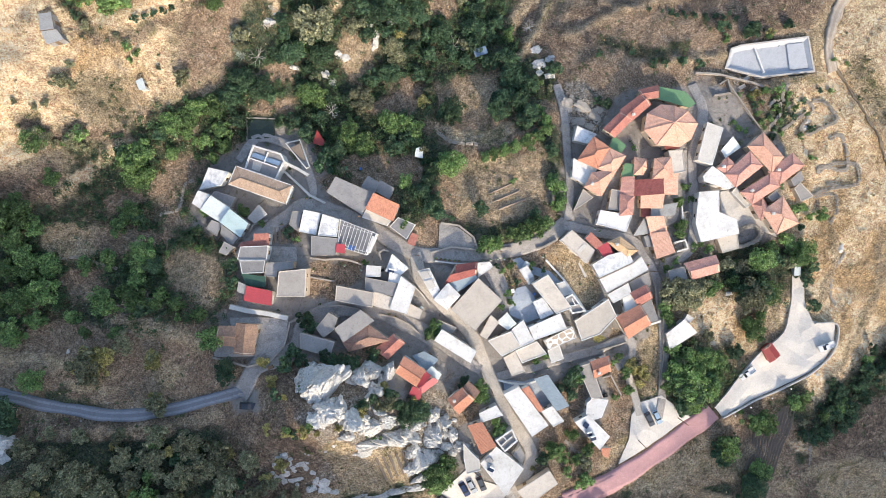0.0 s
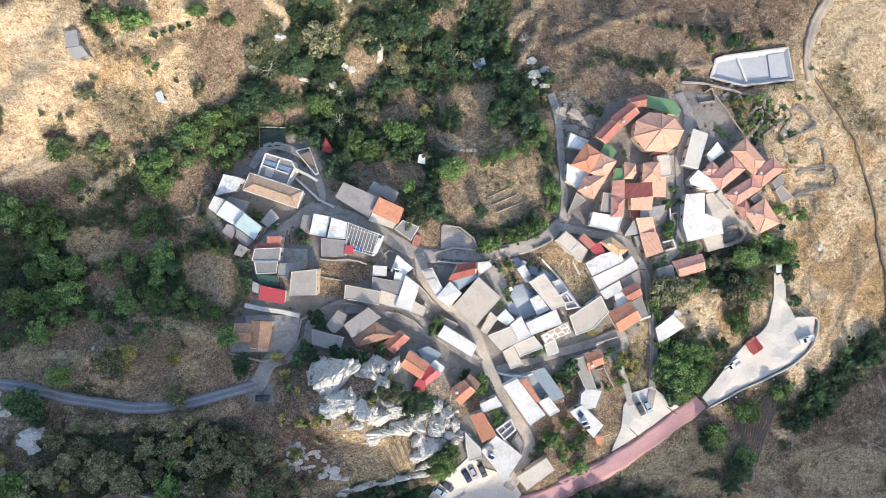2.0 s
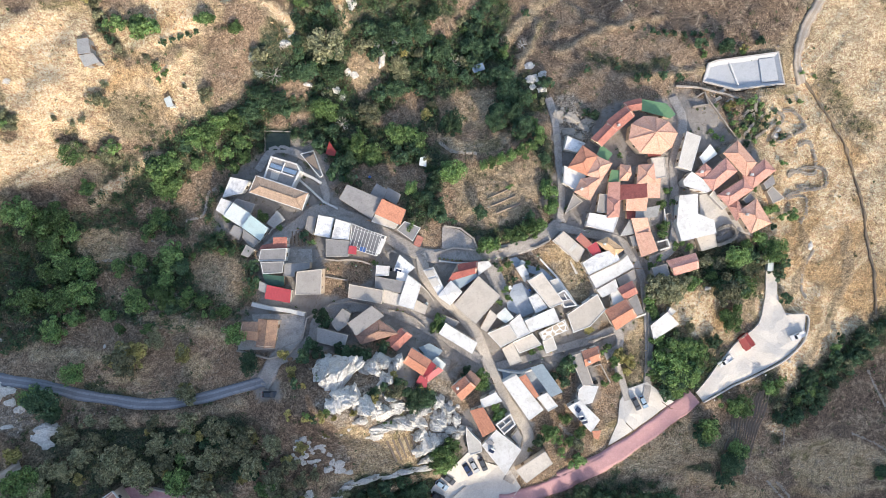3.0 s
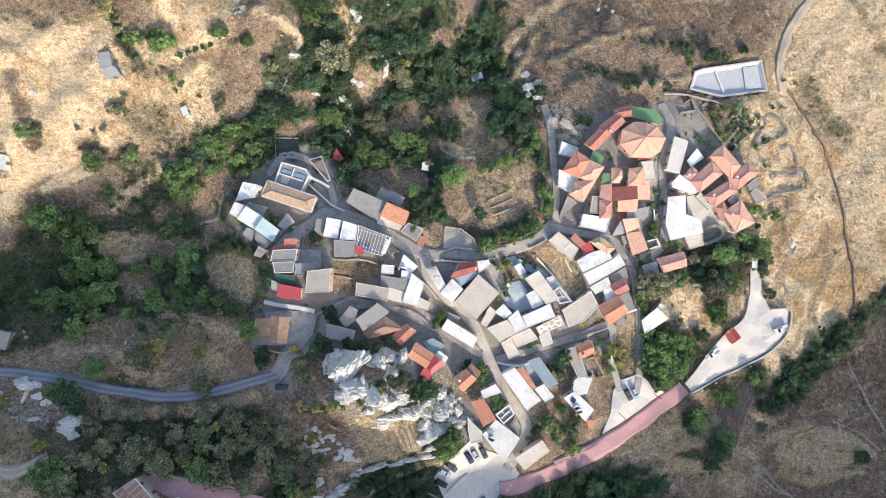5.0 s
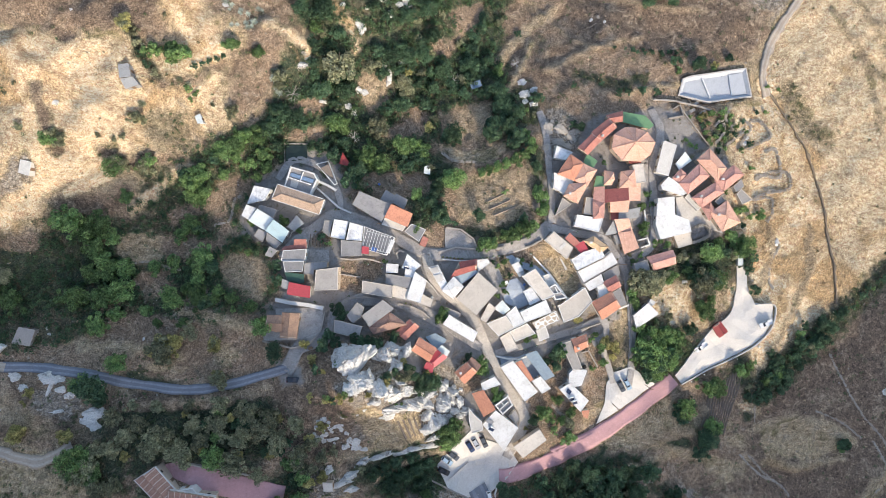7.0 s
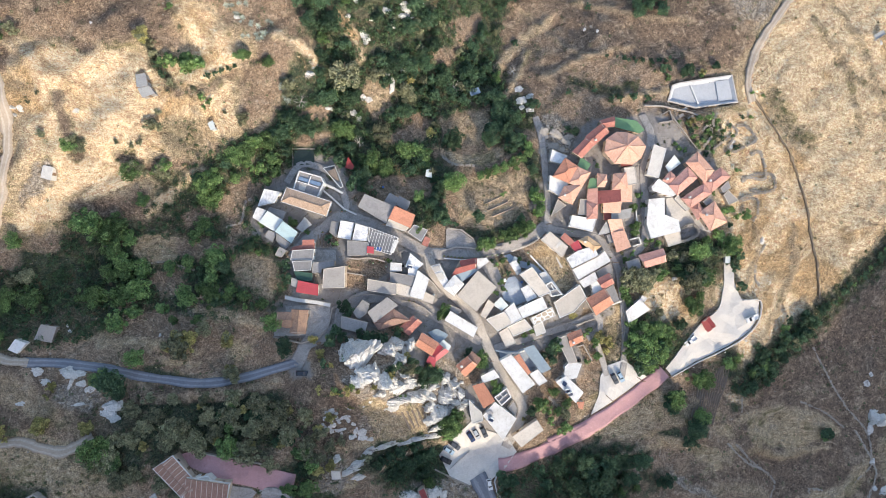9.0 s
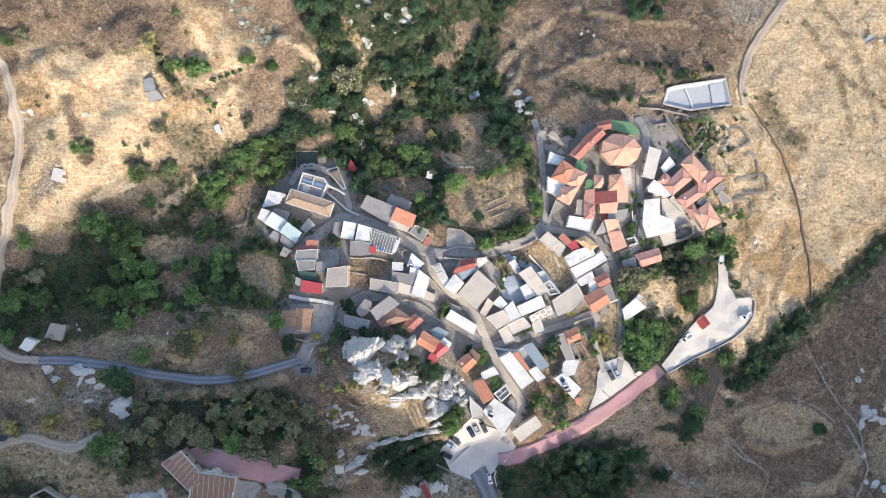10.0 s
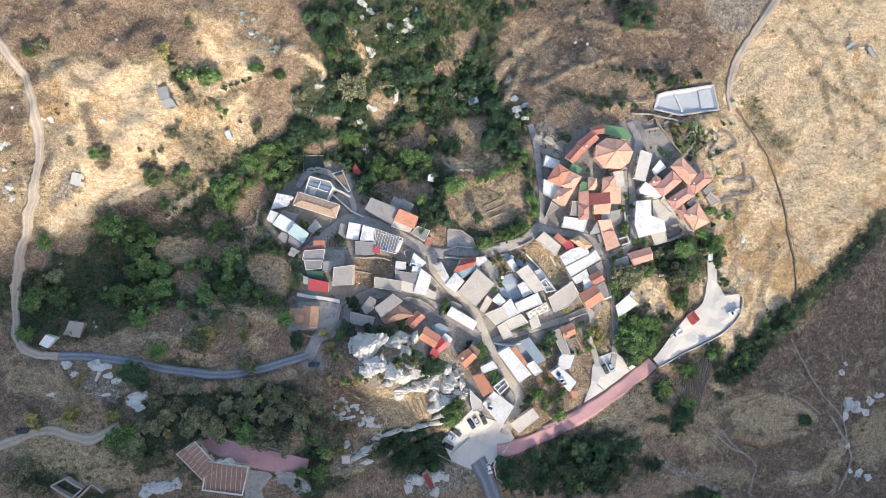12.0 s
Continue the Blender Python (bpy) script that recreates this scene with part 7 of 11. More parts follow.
# ---- walls round yards and terraces ----
STONE_MESHES = []
for seed in range(5):
    rng = random.Random(seed)
    bm = bmesh.new()
    bmesh.ops.create_icosphere(bm, subdivisions=1, radius=0.5)
    for v in bm.verts:
        v.co *= rng.uniform(0.72, 1.1)
        v.co.z *= 0.75
    STONE_MESHES.append(([tuple(v.co) for v in bm.verts], [tuple(v.index for v in f.verts) for f in bm.faces]))
    bm.free()

WALL_LABEL = {"parapet": "pale concrete parapet wall", "white": "low whitewashed garden wall", "stone": "low mortared stone wall", "drystone": "tumbled dry-stone terrace wall"}
WALL_MAT = {"parapet": "concrete_pale", "white": "wall_white", "stone": "wall_stone", "drystone": "field_stone"}
wall_count = itertools.count()


def garden_wall(kind, height, thick, line):
    rng = random.Random(300 + next(wall_count))
    if kind == "drystone":
        path = curve_through(line, 0.36)
        shape = Shape()
        for (x, y), (sx, sy) in zip(path, side_of(path)):
            if rng.random() < 0.06:
                continue
            for layer in range(max(1, int(height / 0.4))):
                for s in (-0.3, 0.3):
                    vs, fs = STONE_MESHES[rng.randrange(5)]
                    r, a = rng.uniform(0.35, 0.68), rng.uniform(0, 6.28)
                    c, d = math.cos(a) * r, math.sin(a) * r
                    off = s * thick + rng.uniform(-0.2, 0.2)
                    px, py = x + sx * off, y + sy * off
                    pz = gz(px, py) + 0.15 + 0.38 * layer + rng.uniform(-0.1, 0.1)
                    shape.add([(px + u * c - v * d, py + u * d + v * c, pz + w * r) for u, v, w in vs], fs)
        ob = new("stone_wall", shape.mesh("stone_wall", "field_stone"))
        tagged(ob, WALL_LABEL[kind], "stone wall", "terrace walls", "stuff")
        return
    path = curve_through(line, 1.5) if kind == "parapet" else np.array(line)
    if kind != "parapet":
        path = np.concatenate([np.linspace(a, b, max(2, int(math.dist(a, b) / 1.5)), endpoint=False) for a, b in zip(path, path[1:])] + [path[-1:]])
    side = side_of(path)
    left, right = path + side * thick / 2, path - side * thick / 2
    base = np.maximum(lie(left[:, 0], left[:, 1]), lie(right[:, 0], right[:, 1]))
    base = np.convolve(np.r_[base[0], base, base[-1]], (0.25, 0.5, 0.25), "valid")
    n = len(path)
    rough = np.array([rng.uniform(-0.06, 0.06) for _ in range(n)]) * (1 if kind == "stone" else 0.2)
    verts = np.concatenate([np.c_[left, base - 2.2], np.c_[left, base + height + rough], np.c_[right, base + height + rough], np.c_[right, base - 2.2]])
    faces = [(r * n + k, r * n + k + 1, ((r + 1) % 4) * n + k + 1, ((r + 1) % 4) * n + k)[::-1] for r in range(4) for k in range(n - 1)]
    faces += [(0, n, 2 * n, 3 * n), (n - 1, 4 * n - 1, 3 * n - 1, 2 * n - 1)]
    me = mesh_of("garden_wall", verts, faces, [WALL_MAT[kind]])
    tagged(new("garden_wall", me), WALL_LABEL[kind], "wall", "yard walls")


garden_wall("parapet", 1.1, 0.35, [(82.9, -50.1), (94.3, -45.0), (105.8, -40.5), (114.7, -34.3), (118.2, -28.7), (118.6, -22.7), (111.7, -22.3)])
garden_wall("parapet", 0.6, 0.3, [(80.8, -47.1), (88.1, -38.2), (94.7, -31.0), (102.3, -25.3), (104.5, -17.7)])
garden_wall("white", 1.2, 1.2, [(-57.8, -15.6), (-53.1, -16.8), (-47.0, -17.7), (-42.2, -18.8)])
garden_wall("white", 0.9, 0.3, [(-45.4, 30.5), (-41.4, 31.6), (-38.1, 23.5), (-38.9, 22.9), (-45.4, 30.5)])
garden_wall("white", 1.0, 0.6, [(-45.5, 22.4), (-41.9, 19.2), (-37.5, 15.1), (-33.1, 12.9)])
garden_wall("white", 1.0, 0.8, [(-45.2, 24.6), (-41.3, 22.8), (-38.2, 20.9)])
garden_wall("white", 0.9, 0.4, [(-2.2, -3.4), (2.6, -4.0), (9.8, -4.2)])
garden_wall("stone", 0.9, 0.5, [(-36.4, -2.5), (-32.7, -3.0), (-29.0, -2.7), (-25.6, -3.3), (-22.8, -4.3)])
garden_wall("stone", 0.6, 0.4, [(-36.6, -7.6), (-33.3, -8.3), (-30.1, -8.9)])
garden_wall("parapet", 0.8, 0.3, [(-7.9, -10.6), (-5.7, -12.9), (-3.8, -15.8)])
garden_wall("stone", 0.9, 0.5, [(-17.6, -18.1), (-13.3, -19.2), (-9.4, -21.1), (-6.7, -23.7)])
garden_wall("stone", 0.9, 0.5, [(-34.9, -16.2), (-28.7, -15.4), (-22.5, -16.7)])
garden_wall("stone", 1.0, 0.5, [(-17.2, -3.0), (-17.8, -1.1), (-16.6, -0.2), (-15.0, -0.8)])
garden_wall("stone", 0.8, 0.4, [(45.1, -29.5), (50.6, -28.2), (53.7, -27.3)])
garden_wall("white", 0.9, 0.5, [(15.8, -37.4), (19.7, -38.5), (23.7, -38.8), (29.5, -37.0)])
garden_wall("stone", 1.0, 0.4, [(46.3, -37.3), (48.7, -36.7), (52.0, -42.7)])
garden_wall("stone", 0.9, 0.4, [(71.5, 7.7), (70.5, 10.5), (72.6, 11.2), (73.7, 8.9)])
garden_wall("white", 0.6, 0.3, [(42.1, -18.9), (45.9, -16.3), (48.3, -14.7)])
garden_wall("stone", 0.8, 0.4, [(-56.3, 7.2), (-53.6, 5.2), (-52.9, 6.8), (-48.8, 8.1)])
garden_wall("stone", 0.8, 0.4, [(10.3, -0.6), (17.3, 0.2), (19.7, 0.5)])
garden_wall("stone", 0.8, 0.5, [(-3.5, -1.1), (2.6, 0.6), (10.0, -0.3), (8.7, 3.4), (4.5, 6.7), (-0.6, 7.4)])
garden_wall("white", 0.9, 0.5, [(29.7, -3.1), (35.4, -9.4), (41.6, -18.4)])
garden_wall("stone", 0.8, 0.5, [(32.8, 2.6), (28.7, 0.6), (27.0, 0.2)])
garden_wall("stone", 1.0, 0.5, [(-37.1, -17.7), (-41.7, -20.0), (-42.9, -26.3), (-46.3, -30.1), (-52.1, -31.3), (-61.6, -28.9)])
garden_wall("stone", 1.0, 0.4, [(82.2, 49.0), (84.9, 50.6), (86.0, 46.6), (80.4, 45.6)])
garden_wall("stone", 0.9, 0.35, [(85.3, 49.5), (90.2, 42.4), (95.3, 36.2)])
garden_wall("stone", 0.9, 0.5, [(75.6, 52.7), (83.2, 52.1), (93.0, 50.1), (96.4, 48.7)])
garden_wall("stone", 0.8, 0.4, [(64.2, -9.9), (64.5, -19.8), (65.1, -33.3), (63.6, -41.4)])
garden_wall("white", 0.9, 0.6, [(60.3, -22.2), (63.8, -21.1)])
garden_wall("stone", 0.4, 0.3, [(-56.4, 37.1), (-56.4, 31.2)])
garden_wall("stone", 0.4, 0.3, [(-56.3, 37.6), (-48.5, 37.7)])
garden_wall("drystone", 0.8, 0.8, [(108.2, 45.1), (111.8, 42.7), (109.6, 39.3), (108.2, 36.3), (110.4, 34.6), (113.0, 35.9), (118.4, 38.4), (118.3, 41.0), (115.0, 44.5), (111.7, 44.8)])
garden_wall("drystone", 0.8, 0.9, [(116.9, 33.3), (120.4, 34.3), (122.2, 29.2), (122.3, 24.1), (114.4, 24.9), (113.2, 23.2)])
garden_wall("drystone", 0.9, 1.0, [(113.2, 23.2), (118.1, 25.8), (125.1, 25.5), (126.1, 20.6), (122.4, 18.9), (116.6, 19.8)])
garden_wall("drystone", 0.8, 0.8, [(111.8, 16.4), (116.7, 18.1), (122.4, 18.9)])
garden_wall("drystone", 0.7, 0.7, [(111.9, 15.8), (118.9, 16.5), (118.9, 11.2), (117.0, 7.8)])
garden_wall("drystone", 0.8, 0.7, [(97.7, 42.5), (100.4, 45.1), (101.5, 40.9), (98.1, 36.6)])
garden_wall("drystone", 0.8, 0.7, [(102.2, 35.9), (106.4, 38.9), (109.0, 41.0)])
garden_wall("drystone", 0.8, 0.7, [(103.6, 49.3), (102.0, 46.0), (104.6, 42.6)])
garden_wall("drystone", 0.8, 0.7, [(121.9, -1.5), (118.4, -6.7), (117.7, -13.5), (119.0, -16.9)])
garden_wall("drystone", 0.9, 0.8, [(-1.5, 34.5), (2.6, 31.3), (10.0, 30.5)])
garden_wall("drystone", 0.7, 0.6, [(-79.8, 9.8), (-74.6, 11.3), (-73.4, 18.0), (-71.2, 19.6)])
garden_wall("drystone", 0.7, 0.6, [(-110.1, -3.3), (-101.6, -2.3), (-93.6, -4.6), (-90.3, -5.4)])
garden_wall("drystone", 0.8, 0.7, [(-49.9, 62.0), (-46.1, 64.1), (-46.6, 66.6), (-48.7, 67.6)])
garden_wall("drystone", 0.7, 0.7, [(35.4, -55.5), (38.7, -58.9), (42.4, -61.0)])
garden_wall("drystone", 0.3, 0.3, [(111.3, -69.9), (111.0, -59.6)])
garden_wall("drystone", 0.5, 0.5, [(140.1, -41.4), (151.4, -62.8), (161.1, -75.1), (162.5, -86.5)])
garden_wall("drystone", 0.5, 0.6, [(81.2, -87.9), (89.8, -94.2), (98.0, -98.1), (105.8, -101.4)])
garden_wall("drystone", 0.5, 0.6, [(108.0, -77.3), (114.5, -84.4), (122.8, -91.7), (121.3, -98.3), (119.9, -104.0)])
garden_wall("drystone", 0.5, 0.6, [(156.5, -74.4), (160.3, -81.8), (164.0, -91.2), (162.4, -98.6), (158.3, -104.5)])
garden_wall("drystone", 0.5, 0.5, [(136.3, -95.4), (137.1, -99.2), (137.2, -104.2)])
garden_wall("drystone", 0.4, 0.5, [(134.5, -62.2), (144.7, -67.0), (152.3, -73.2)])
garden_wall("drystone", 0.5, 0.5, [(104.6, -76.6), (111.8, -84.1), (119.1, -88.0)])
garden_wall("drystone", 0.5, 0.6, [(136.5, -95.5), (148.3, -97.5), (158.0, -92.4), (162.5, -86.5)])
garden_wall("parapet", 0.6, 0.3, [(5.6, -74.4), (-1.6, -79.9)])
garden_wall("white", 0.8, 0.4, [(16.0, -81.1), (14.4, -85.1), (15.3, -89.6), (17.8, -91.9)])
garden_wall("stone", 0.6, 0.4, [(-7.2, -79.4), (-1.8, -82.2), (5.1, -85.7)])
garden_wall("stone", 2.2, 0.6, [(-140.5, -78.2), (-133.3, -82.4), (-129.6, -79.3), (-135.8, -75.9), (-140.5, -78.2)])
garden_wall("stone", 2.0, 0.6, [(-131.5, -82.6), (-126.6, -78.1), (-123.1, -81.2)])
garden_wall("stone", 0.8, 0.4, [(-81.8, -65.0), (-73.0, -66.7), (-61.9, -70.4)])
garden_wall("drystone", 2.4, 0.8, [(87.5, 5.0), (91.7, 7.1), (94.5, 5.6), (93.9, 2.8), (87.6, 0.7), (87.3, 4.6)])
garden_wall("white", 1, 0.4, [(70.4, 12.7), (70.7, 7.7)])
garden_wall("white", 1.6, 0.5, [(67.5, 1.8), (70.8, 2.6), (71.6, 0.2), (68.5, -0.8)])


# ---- rock ----
ROCK_MESHES = []
for seed in range(9):
    rng = random.Random(70 + seed)
    bm = bmesh.new()
    # a knot of broken blocks
    for block in range(5):
        c = Vector((rng.uniform(-0.5, 0.5), rng.uniform(-0.5, 0.5), rng.uniform(-0.25, 0.25))) if block else Vector((0, 0, 0))
        size = rng.uniform(0.32, 0.6) if block else 0.78
        own = []
        for _ in range(15):
            d = Vector((rng.gauss(0, 1), rng.gauss(0, 1), rng.gauss(0, 0.9))).normalized()
            own.append(bm.verts.new(c + d * size * rng.uniform(0.85, 1.1)))
        made = bmesh.ops.convex_hull(bm, input=own)
        bmesh.ops.delete(bm, geom=list({g for g in made["geom_interior"] + made["geom_unused"] if isinstance(g, bmesh.types.BMVert)}), context="VERTS")
    bmesh.ops.subdivide_edges(bm, edges=bm.edges[:], cuts=8, use_grid_fill=True)
    off = Vector((seed * 7.3, 1.7 * seed, 0))
    for v in bm.verts:
        p = v.co.copy()
        bend = 0.25 * noise.noise(p * 2.3 + off)
        reach = noise.voronoi(Vector((p.x * 3.0 + bend, p.y * 2.5 - bend, p.z * 1.9)) + off)[0]
        crack = max(0.0, 1 - (reach[1] - reach[0]) * 5.5)
        grain = noise.fractal(p * 3.5 + off, 0.8, 2.2, 4)
        v.co = p * (1 - 0.13 * crack + 0.06 * grain)
    me = bpy.data.meshes.new("rock")
    bm.to_mesh(me)
    bm.free()
    me.materials.append(MATS["limestone"])
    ROCK_MESHES.append(me)
rock_count = itertools.count()


def rock(x, y, rx, ry, up, turn):
    if up < 0.3:
        return
    k = next(rock_count)
    ob = new("boulder" if up < 3 else "crag", ROCK_MESHES[k % 9])
    ob.matrix_world = pose(x, y, gz(x, y) - 0.25 * up + 0.1, 0, 0, -turn + 180 * (k % 2)) @ Matrix.Diagonal((rx * 1.5, ry * 1.5, up * 1.15, 1))
    if up <= 0.5 and x > 0 and y > 0:
        ob.material_slots[0].link = "OBJECT"
        ob.material_slots[0].material = MATS["field_stone"]
    tagged(ob, "weathered grey limestone crag with deep cracks" if up >= 3 else "pale limestone boulder on dry ground", "rock", "limestone rocks")


rock(-32.2, -36.6, 4.2, 7.4, 9.0, 38)
rock(-36.2, -34.7, 3.2, 4.2, 6.0, 30)
rock(-29.3, -41.4, 4.2, 2.9, 7.0, 0)
rock(-31.9, -43.3, 2.9, 2.2, 4.0, 10)
rock(-26.6, -41.1, 1.9, 4.2, 5.0, 0)
rock(-21.8, -34.5, 3.2, 3.5, 9.0, 0)
rock(-19.7, -33.4, 2.9, 2.9, 8.0, 20)
rock(-18.6, -38.1, 2.6, 2.9, 6.0, 0)
rock(-14.5, -33.8, 2.2, 3.2, 6.0, 10)
rock(-23.1, -44.1, 3.5, 3.2, 6.0, 30)
rock(-19.2, -46.7, 3.8, 2.9, 6.0, -20)
rock(-15.8, -46.1, 2.9, 2.2, 5.0, 10)
rock(-14.4, -51.2, 4.8, 2.2, 5.0, 15)
rock(-10.1, -51.3, 3.8, 2.6, 6.0, 30)
rock(-20.3, -51.8, 4.2, 1.9, 4.0, 0)
rock(-24.7, -47.9, 1.9, 1.6, 3.0, 0)
rock(-21.9, -54.4, 2.6, 1.6, 3.0, 0)
rock(-7.7, -48.4, 2.9, 1.9, 5.0, 0)
rock(-10.8, -47.2, 2.2, 1.6, 4.0, 0)
rock(-17.0, -42.4, 2.9, 1.6, 4.0, 30)
rock(-3.8, -53.6, 2.6, 1.9, 4.0, 20)
rock(-1.4, -51.5, 2.2, 2.9, 5.0, 0)
rock(0.2, -48.5, 2.2, 2.6, 5.0, 10)
rock(-2.2, -52.2, 3.2, 2.2, 5.0, 30)
rock(1.0, -55.5, 1.9, 1.6, 3.0, 0)
rock(-7.0, -59.3, 3.2, 3.5, 6.0, 10)
rock(-8.5, -56.2, 2.6, 2.2, 5.0, 0)
rock(-3.8, -58.2, 1.9, 2.6, 4.0, 0)
rock(-6.2, -63.7, 3.8, 1.6, 4.0, -15)
rock(-3.0, -61.5, 1.9, 1.9, 4.0, 0)
rock(2.6, -52.4, 1.9, 2.2, 4.0, 0)
rock(5.0, -55.7, 2.2, 1.6, 3.0, 0)
rock(-3.0, -46.5, 1.6, 2.6, 4.0, 0)
rock(2.6, -57.2, 1.4, 1.4, 2.0, 0)
rock(-1.4, -57.7, 1.4, 1.4, 1.1, 0)
rock(-42.7, -56.2, 1.0, 1.0, 0.7, 0)
rock(-41.3, -53.8, 1.0, 1.0, 0.7, 0)
rock(-39.9, -55.0, 0.8, 0.8, 0.6, 0)
rock(-41.4, -58.9, 1.1, 1.1, 0.8, 0)
rock(-44.0, -60.3, 1.1, 1.3, 0.8, 0)
rock(-39.5, -57.4, 0.8, 0.6, 0.5, 0)
rock(-37.3, -56.6, 1.9, 1.0, 0.7, 0)
rock(-35.4, -53.2, 0.8, 0.6, 0.5, 0)
rock(-38.3, -60.8, 1.3, 0.8, 0.6, 0)
rock(-34.0, -61.9, 1.1, 0.8, 0.6, 0)
rock(-42.0, -61.4, 0.8, 0.8, 0.6, 0)
rock(-30.4, 56.6, 1.3, 1.3, 2.0, 0)
rock(-28.5, 55.8, 1.3, 1.1, 0.8, 0)
rock(-19.8, 61.5, 1.3, 2.9, 3.0, 10)
rock(-49.0, 63.5, 1.9, 1.3, 1.0, 0)
rock(-46.9, 66.6, 1.0, 1.6, 0.7, 0)
rock(-113.6, -52.0, 1.9, 2.6, 1.4, 0)
rock(-111.9, -54.0, 1.6, 1.6, 1.2, 0)
rock(-43.2, 52.4, 1.9, 0.8, 1.2, 20)
rock(-39.3, 52.4, 1.4, 1.0, 1.2, 0)
rock(-37.4, 51.3, 1.1, 1.1, 1.2, 0)
rock(28.6, 60.5, 1.6, 1.3, 1.0, 0)
rock(30.1, 56.0, 1.9, 1.6, 1.2, 0)
rock(28.4, 55.0, 1.3, 1.3, 1.0, 0)
rock(32.7, 57.5, 1.3, 1.3, 1.0, 0)
rock(110.0, 38.5, 1.0, 1.0, 0.7, 0)
rock(109.8, 36.8, 1.0, 1.0, 0.7, 0)
rock(120.6, 0.2, 1.3, 1.6, 1.0, 0)
rock(85.3, -13.4, 1.0, 0.6, 0.5, 0)
rock(-21.3, 65.1, 1.3, 1.3, 1.0, 0)
rock(-15.7, 66.7, 1.6, 1.0, 0.7, 0)
rock(-140.7, -38.6, 1.9, 1.9, 2.0, 0)
rock(-137.2, -42.0, 1.5, 1.3, 1.0, 0)
rock(-127.8, -39.2, 3.4, 1.9, 2.5, 10)
rock(-124.2, -42.2, 1.7, 1.3, 1.0, 0)
rock(-121.3, -44.3, 1.7, 1.7, 2.0, 0)
rock(-128.0, -42.1, 0.9, 2.6, 1.5, 15)
rock(-130.2, -38.3, 2.1, 1.3, 1.0, 0)
rock(-124.8, -48.9, 3.0, 0.6, 1.0, 0)
rock(-113.6, -50.2, 3.4, 2.1, 2.5, -15)
rock(-115.3, -52.0, 2.1, 1.3, 1.0, 0)
rock(-110.9, -49.4, 1.7, 1.7, 1.3, 0)
rock(-144.3, -48.5, 1.3, 0.9, 0.6, 0)
rock(-102.9, -80.3, 4.7, 3.0, 4.0, 0)
rock(-108.0, -81.3, 2.6, 2.6, 1.9, 0)
rock(-98.4, -79.7, 2.6, 2.6, 1.9, 0)
rock(163.7, -69.2, 2.1, 3.4, 4.0, 0)
rock(167.2, -71.7, 3.0, 2.1, 3.5, 0)
rock(171.2, -73.3, 2.1, 1.7, 1.3, 0)
rock(162.5, -74.0, 1.7, 2.1, 1.3, 0)
rock(173.9, -68.7, 1.7, 2.1, 1.3, 0)
rock(177.2, -66.3, 1.7, 1.3, 1.0, 0)
rock(167.3, -69.5, 1.7, 1.7, 1.3, 0)
rock(167.7, -98.3, 1.5, 1.9, 1.1, 0)
rock(171.1, -100.1, 1.9, 1.7, 1.3, 0)
rock(162.5, -86.5, 1.1, 1.1, 0.8, 0)
rock(164.0, -97.4, 1.1, 1.1, 0.8, 0)
rock(161.1, -56.1, 1.1, 1.3, 0.8, 0)
rock(162.8, -52.7, 0.9, 0.9, 0.6, 0)
rock(-34.9, -73.6, 4.3, 1.3, 2.0, -25)
rock(-31.0, -70.4, 3.4, 1.3, 2.4, -30)
rock(-24.7, -68.6, 4.7, 1.3, 2.5, -12)
rock(-16.4, -67.5, 5.5, 1.5, 2.8, -5)
rock(-7.8, -66.7, 4.3, 1.3, 2.5, 0)
rock(-37.9, -75.7, 4.3, 1.3, 2.0, -15)
rock(-34.0, -78.0, 3.4, 1.3, 1.6, -10)
rock(-15.9, -87.2, 3.4, 2.1, 3.0, 20)
rock(-19.2, -89.9, 2.1, 2.1, 1.6, 0)
rock(-19.0, -86.8, 1.7, 1.5, 1.1, 0)
rock(-8.4, -86.9, 2.6, 2.6, 2.4, 0)
rock(-9.0, -92.5, 2.1, 2.1, 1.6, 0)
rock(-32.7, -62.6, 2.1, 1.3, 1.0, 0)
rock(-35.5, -63.8, 1.7, 1.1, 0.8, 0)
rock(-4.2, -87.8, 1.3, 1.3, 1.0, 0)
rock(-40.7, -70.8, 2.1, 1.7, 1.3, 0)
rock(-1.3, -67.4, 1.1, 1.1, 0.8, 0)
rock(-14.4, 88.3, 3.0, 1.7, 1.3, 30)
rock(-11.0, 92.3, 1.7, 2.1, 1.3, 0)
rock(-123.0, 48.3, 1.3, 0.9, 0.6, 0)
rock(-15.6, 85.1, 1.7, 1.3, 1.0, 0)
rock(-155.5, 39.3, 1.3, 1.7, 1.0, 0)
rock(-153.9, 40.3, 1.1, 1.1, 0.8, 0)
rock(-154.0, 21.9, 0.9, 1.3, 0.6, 0)
rock(-139.9, 49.4, 1.3, 0.9, 0.6, 0)
rock(-71.6, 81.1, 0.9, 0.9, 0.6, 0)
rock(36.7, 42.5, 1.9, 2.2, 0.5, 10)
rock(40.8, 41.7, 2.4, 1.7, 0.5, 20)
rock(44.3, 39.3, 2.1, 1.4, 0.5, 35)
rock(40.0, 37.6, 2.1, 1.5, 0.5, 0)
rock(46.7, 40.9, 1.6, 1.1, 0.5, 40)
rock(35.4, 35.3, 1.4, 1.5, 0.5, 0)
rock(32.3, 51.9, 1.6, 1.2, 1.0, 0)
rock(29.1, 53.0, 1.4, 1.2, 0.9, 0)
rock(28.4, 55.8, 1.2, 1.4, 0.8, 0)
rock(43.4, 35.9, 1.6, 1.0, 0.5, 20)
rock(-34.6, 51.3, 2.2, 1.2, 1.0, 15)
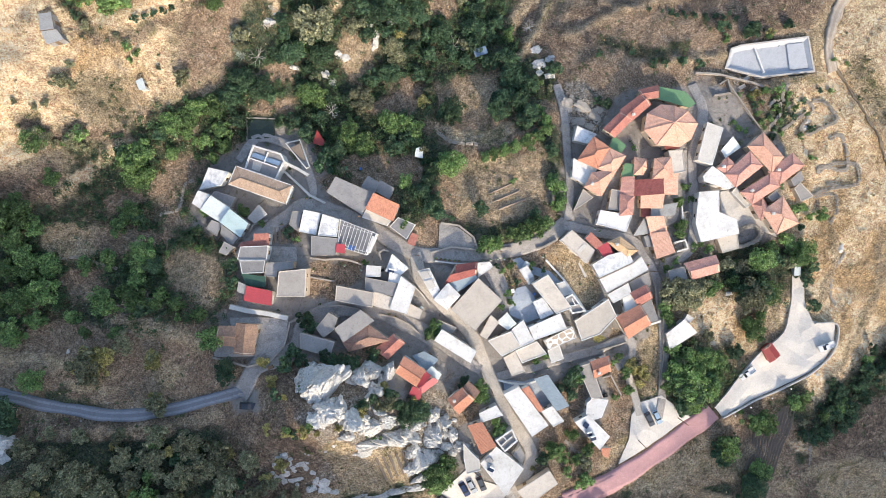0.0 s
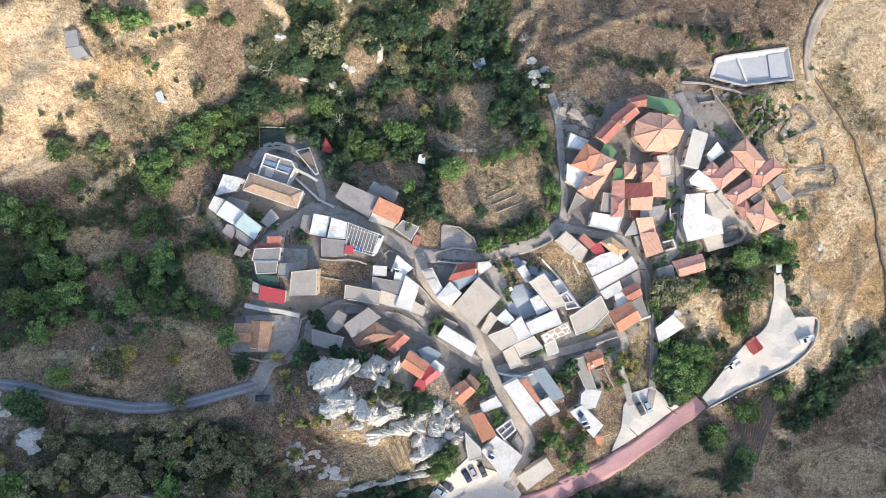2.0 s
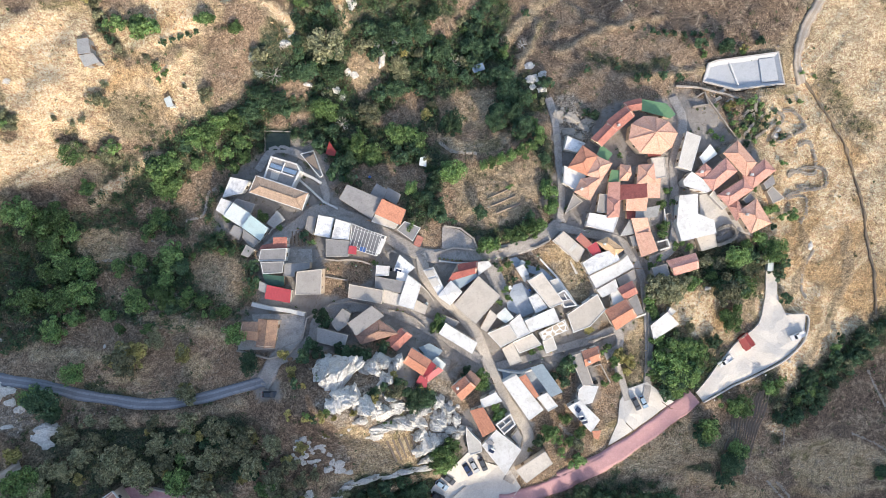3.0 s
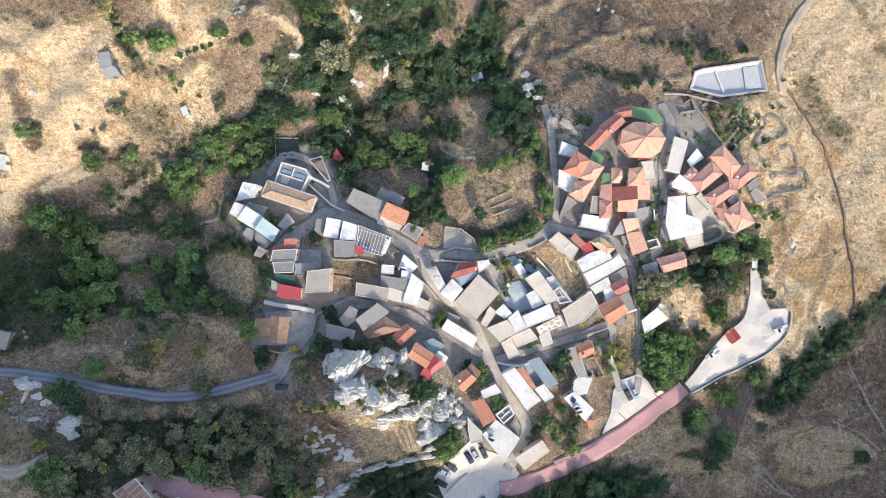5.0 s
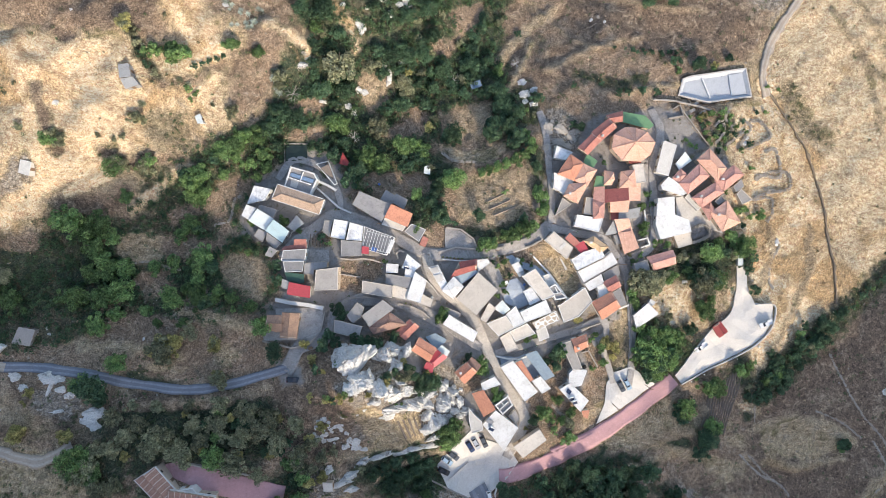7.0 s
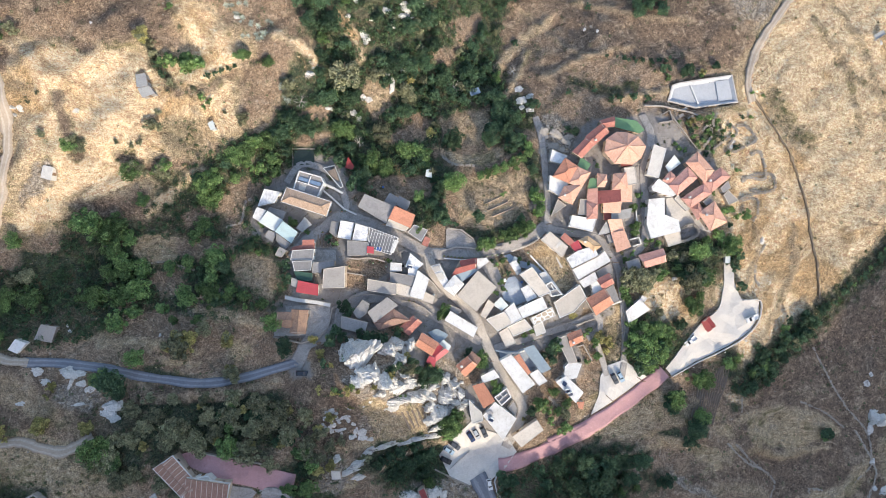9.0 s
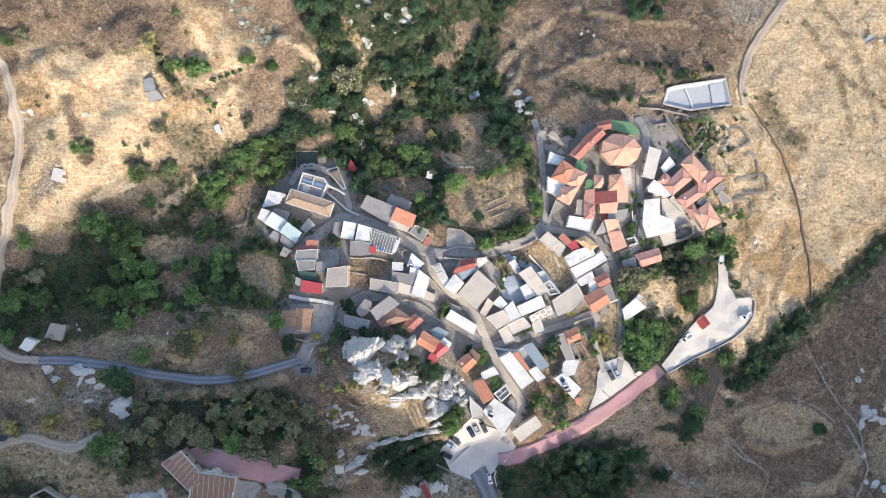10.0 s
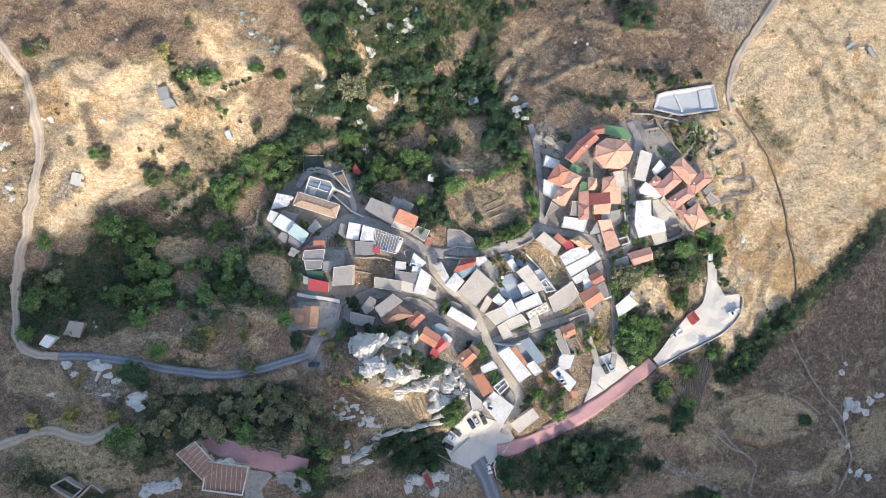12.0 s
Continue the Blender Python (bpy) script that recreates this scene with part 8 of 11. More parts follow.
rock(-32.4, 49.1, 1.0, 1.6, 0.9, 0)
rock(-31.2, 94.3, 2.2, 1.54, 1.32, 40)
rock(-28.1, 91.1, 1.6, 1.1199999999999999, 0.96, 55)
rock(-31.3, 88.5, 1.4, 0.9799999999999999, 0.84, 40)
rock(-20.9, 86.5, 1.8, 1.26, 1.08, 30)
rock(-14.3, 89.1, 2.0, 1.4, 1.2, 0)
rock(-13.4, 85.9, 2.2, 1.54, 1.32, 5)
rock(-8.9, 90.9, 1.6, 1.1199999999999999, 0.96, 25)
rock(-19.0, 81.6, 1.4, 0.9799999999999999, 0.84, 40)
rock(-29.4, 77.8, 2.4, 1.68, 1.44, 52)
rock(-28.8, 75.7, 1.6, 1.1199999999999999, 0.96, 55)
rock(-34.7, 83.4, 1.3, 0.9099999999999999, 0.78, 25)
rock(-26.4, 82.9, 1.2, 0.84, 0.72, 5)
rock(-10.9, 92.5, 1.3, 0.9099999999999999, 0.78, 15)
rock(-43.1, -54.4, 1.0, 0.8, 0.8, 45)
rock(-43.9, -56.4, 0.8, 0.7, 0.6, 83)
rock(-41.9, -57.3, 0.9, 0.8, 0.7, 3)
rock(-40.1, -56.2, 0.7, 0.6, 0.5, 31)
rock(-39.2, -58.4, 0.6, 0.5, 0.5, 20)
rock(-42.5, -60.0, 0.9, 0.6, 0.7, 60)
rock(-40.1, -61.3, 0.8, 0.7, 0.6, 48)
rock(-36.3, -57.9, 1.2, 0.9, 0.9, 73)
rock(-34.7, -59.4, 0.9, 0.6, 0.7, 27)
rock(-35.2, -53.6, 0.5, 0.4, 0.5, 23)
rock(-40.9, -53.8, 0.6, 0.5, 0.5, 49)
rock(-37.9, -60.7, 0.7, 0.5, 0.5, 9)
rock(-33.6, -61.4, 0.8, 0.5, 0.6, 79)
rock(-32.3, -64.5, 1.6, 1.2, 1.2, 16)
rock(-29.5, -65.5, 1.4, 0.8, 1.0, 0)
rock(-34.4, -63.7, 0.8, 0.5, 0.6, 27)
rock(-30.6, -52.6, 0.5, 0.4, 0.5, 21)
rock(-28.3, -50.9, 0.7, 0.6, 0.5, 37)
rock(-26.6, -48.7, 0.9, 0.6, 0.7, 25)
rock(-38.7, -62.6, 0.6, 0.5, 0.5, 86)
rock(-44.6, -58.6, 0.7, 0.6, 0.5, 23)
rock(-3.8, -50.3, 1.2, 1.1, 0.9, 88)
rock(0.2, -52.2, 1.8, 1.2, 1.4, 49)
rock(1.7, -49.9, 1.3, 0.9, 1.0, 46)
rock(-2.2, -55.0, 1.2, 0.9, 0.9, 18)
rock(3.3, -48.4, 1.0, 0.7, 0.8, 42)
rock(-1.4, -48.2, 1.4, 1.0, 1.0, 77)
rock(-5.3, -56.2, 1.2, 0.9, 0.9, 76)
rock(-7.6, -55.3, 1.6, 1.3, 1.2, 43)
rock(-115.9, 76.3, 0.6, 0.5, 0.5, 5)
rock(-141.9, 49.1, 1.0, 0.6, 0.7, 21)
rock(-139.7, 48.3, 0.8, 0.5, 0.6, 25)
rock(-141.7, 47.0, 0.7, 0.6, 0.5, 37)
rock(-153.6, 40.2, 1.2, 1.1, 0.8, 23)
rock(-154.3, 25.8, 1.6, 1.3, 1.1, 69)
rock(-155.3, 31.5, 0.8, 0.7, 0.6, 77)
rock(-155.8, 23.8, 1.2, 1.0, 0.8, 46)
rock(-150.8, 52.6, 0.6, 0.5, 0.5, 68)
rock(-104.2, -28.4, 0.7, 0.5, 0.5, 12)
rock(-99.9, -27.4, 0.6, 0.5, 0.5, 83)
rock(-135.8, -24.5, 0.8, 0.5, 0.6, 50)
rock(-132.9, -23.6, 0.6, 0.5, 0.5, 81)
rock(-131.7, -25.6, 0.7, 0.5, 0.5, 45)
rock(-90.6, -30.7, 0.7, 0.6, 0.5, 49)
rock(-88.5, -32.4, 0.5, 0.4, 0.5, 66)
rock(-101.7, -30.3, 0.8, 0.5, 0.6, 35)
rock(113.0, -37.9, 0.6, 0.4, 0.5, 19)
rock(55.6, 84.6, 0.9, 0.7, 0.6, 46)
rock(59.7, 83.0, 0.8, 0.6, 0.6, 87)
rock(57.8, 85.5, 0.7, 0.6, 0.5, 70)
rock(170.7, 76.5, 1.0, 0.7, 0.7, 77)
rock(175.2, 79.1, 1.1, 0.8, 0.8, 9)
rock(168.2, 77.6, 0.7, 0.6, 0.5, 16)
rock(178.8, 76.7, 0.9, 0.6, 0.6, 29)
rock(178.0, 80.9, 0.8, 0.5, 0.6, 10)

# ---- trees ----
LEAF = {"dark": "leaf_dark", "bright": "leaf_bright", "olive": "leaf_olive", "yellow": "leaf_yellow"}
NAMES = {"dark": "broadleaf_tree", "bright": "fruit_tree", "olive": "olive_tree", "yellow": "dry_tree"}
TREE_LABEL = {"dark": "dark green dense broadleaf tree", "bright": "fresh green bushy fruit tree", "olive": "grey-green olive tree with a loose crown", "yellow": "yellowish green dry shrub tree with leaves coloured as if sunlit"}


def leaf_quads(centres, normals, sizes, rng):
    """Small bent leaf sprays round the centres."""
    n = len(centres)
    normals = normals + rng.normal(0, 0.55, (n, 3))
    normals /= np.linalg.norm(normals, axis=1)[:, None] + 1e-9
    u = np.cross(normals, rng.normal(0, 1, (n, 3)))
    u /= np.linalg.norm(u, axis=1)[:, None] + 1e-9
    v = np.cross(normals, u)
    s = sizes[:, None]
    a, b = centres - u * s, centres + u * s
    c, d = centres + v * s * 0.6 + normals * s * 0.15, centres - v * s * 0.6 - normals * s * 0.1
    verts = np.stack([a, d, b, c], 1).reshape(-1, 3)
    return verts


def quad_mesh(name, verts, material):
    me = bpy.data.meshes.new(name)
    n = len(verts) // 4
    me.vertices.add(len(verts))
    me.vertices.foreach_set("co", verts.astype(np.float32).ravel())
    me.loops.add(len(verts))
    me.loops.foreach_set("vertex_index", np.arange(len(verts), dtype=np.int32))
    me.polygons.add(n)
    me.polygons.foreach_set("loop_start", np.arange(0, len(verts), 4, dtype=np.int32))
    me.materials.append(MATS[material])
    me.update(calc_edges=True)
    return me


def crown_points(radius, clumps, leaves, rng, flat=0.8, loose=1.0):
    pts, nrm, spread = [], [], rng.uniform(0.75, 1.2, 2)
    for _ in range(clumps):
        d = rng.normal(0, 1, 3)
        d /= np.linalg.norm(d)
        reach = rng.uniform(0.2, 0.9)
        centre = d * radius * reach * np.array([*spread, flat])
        r = radius * rng.uniform(0.2, 0.42) * (1.15 - 0.5 * reach) * loose
        k = int(leaves * rng.uniform(0.7, 1.3))
        q = rng.normal(0, 1, (k, 3))
        q /= np.linalg.norm(q, axis=1)[:, None]
        pts.append(centre + q * r * rng.uniform(0.75, 1.05, (k, 1)) * np.array([1, 1, 0.85]))
        nrm.append(q)
    return np.concatenate(pts), np.concatenate(nrm)


CROWNS, TRUNKS = {}, {}
SIZES = (("s", 1.4, 11, 40), ("m", 2.5, 20, 62), ("l", 4.3, 34, 88))
for kind in LEAF:
    for tag, radius, clumps, leaves in SIZES:
        for variant in range(5):
            rng = np.random.default_rng(abs(hash_seed := sum(map(ord, kind)) * 31 + ord(tag) * 7 + variant))
            p, q = crown_points(radius, clumps, leaves, rng, 0.78, 0.92 if kind in ("olive", "yellow") else 1.05)
            size = rng.uniform(0.16, 0.34, len(p)) * (1.15 if tag == "l" else 1.0 if tag == "m" else 0.85)
            CROWNS[kind, tag, variant] = quad_mesh("crown", leaf_quads(p, q, size, rng), LEAF[kind])
for tag, radius, clumps, leaves in SIZES:
    for variant in range(2):
        rng = random.Random(variant + ord(tag))
        high = radius * 0.9
        shape = Shape().tube((0, 0, -0.8), (0.05 * radius, 0, high * 0.55), 0.09 * radius, 0.065 * radius, 8)
        for k in range(6):
            a = 1.05 * k + rng.uniform(-0.3, 0.3)
            tip = (math.cos(a) * radius * 0.6, math.sin(a) * radius * 0.6, high + rng.uniform(-0.1, 0.5) * radius)
            shape.tube((0.05 * radius, 0, high * rng.uniform(0.35, 0.55)), tip, 0.045 * radius, 0.015 * radius, 5)
        TRUNKS[tag, variant] = shape.mesh("trunk", "bark")
tree_count = itertools.count()


def tree(kind, x, y, r):
    if r < 0.3:
        return
    k = next(tree_count)
    rng = random.Random(4000 + k)
    tag, radius = ("s", 1.4) if r < 1.9 else ("m", 2.5) if r < 3.4 else ("l", 4.3)
    s = r / radius * 1.05
    ob = thing("shrub" if r < 1.5 else NAMES[kind], x, y, gz(x, y), TREE_LABEL[kind], "tree" if r >= 1.5 else "shrub", NAMES[kind] + "s", rng.uniform(0, 360))
    ob.scale = (s, s, s * rng.uniform(0.6, 0.85))
    part("trunk", TRUNKS[tag, k % 2], ob)
    part("crown", CROWNS[kind, tag, rng.randrange(5)], ob, place=pose(0, 0, radius * 0.95))


tree("olive", -36.0, 62.7, 6.4)
tree("olive", -23.7, 43.6, 4.2)
tree("olive", -55.1, 59.3, 2.9)
tree("olive", -56.3, 56.5, 2.2)
tree("olive", -57.1, 61.0, 1.6)
tree("olive", -92.0, -30.3, 5.4)
tree("olive", -77.1, -28.8, 2.6)
tree("olive", -14.0, 58.0, 3.8)
tree("olive", -15.5, 60.2, 2.9)
tree("olive", -8.3, 63.7, 2.6)
tree("olive", 90.9, -13.7, 6.1)
tree("olive", 67.6, -12.8, 5.1)
tree("olive", 71.9, -13.6, 4.5)
tree("olive", 76.0, -11.3, 3.5)
tree("olive", -26.4, 63.7, 2.9)
tree("olive", -23.4, 64.7, 2.6)
tree("olive", 41.4, -61.2, 2.9)
tree("bright", -38.2, 44.9, 3.8)
tree("bright", -36.0, 43.5, 3.2)
tree("bright", -15.6, 37.0, 3.5)
tree("bright", -13.8, 35.4, 3.2)
tree("bright", -10.6, 37.2, 2.9)
tree("bright", -8.1, 34.5, 3.2)
tree("bright", -26.8, 33.5, 3.8)
tree("bright", -30.2, 32.8, 2.9)
tree("bright", -22.7, 30.3, 3.5)
tree("bright", 2.5, 24.1, 4.2)
tree("bright", 0.9, 26.1, 2.6)
tree("bright", 5.0, 25.2, 2.2)
tree("bright", 24.4, 30.9, 2.6)
tree("bright", 21.2, 29.7, 2.2)
tree("bright", 18.0, 28.6, 2.2)
tree("bright", 14.7, 27.5, 2.1)
tree("bright", 12.3, 26.5, 1.9)
tree("bright", 27.8, 32.7, 2.2)
tree("bright", 30.3, 35.2, 2.6)
tree("bright", 12.1, 1.7, 3.2)
tree("bright", 15.3, 1.4, 2.6)
tree("bright", 20.1, 4.6, 2.6)
tree("bright", 23.2, 4.9, 3.2)
tree("bright", 26.4, 6.5, 3.2)
tree("bright", 29.0, 7.8, 2.9)
tree("bright", 32.5, 17.9, 3.2)
tree("bright", 33.7, 14.7, 2.6)
tree("bright", 32.5, 12.3, 2.6)
tree("bright", 31.7, 19.6, 2.6)
tree("bright", -10.6, 19.1, 2.6)
tree("bright", -7.3, 31.3, 2.2)
tree("bright", -107.6, 28.6, 3.5)
tree("bright", -87.3, 62.8, 3.2)
tree("bright", -98.1, 30.4, 2.9)
tree("bright", -106.1, 18.7, 2.6)
tree("bright", -55.8, 10.4, 2.2)
tree("bright", -66.2, 10.4, 1.9)
tree("bright", 10.4, -39.3, 2.9)
tree("bright", 11.3, -41.9, 2.6)
tree("bright", 16.0, -51.3, 2.6)
tree("bright", 14.9, -49.1, 1.9)
tree("bright", 108.0, 0.2, 3.5)
tree("bright", 103.3, 1.0, 2.2)
tree("bright", 97.8, -4.0, 2.2)
tree("bright", 92.9, -4.8, 2.9)
tree("bright", 87.0, -4.9, 1.9)
tree("bright", 64.8, -17.0, 2.9)
tree("bright", 65.7, -19.5, 2.2)
tree("bright", 77.5, -32.7, 3.5)
tree("bright", 82.0, -32.8, 2.9)
tree("bright", 75.6, -35.4, 2.9)
tree("bright", 91.2, -21.5, 2.9)
tree("bright", 94.8, -19.9, 2.2)
tree("bright", 69.5, 13.4, 2.2)
tree("bright", 70.2, 6.8, 2.2)
tree("bright", 69.3, 4.3, 1.9)
tree("bright", -2.2, -22.0, 2.6)
tree("bright", -3.8, -23.6, 2.1)
tree("bright", 32.1, -57.4, 3.2)
tree("bright", 30.7, -56.2, 1.9)
tree("bright", 38.2, -60.6, 1.9)
tree("bright", 53.2, -35.7, 2.2)
tree("bright", 54.2, -40.8, 2.2)
tree("bright", -0.6, -62.6, 3.5)
tree("bright", 0.9, -59.2, 2.9)
tree("bright", -2.2, -66.5, 2.6)
tree("bright", 92.4, -51.3, 3.5)
tree("bright", 88.3, -48.3, 1.4)
tree("bright", 104.5, -45.4, 2.9)
tree("bright", 109.3, -44.0, 1.9)
tree("bright", 106.9, -47.2, 1.9)
tree("bright", 83.2, -58.2, 4.2)
tree("bright", 93.6, -65.1, 3.5)
tree("dark", -42.8, 55.7, 3.8)
tree("dark", -34.6, 55.8, 3.5)
tree("dark", -51.7, 46.3, 3.8)
tree("dark", -56.0, 47.6, 3.5)
tree("dark", -60.9, 42.1, 3.8)
tree("bright", -64.2, 39.9, 3.5)
tree("bright", -68.5, 39.5, 3.2)
tree("bright", -71.6, 36.4, 3.5)
tree("bright", -75.5, 34.4, 3.5)
tree("dark", -78.9, 32.3, 2.9)
tree("bright", -83.0, 26.5, 3.8)
tree("bright", -85.7, 23.4, 4.2)
tree("bright", -83.3, 20.4, 4.2)
tree("dark", -88.2, 26.4, 3.2)
tree("bright", -72.1, 31.9, 2.6)
tree("bright", -68.0, 30.6, 2.9)
tree("dark", -58.5, 37.0, 3.2)
tree("bright", -63.1, 33.7, 3.2)
tree("dark", -20.6, 49.8, 2.9)
tree("dark", -15.8, 51.6, 3.5)
tree("dark", -7.5, 52.4, 3.2)
tree("dark", -4.2, 57.3, 3.2)
tree("dark", -0.8, 64.3, 3.5)
tree("dark", 2.6, 59.5, 2.9)
tree("dark", 9.4, 66.6, 3.8)
tree("dark", 12.9, 65.5, 3.2)
tree("dark", 16.6, 69.6, 2.6)
tree("dark", 19.5, 55.7, 4.2)
tree("dark", 21.0, 50.3, 3.8)
tree("dark", 18.3, 44.8, 3.8)
tree("dark", 22.3, 43.0, 3.5)
tree("dark", 15.8, 40.5, 3.2)
tree("dark", 25.9, 48.5, 3.2)
tree("dark", 26.2, 39.4, 3.5)
tree("dark", 23.8, 36.9, 2.9)
tree("dark", -35.2, 37.8, 2.9)
tree("dark", -39.1, 33.6, 3.2)
tree("dark", -43.2, 36.9, 2.6)
tree("dark", -31.4, 27.6, 3.5)
tree("dark", -34.3, 24.1, 3.2)
tree("dark", -13.8, 29.5, 3.2)
tree("dark", -3.9, 19.3, 2.9)
tree("dark", -5.5, 16.1, 2.6)
tree("dark", -2.2, 13.6, 2.9)
tree("dark", -1.4, 10.5, 2.9)
tree("dark", -3.9, 22.7, 2.2)
tree("bright", -114.2, 10.7, 4.2)
tree("bright", -116.7, 3.2, 4.8)
tree("bright", -111.2, 6.3, 3.5)
tree("bright", -114.5, -2.9, 4.5)
tree("bright", -119.2, -6.0, 3.8)
tree("bright", -107.6, -4.5, 3.5)
tree("bright", -114.6, -13.6, 4.2)
tree("bright", -107.3, -12.0, 4.2)
tree("bright", -98.0, -4.5, 2.9)
tree("bright", -92.1, -2.9, 3.2)
tree("bright", -82.5, -1.4, 4.2)
tree("dark", -80.2, -4.5, 3.5)
tree("bright", -83.7, -7.6, 3.2)
tree("bright", -87.1, 9.6, 3.5)
tree("dark", -84.4, 8.8, 2.9)
tree("bright", -90.3, 6.4, 2.9)
tree("bright", -114.3, -22.3, 4.2)
tree("bright", -109.6, -19.5, 3.2)
tree("bright", -99.2, -18.1, 2.9)
tree("dark", -80.9, -15.7, 3.2)
tree("bright", -78.3, -15.1, 2.6)
tree("bright", -87.4, -22.3, 2.2)
tree("bright", -86.3, -12.1, 2.9)
tree("bright", -77.1, -12.0, 2.9)
tree("bright", -71.8, -14.9, 2.6)
tree("bright", -65.2, -17.9, 2.9)
tree("bright", -61.8, -23.7, 3.5)
tree("dark", -57.3, -32.3, 3.5)
tree("dark", -57.5, -4.5, 2.2)
tree("dark", -56.8, -9.0, 2.2)
tree("dark", -37.3, -19.0, 2.6)
tree("dark", -35.9, -21.3, 2.2)
tree("dark", -39.8, -27.0, 2.6)
tree("dark", -37.9, -29.8, 2.2)
tree("dark", -27.7, -29.9, 2.9)
tree("dark", -24.7, -31.5, 2.6)
tree("dark", -28.8, -33.2, 2.2)
tree("dark", -19.0, -29.0, 2.2)
tree("bright", 95.0, -12.2, 4.2)
tree("bright", 85.9, -9.0, 1.9)
tree("dark", 108.1, -8.2, 2.9)
tree("dark", 109.9, -4.9, 2.6)
tree("dark", 111.2, -16.7, 2.2)
tree("bright", 71.9, -38.9, 5.1)
tree("bright", 78.1, -40.9, 4.2)
tree("bright", 68.3, -36.0, 3.8)
tree("bright", 67.5, -40.8, 3.2)
tree("bright", 74.0, -44.1, 3.5)
tree("bright", 70.6, -45.7, 3.2)
tree("bright", 80.3, -37.8, 3.2)
tree("bright", 67.6, -29.4, 2.6)
tree("bright", 72.5, -31.0, 3.2)
tree("dark", 118.3, -50.1, 2.4)
tree("dark", 120.4, -43.5, 2.2)
tree("dark", 126.0, -42.0, 2.0)
tree("dark", 116.9, -40.2, 1.8)
tree("dark", 128.1, -35.4, 1.8)
tree("dark", 130.5, -30.3, 1.8)
tree("dark", 82.4, -60.4, 2.6)
tree("dark", 86.0, -56.4, 1.9)
tree("dark", 36.4, -38.5, 2.6)
tree("dark", 38.1, -36.0, 2.9)
tree("dark", 36.4, -41.7, 2.2)
tree("dark", 33.2, -40.1, 1.9)
tree("dark", -6.8, -44.3, 3.8)
tree("dark", -9.8, -44.7, 3.5)
tree("dark", -12.7, -41.2, 2.6)
tree("dark", -14.2, -38.9, 2.2)
tree("dark", -20.8, -40.4, 2.2)
tree("dark", -18.3, -39.7, 1.9)
tree("dark", -13.8, 68.6, 4.2)
tree("dark", -20.0, 67.6, 3.8)
tree("dark", -23.1, 68.9, 3.2)
tree("dark", -7.3, 69.6, 3.5)
tree("dark", -44.6, 64.5, 2.6)
tree("bright", 67.0, -6.5, 1.6)
tree("dark", 28.3, -59.9, 2.2)
tree("bright", -61.8, 29.1, 2.6)
tree("bright", -65.1, 25.9, 2.2)
tree("bright", -76.6, 27.0, 2.9)
tree("dark", -46.9, 54.3, 2.2)
tree("dark", -38.9, 52.1, 2.2)
tree("bright", -90.1, -15.0, 2.9)
tree("bright", -95.0, -22.3, 2.2)
tree("bright", -50.5, 7.1, 1.3)
tree("bright", -49.8, 3.2, 1.3)
tree("bright", -40.3, 2.3, 1.3)
tree("bright", -21.7, -3.9, 1.1)
tree("bright", 19.6, -4.7, 1.6)
tree("bright", 18.6, -12.6, 1.4)
tree("bright", 19.4, -15.2, 1.4)
tree("bright", 16.2, -16.7, 1.4)
tree("bright", 25.3, -4.7, 1.4)
tree("bright", 17.1, -6.3, 1.1)
tree("bright", 26.8, -32.3, 1.4)
tree("bright", 29.4, -30.9, 1.3)
tree("bright", 55.8, 29.5, 1.1)
tree("bright", 38.6, 12.9, 1.1)
tree("bright", 88.3, 36.0, 1.4)
tree("bright", 86.8, 37.8, 1.1)
tree("bright", 90.4, 35.4, 1.1)
tree("bright", 92.0, 45.6, 1.3)
tree("bright", 94.3, 40.5, 1.4)
tree("bright", 95.9, 37.7, 1.8)
tree("bright", 100.9, 47.8, 1.8)
tree("bright", 96.9, 47.3, 1.8)
tree("bright", 108.0, 12.6, 1.9)
tree("bright", 110.4, 10.2, 1.6)
tree("bright", 114.3, 10.2, 2.2)
tree("bright", 111.1, 27.8, 1.3)
tree("bright", 76.6, 1.6, 1.4)
tree("bright", 74.0, 0.7, 1.6)
tree("bright", 78.5, 0.0, 1.8)
tree("bright", 73.4, 14.8, 1.4)
tree("bright", 72.0, 18.3, 1.6)
tree("bright", 68.1, -3.3, 1.4)
tree("bright", 65.4, -5.8, 1.4)
tree("bright", 67.4, -11.6, 1.3)
tree("bright", 28.7, -6.0, 1.0)
tree("bright", 88.5, 46.3, 1.1)
tree("bright", 50.1, -43.2, 1.3)
tree("bright", 35.0, -60.0, 1.6)
tree("dark", -42.8, 4.7, 1.8)
tree("dark", -22.3, -13.9, 1.9)
tree("dark", -19.9, -14.8, 1.4)
tree("dark", 21.1, -9.5, 1.3)
tree("dark", 93.5, 42.9, 1.3)
tree("dark", 99.1, 33.8, 1.3)
tree("dark", 106.1, 11.8, 1.3)
tree("dark", 107.8, 6.8, 1.3)
tree("dark", 84.0, 30.2, 1.0)
tree("olive", 64.7, -3.3, 1.1)
tree("dark", 15.5, -4.8, 1.0)
tree("bright", 50.9, -31.5, 1.6)
tree("bright", 49.3, -32.6, 1.3)
tree("dark", 63.0, 55.4, 1.6)
tree("dark", 56.7, 59.2, 1.3)
tree("dark", 71.2, 56.1, 1.9)
tree("dark", 66.3, 55.7, 1.6)
tree("dark", 76.7, 55.3, 1.6)
tree("dark", 100.9, 62.5, 1.4)
tree("dark", 47.8, 42.9, 2.2)
tree("dark", 45.6, 43.4, 1.6)
tree("dark", 46.4, 58.2, 1.3)
tree("bright", 99.6, 42.3, 1.3)
tree("bright", 102.9, 43.9, 1.4)
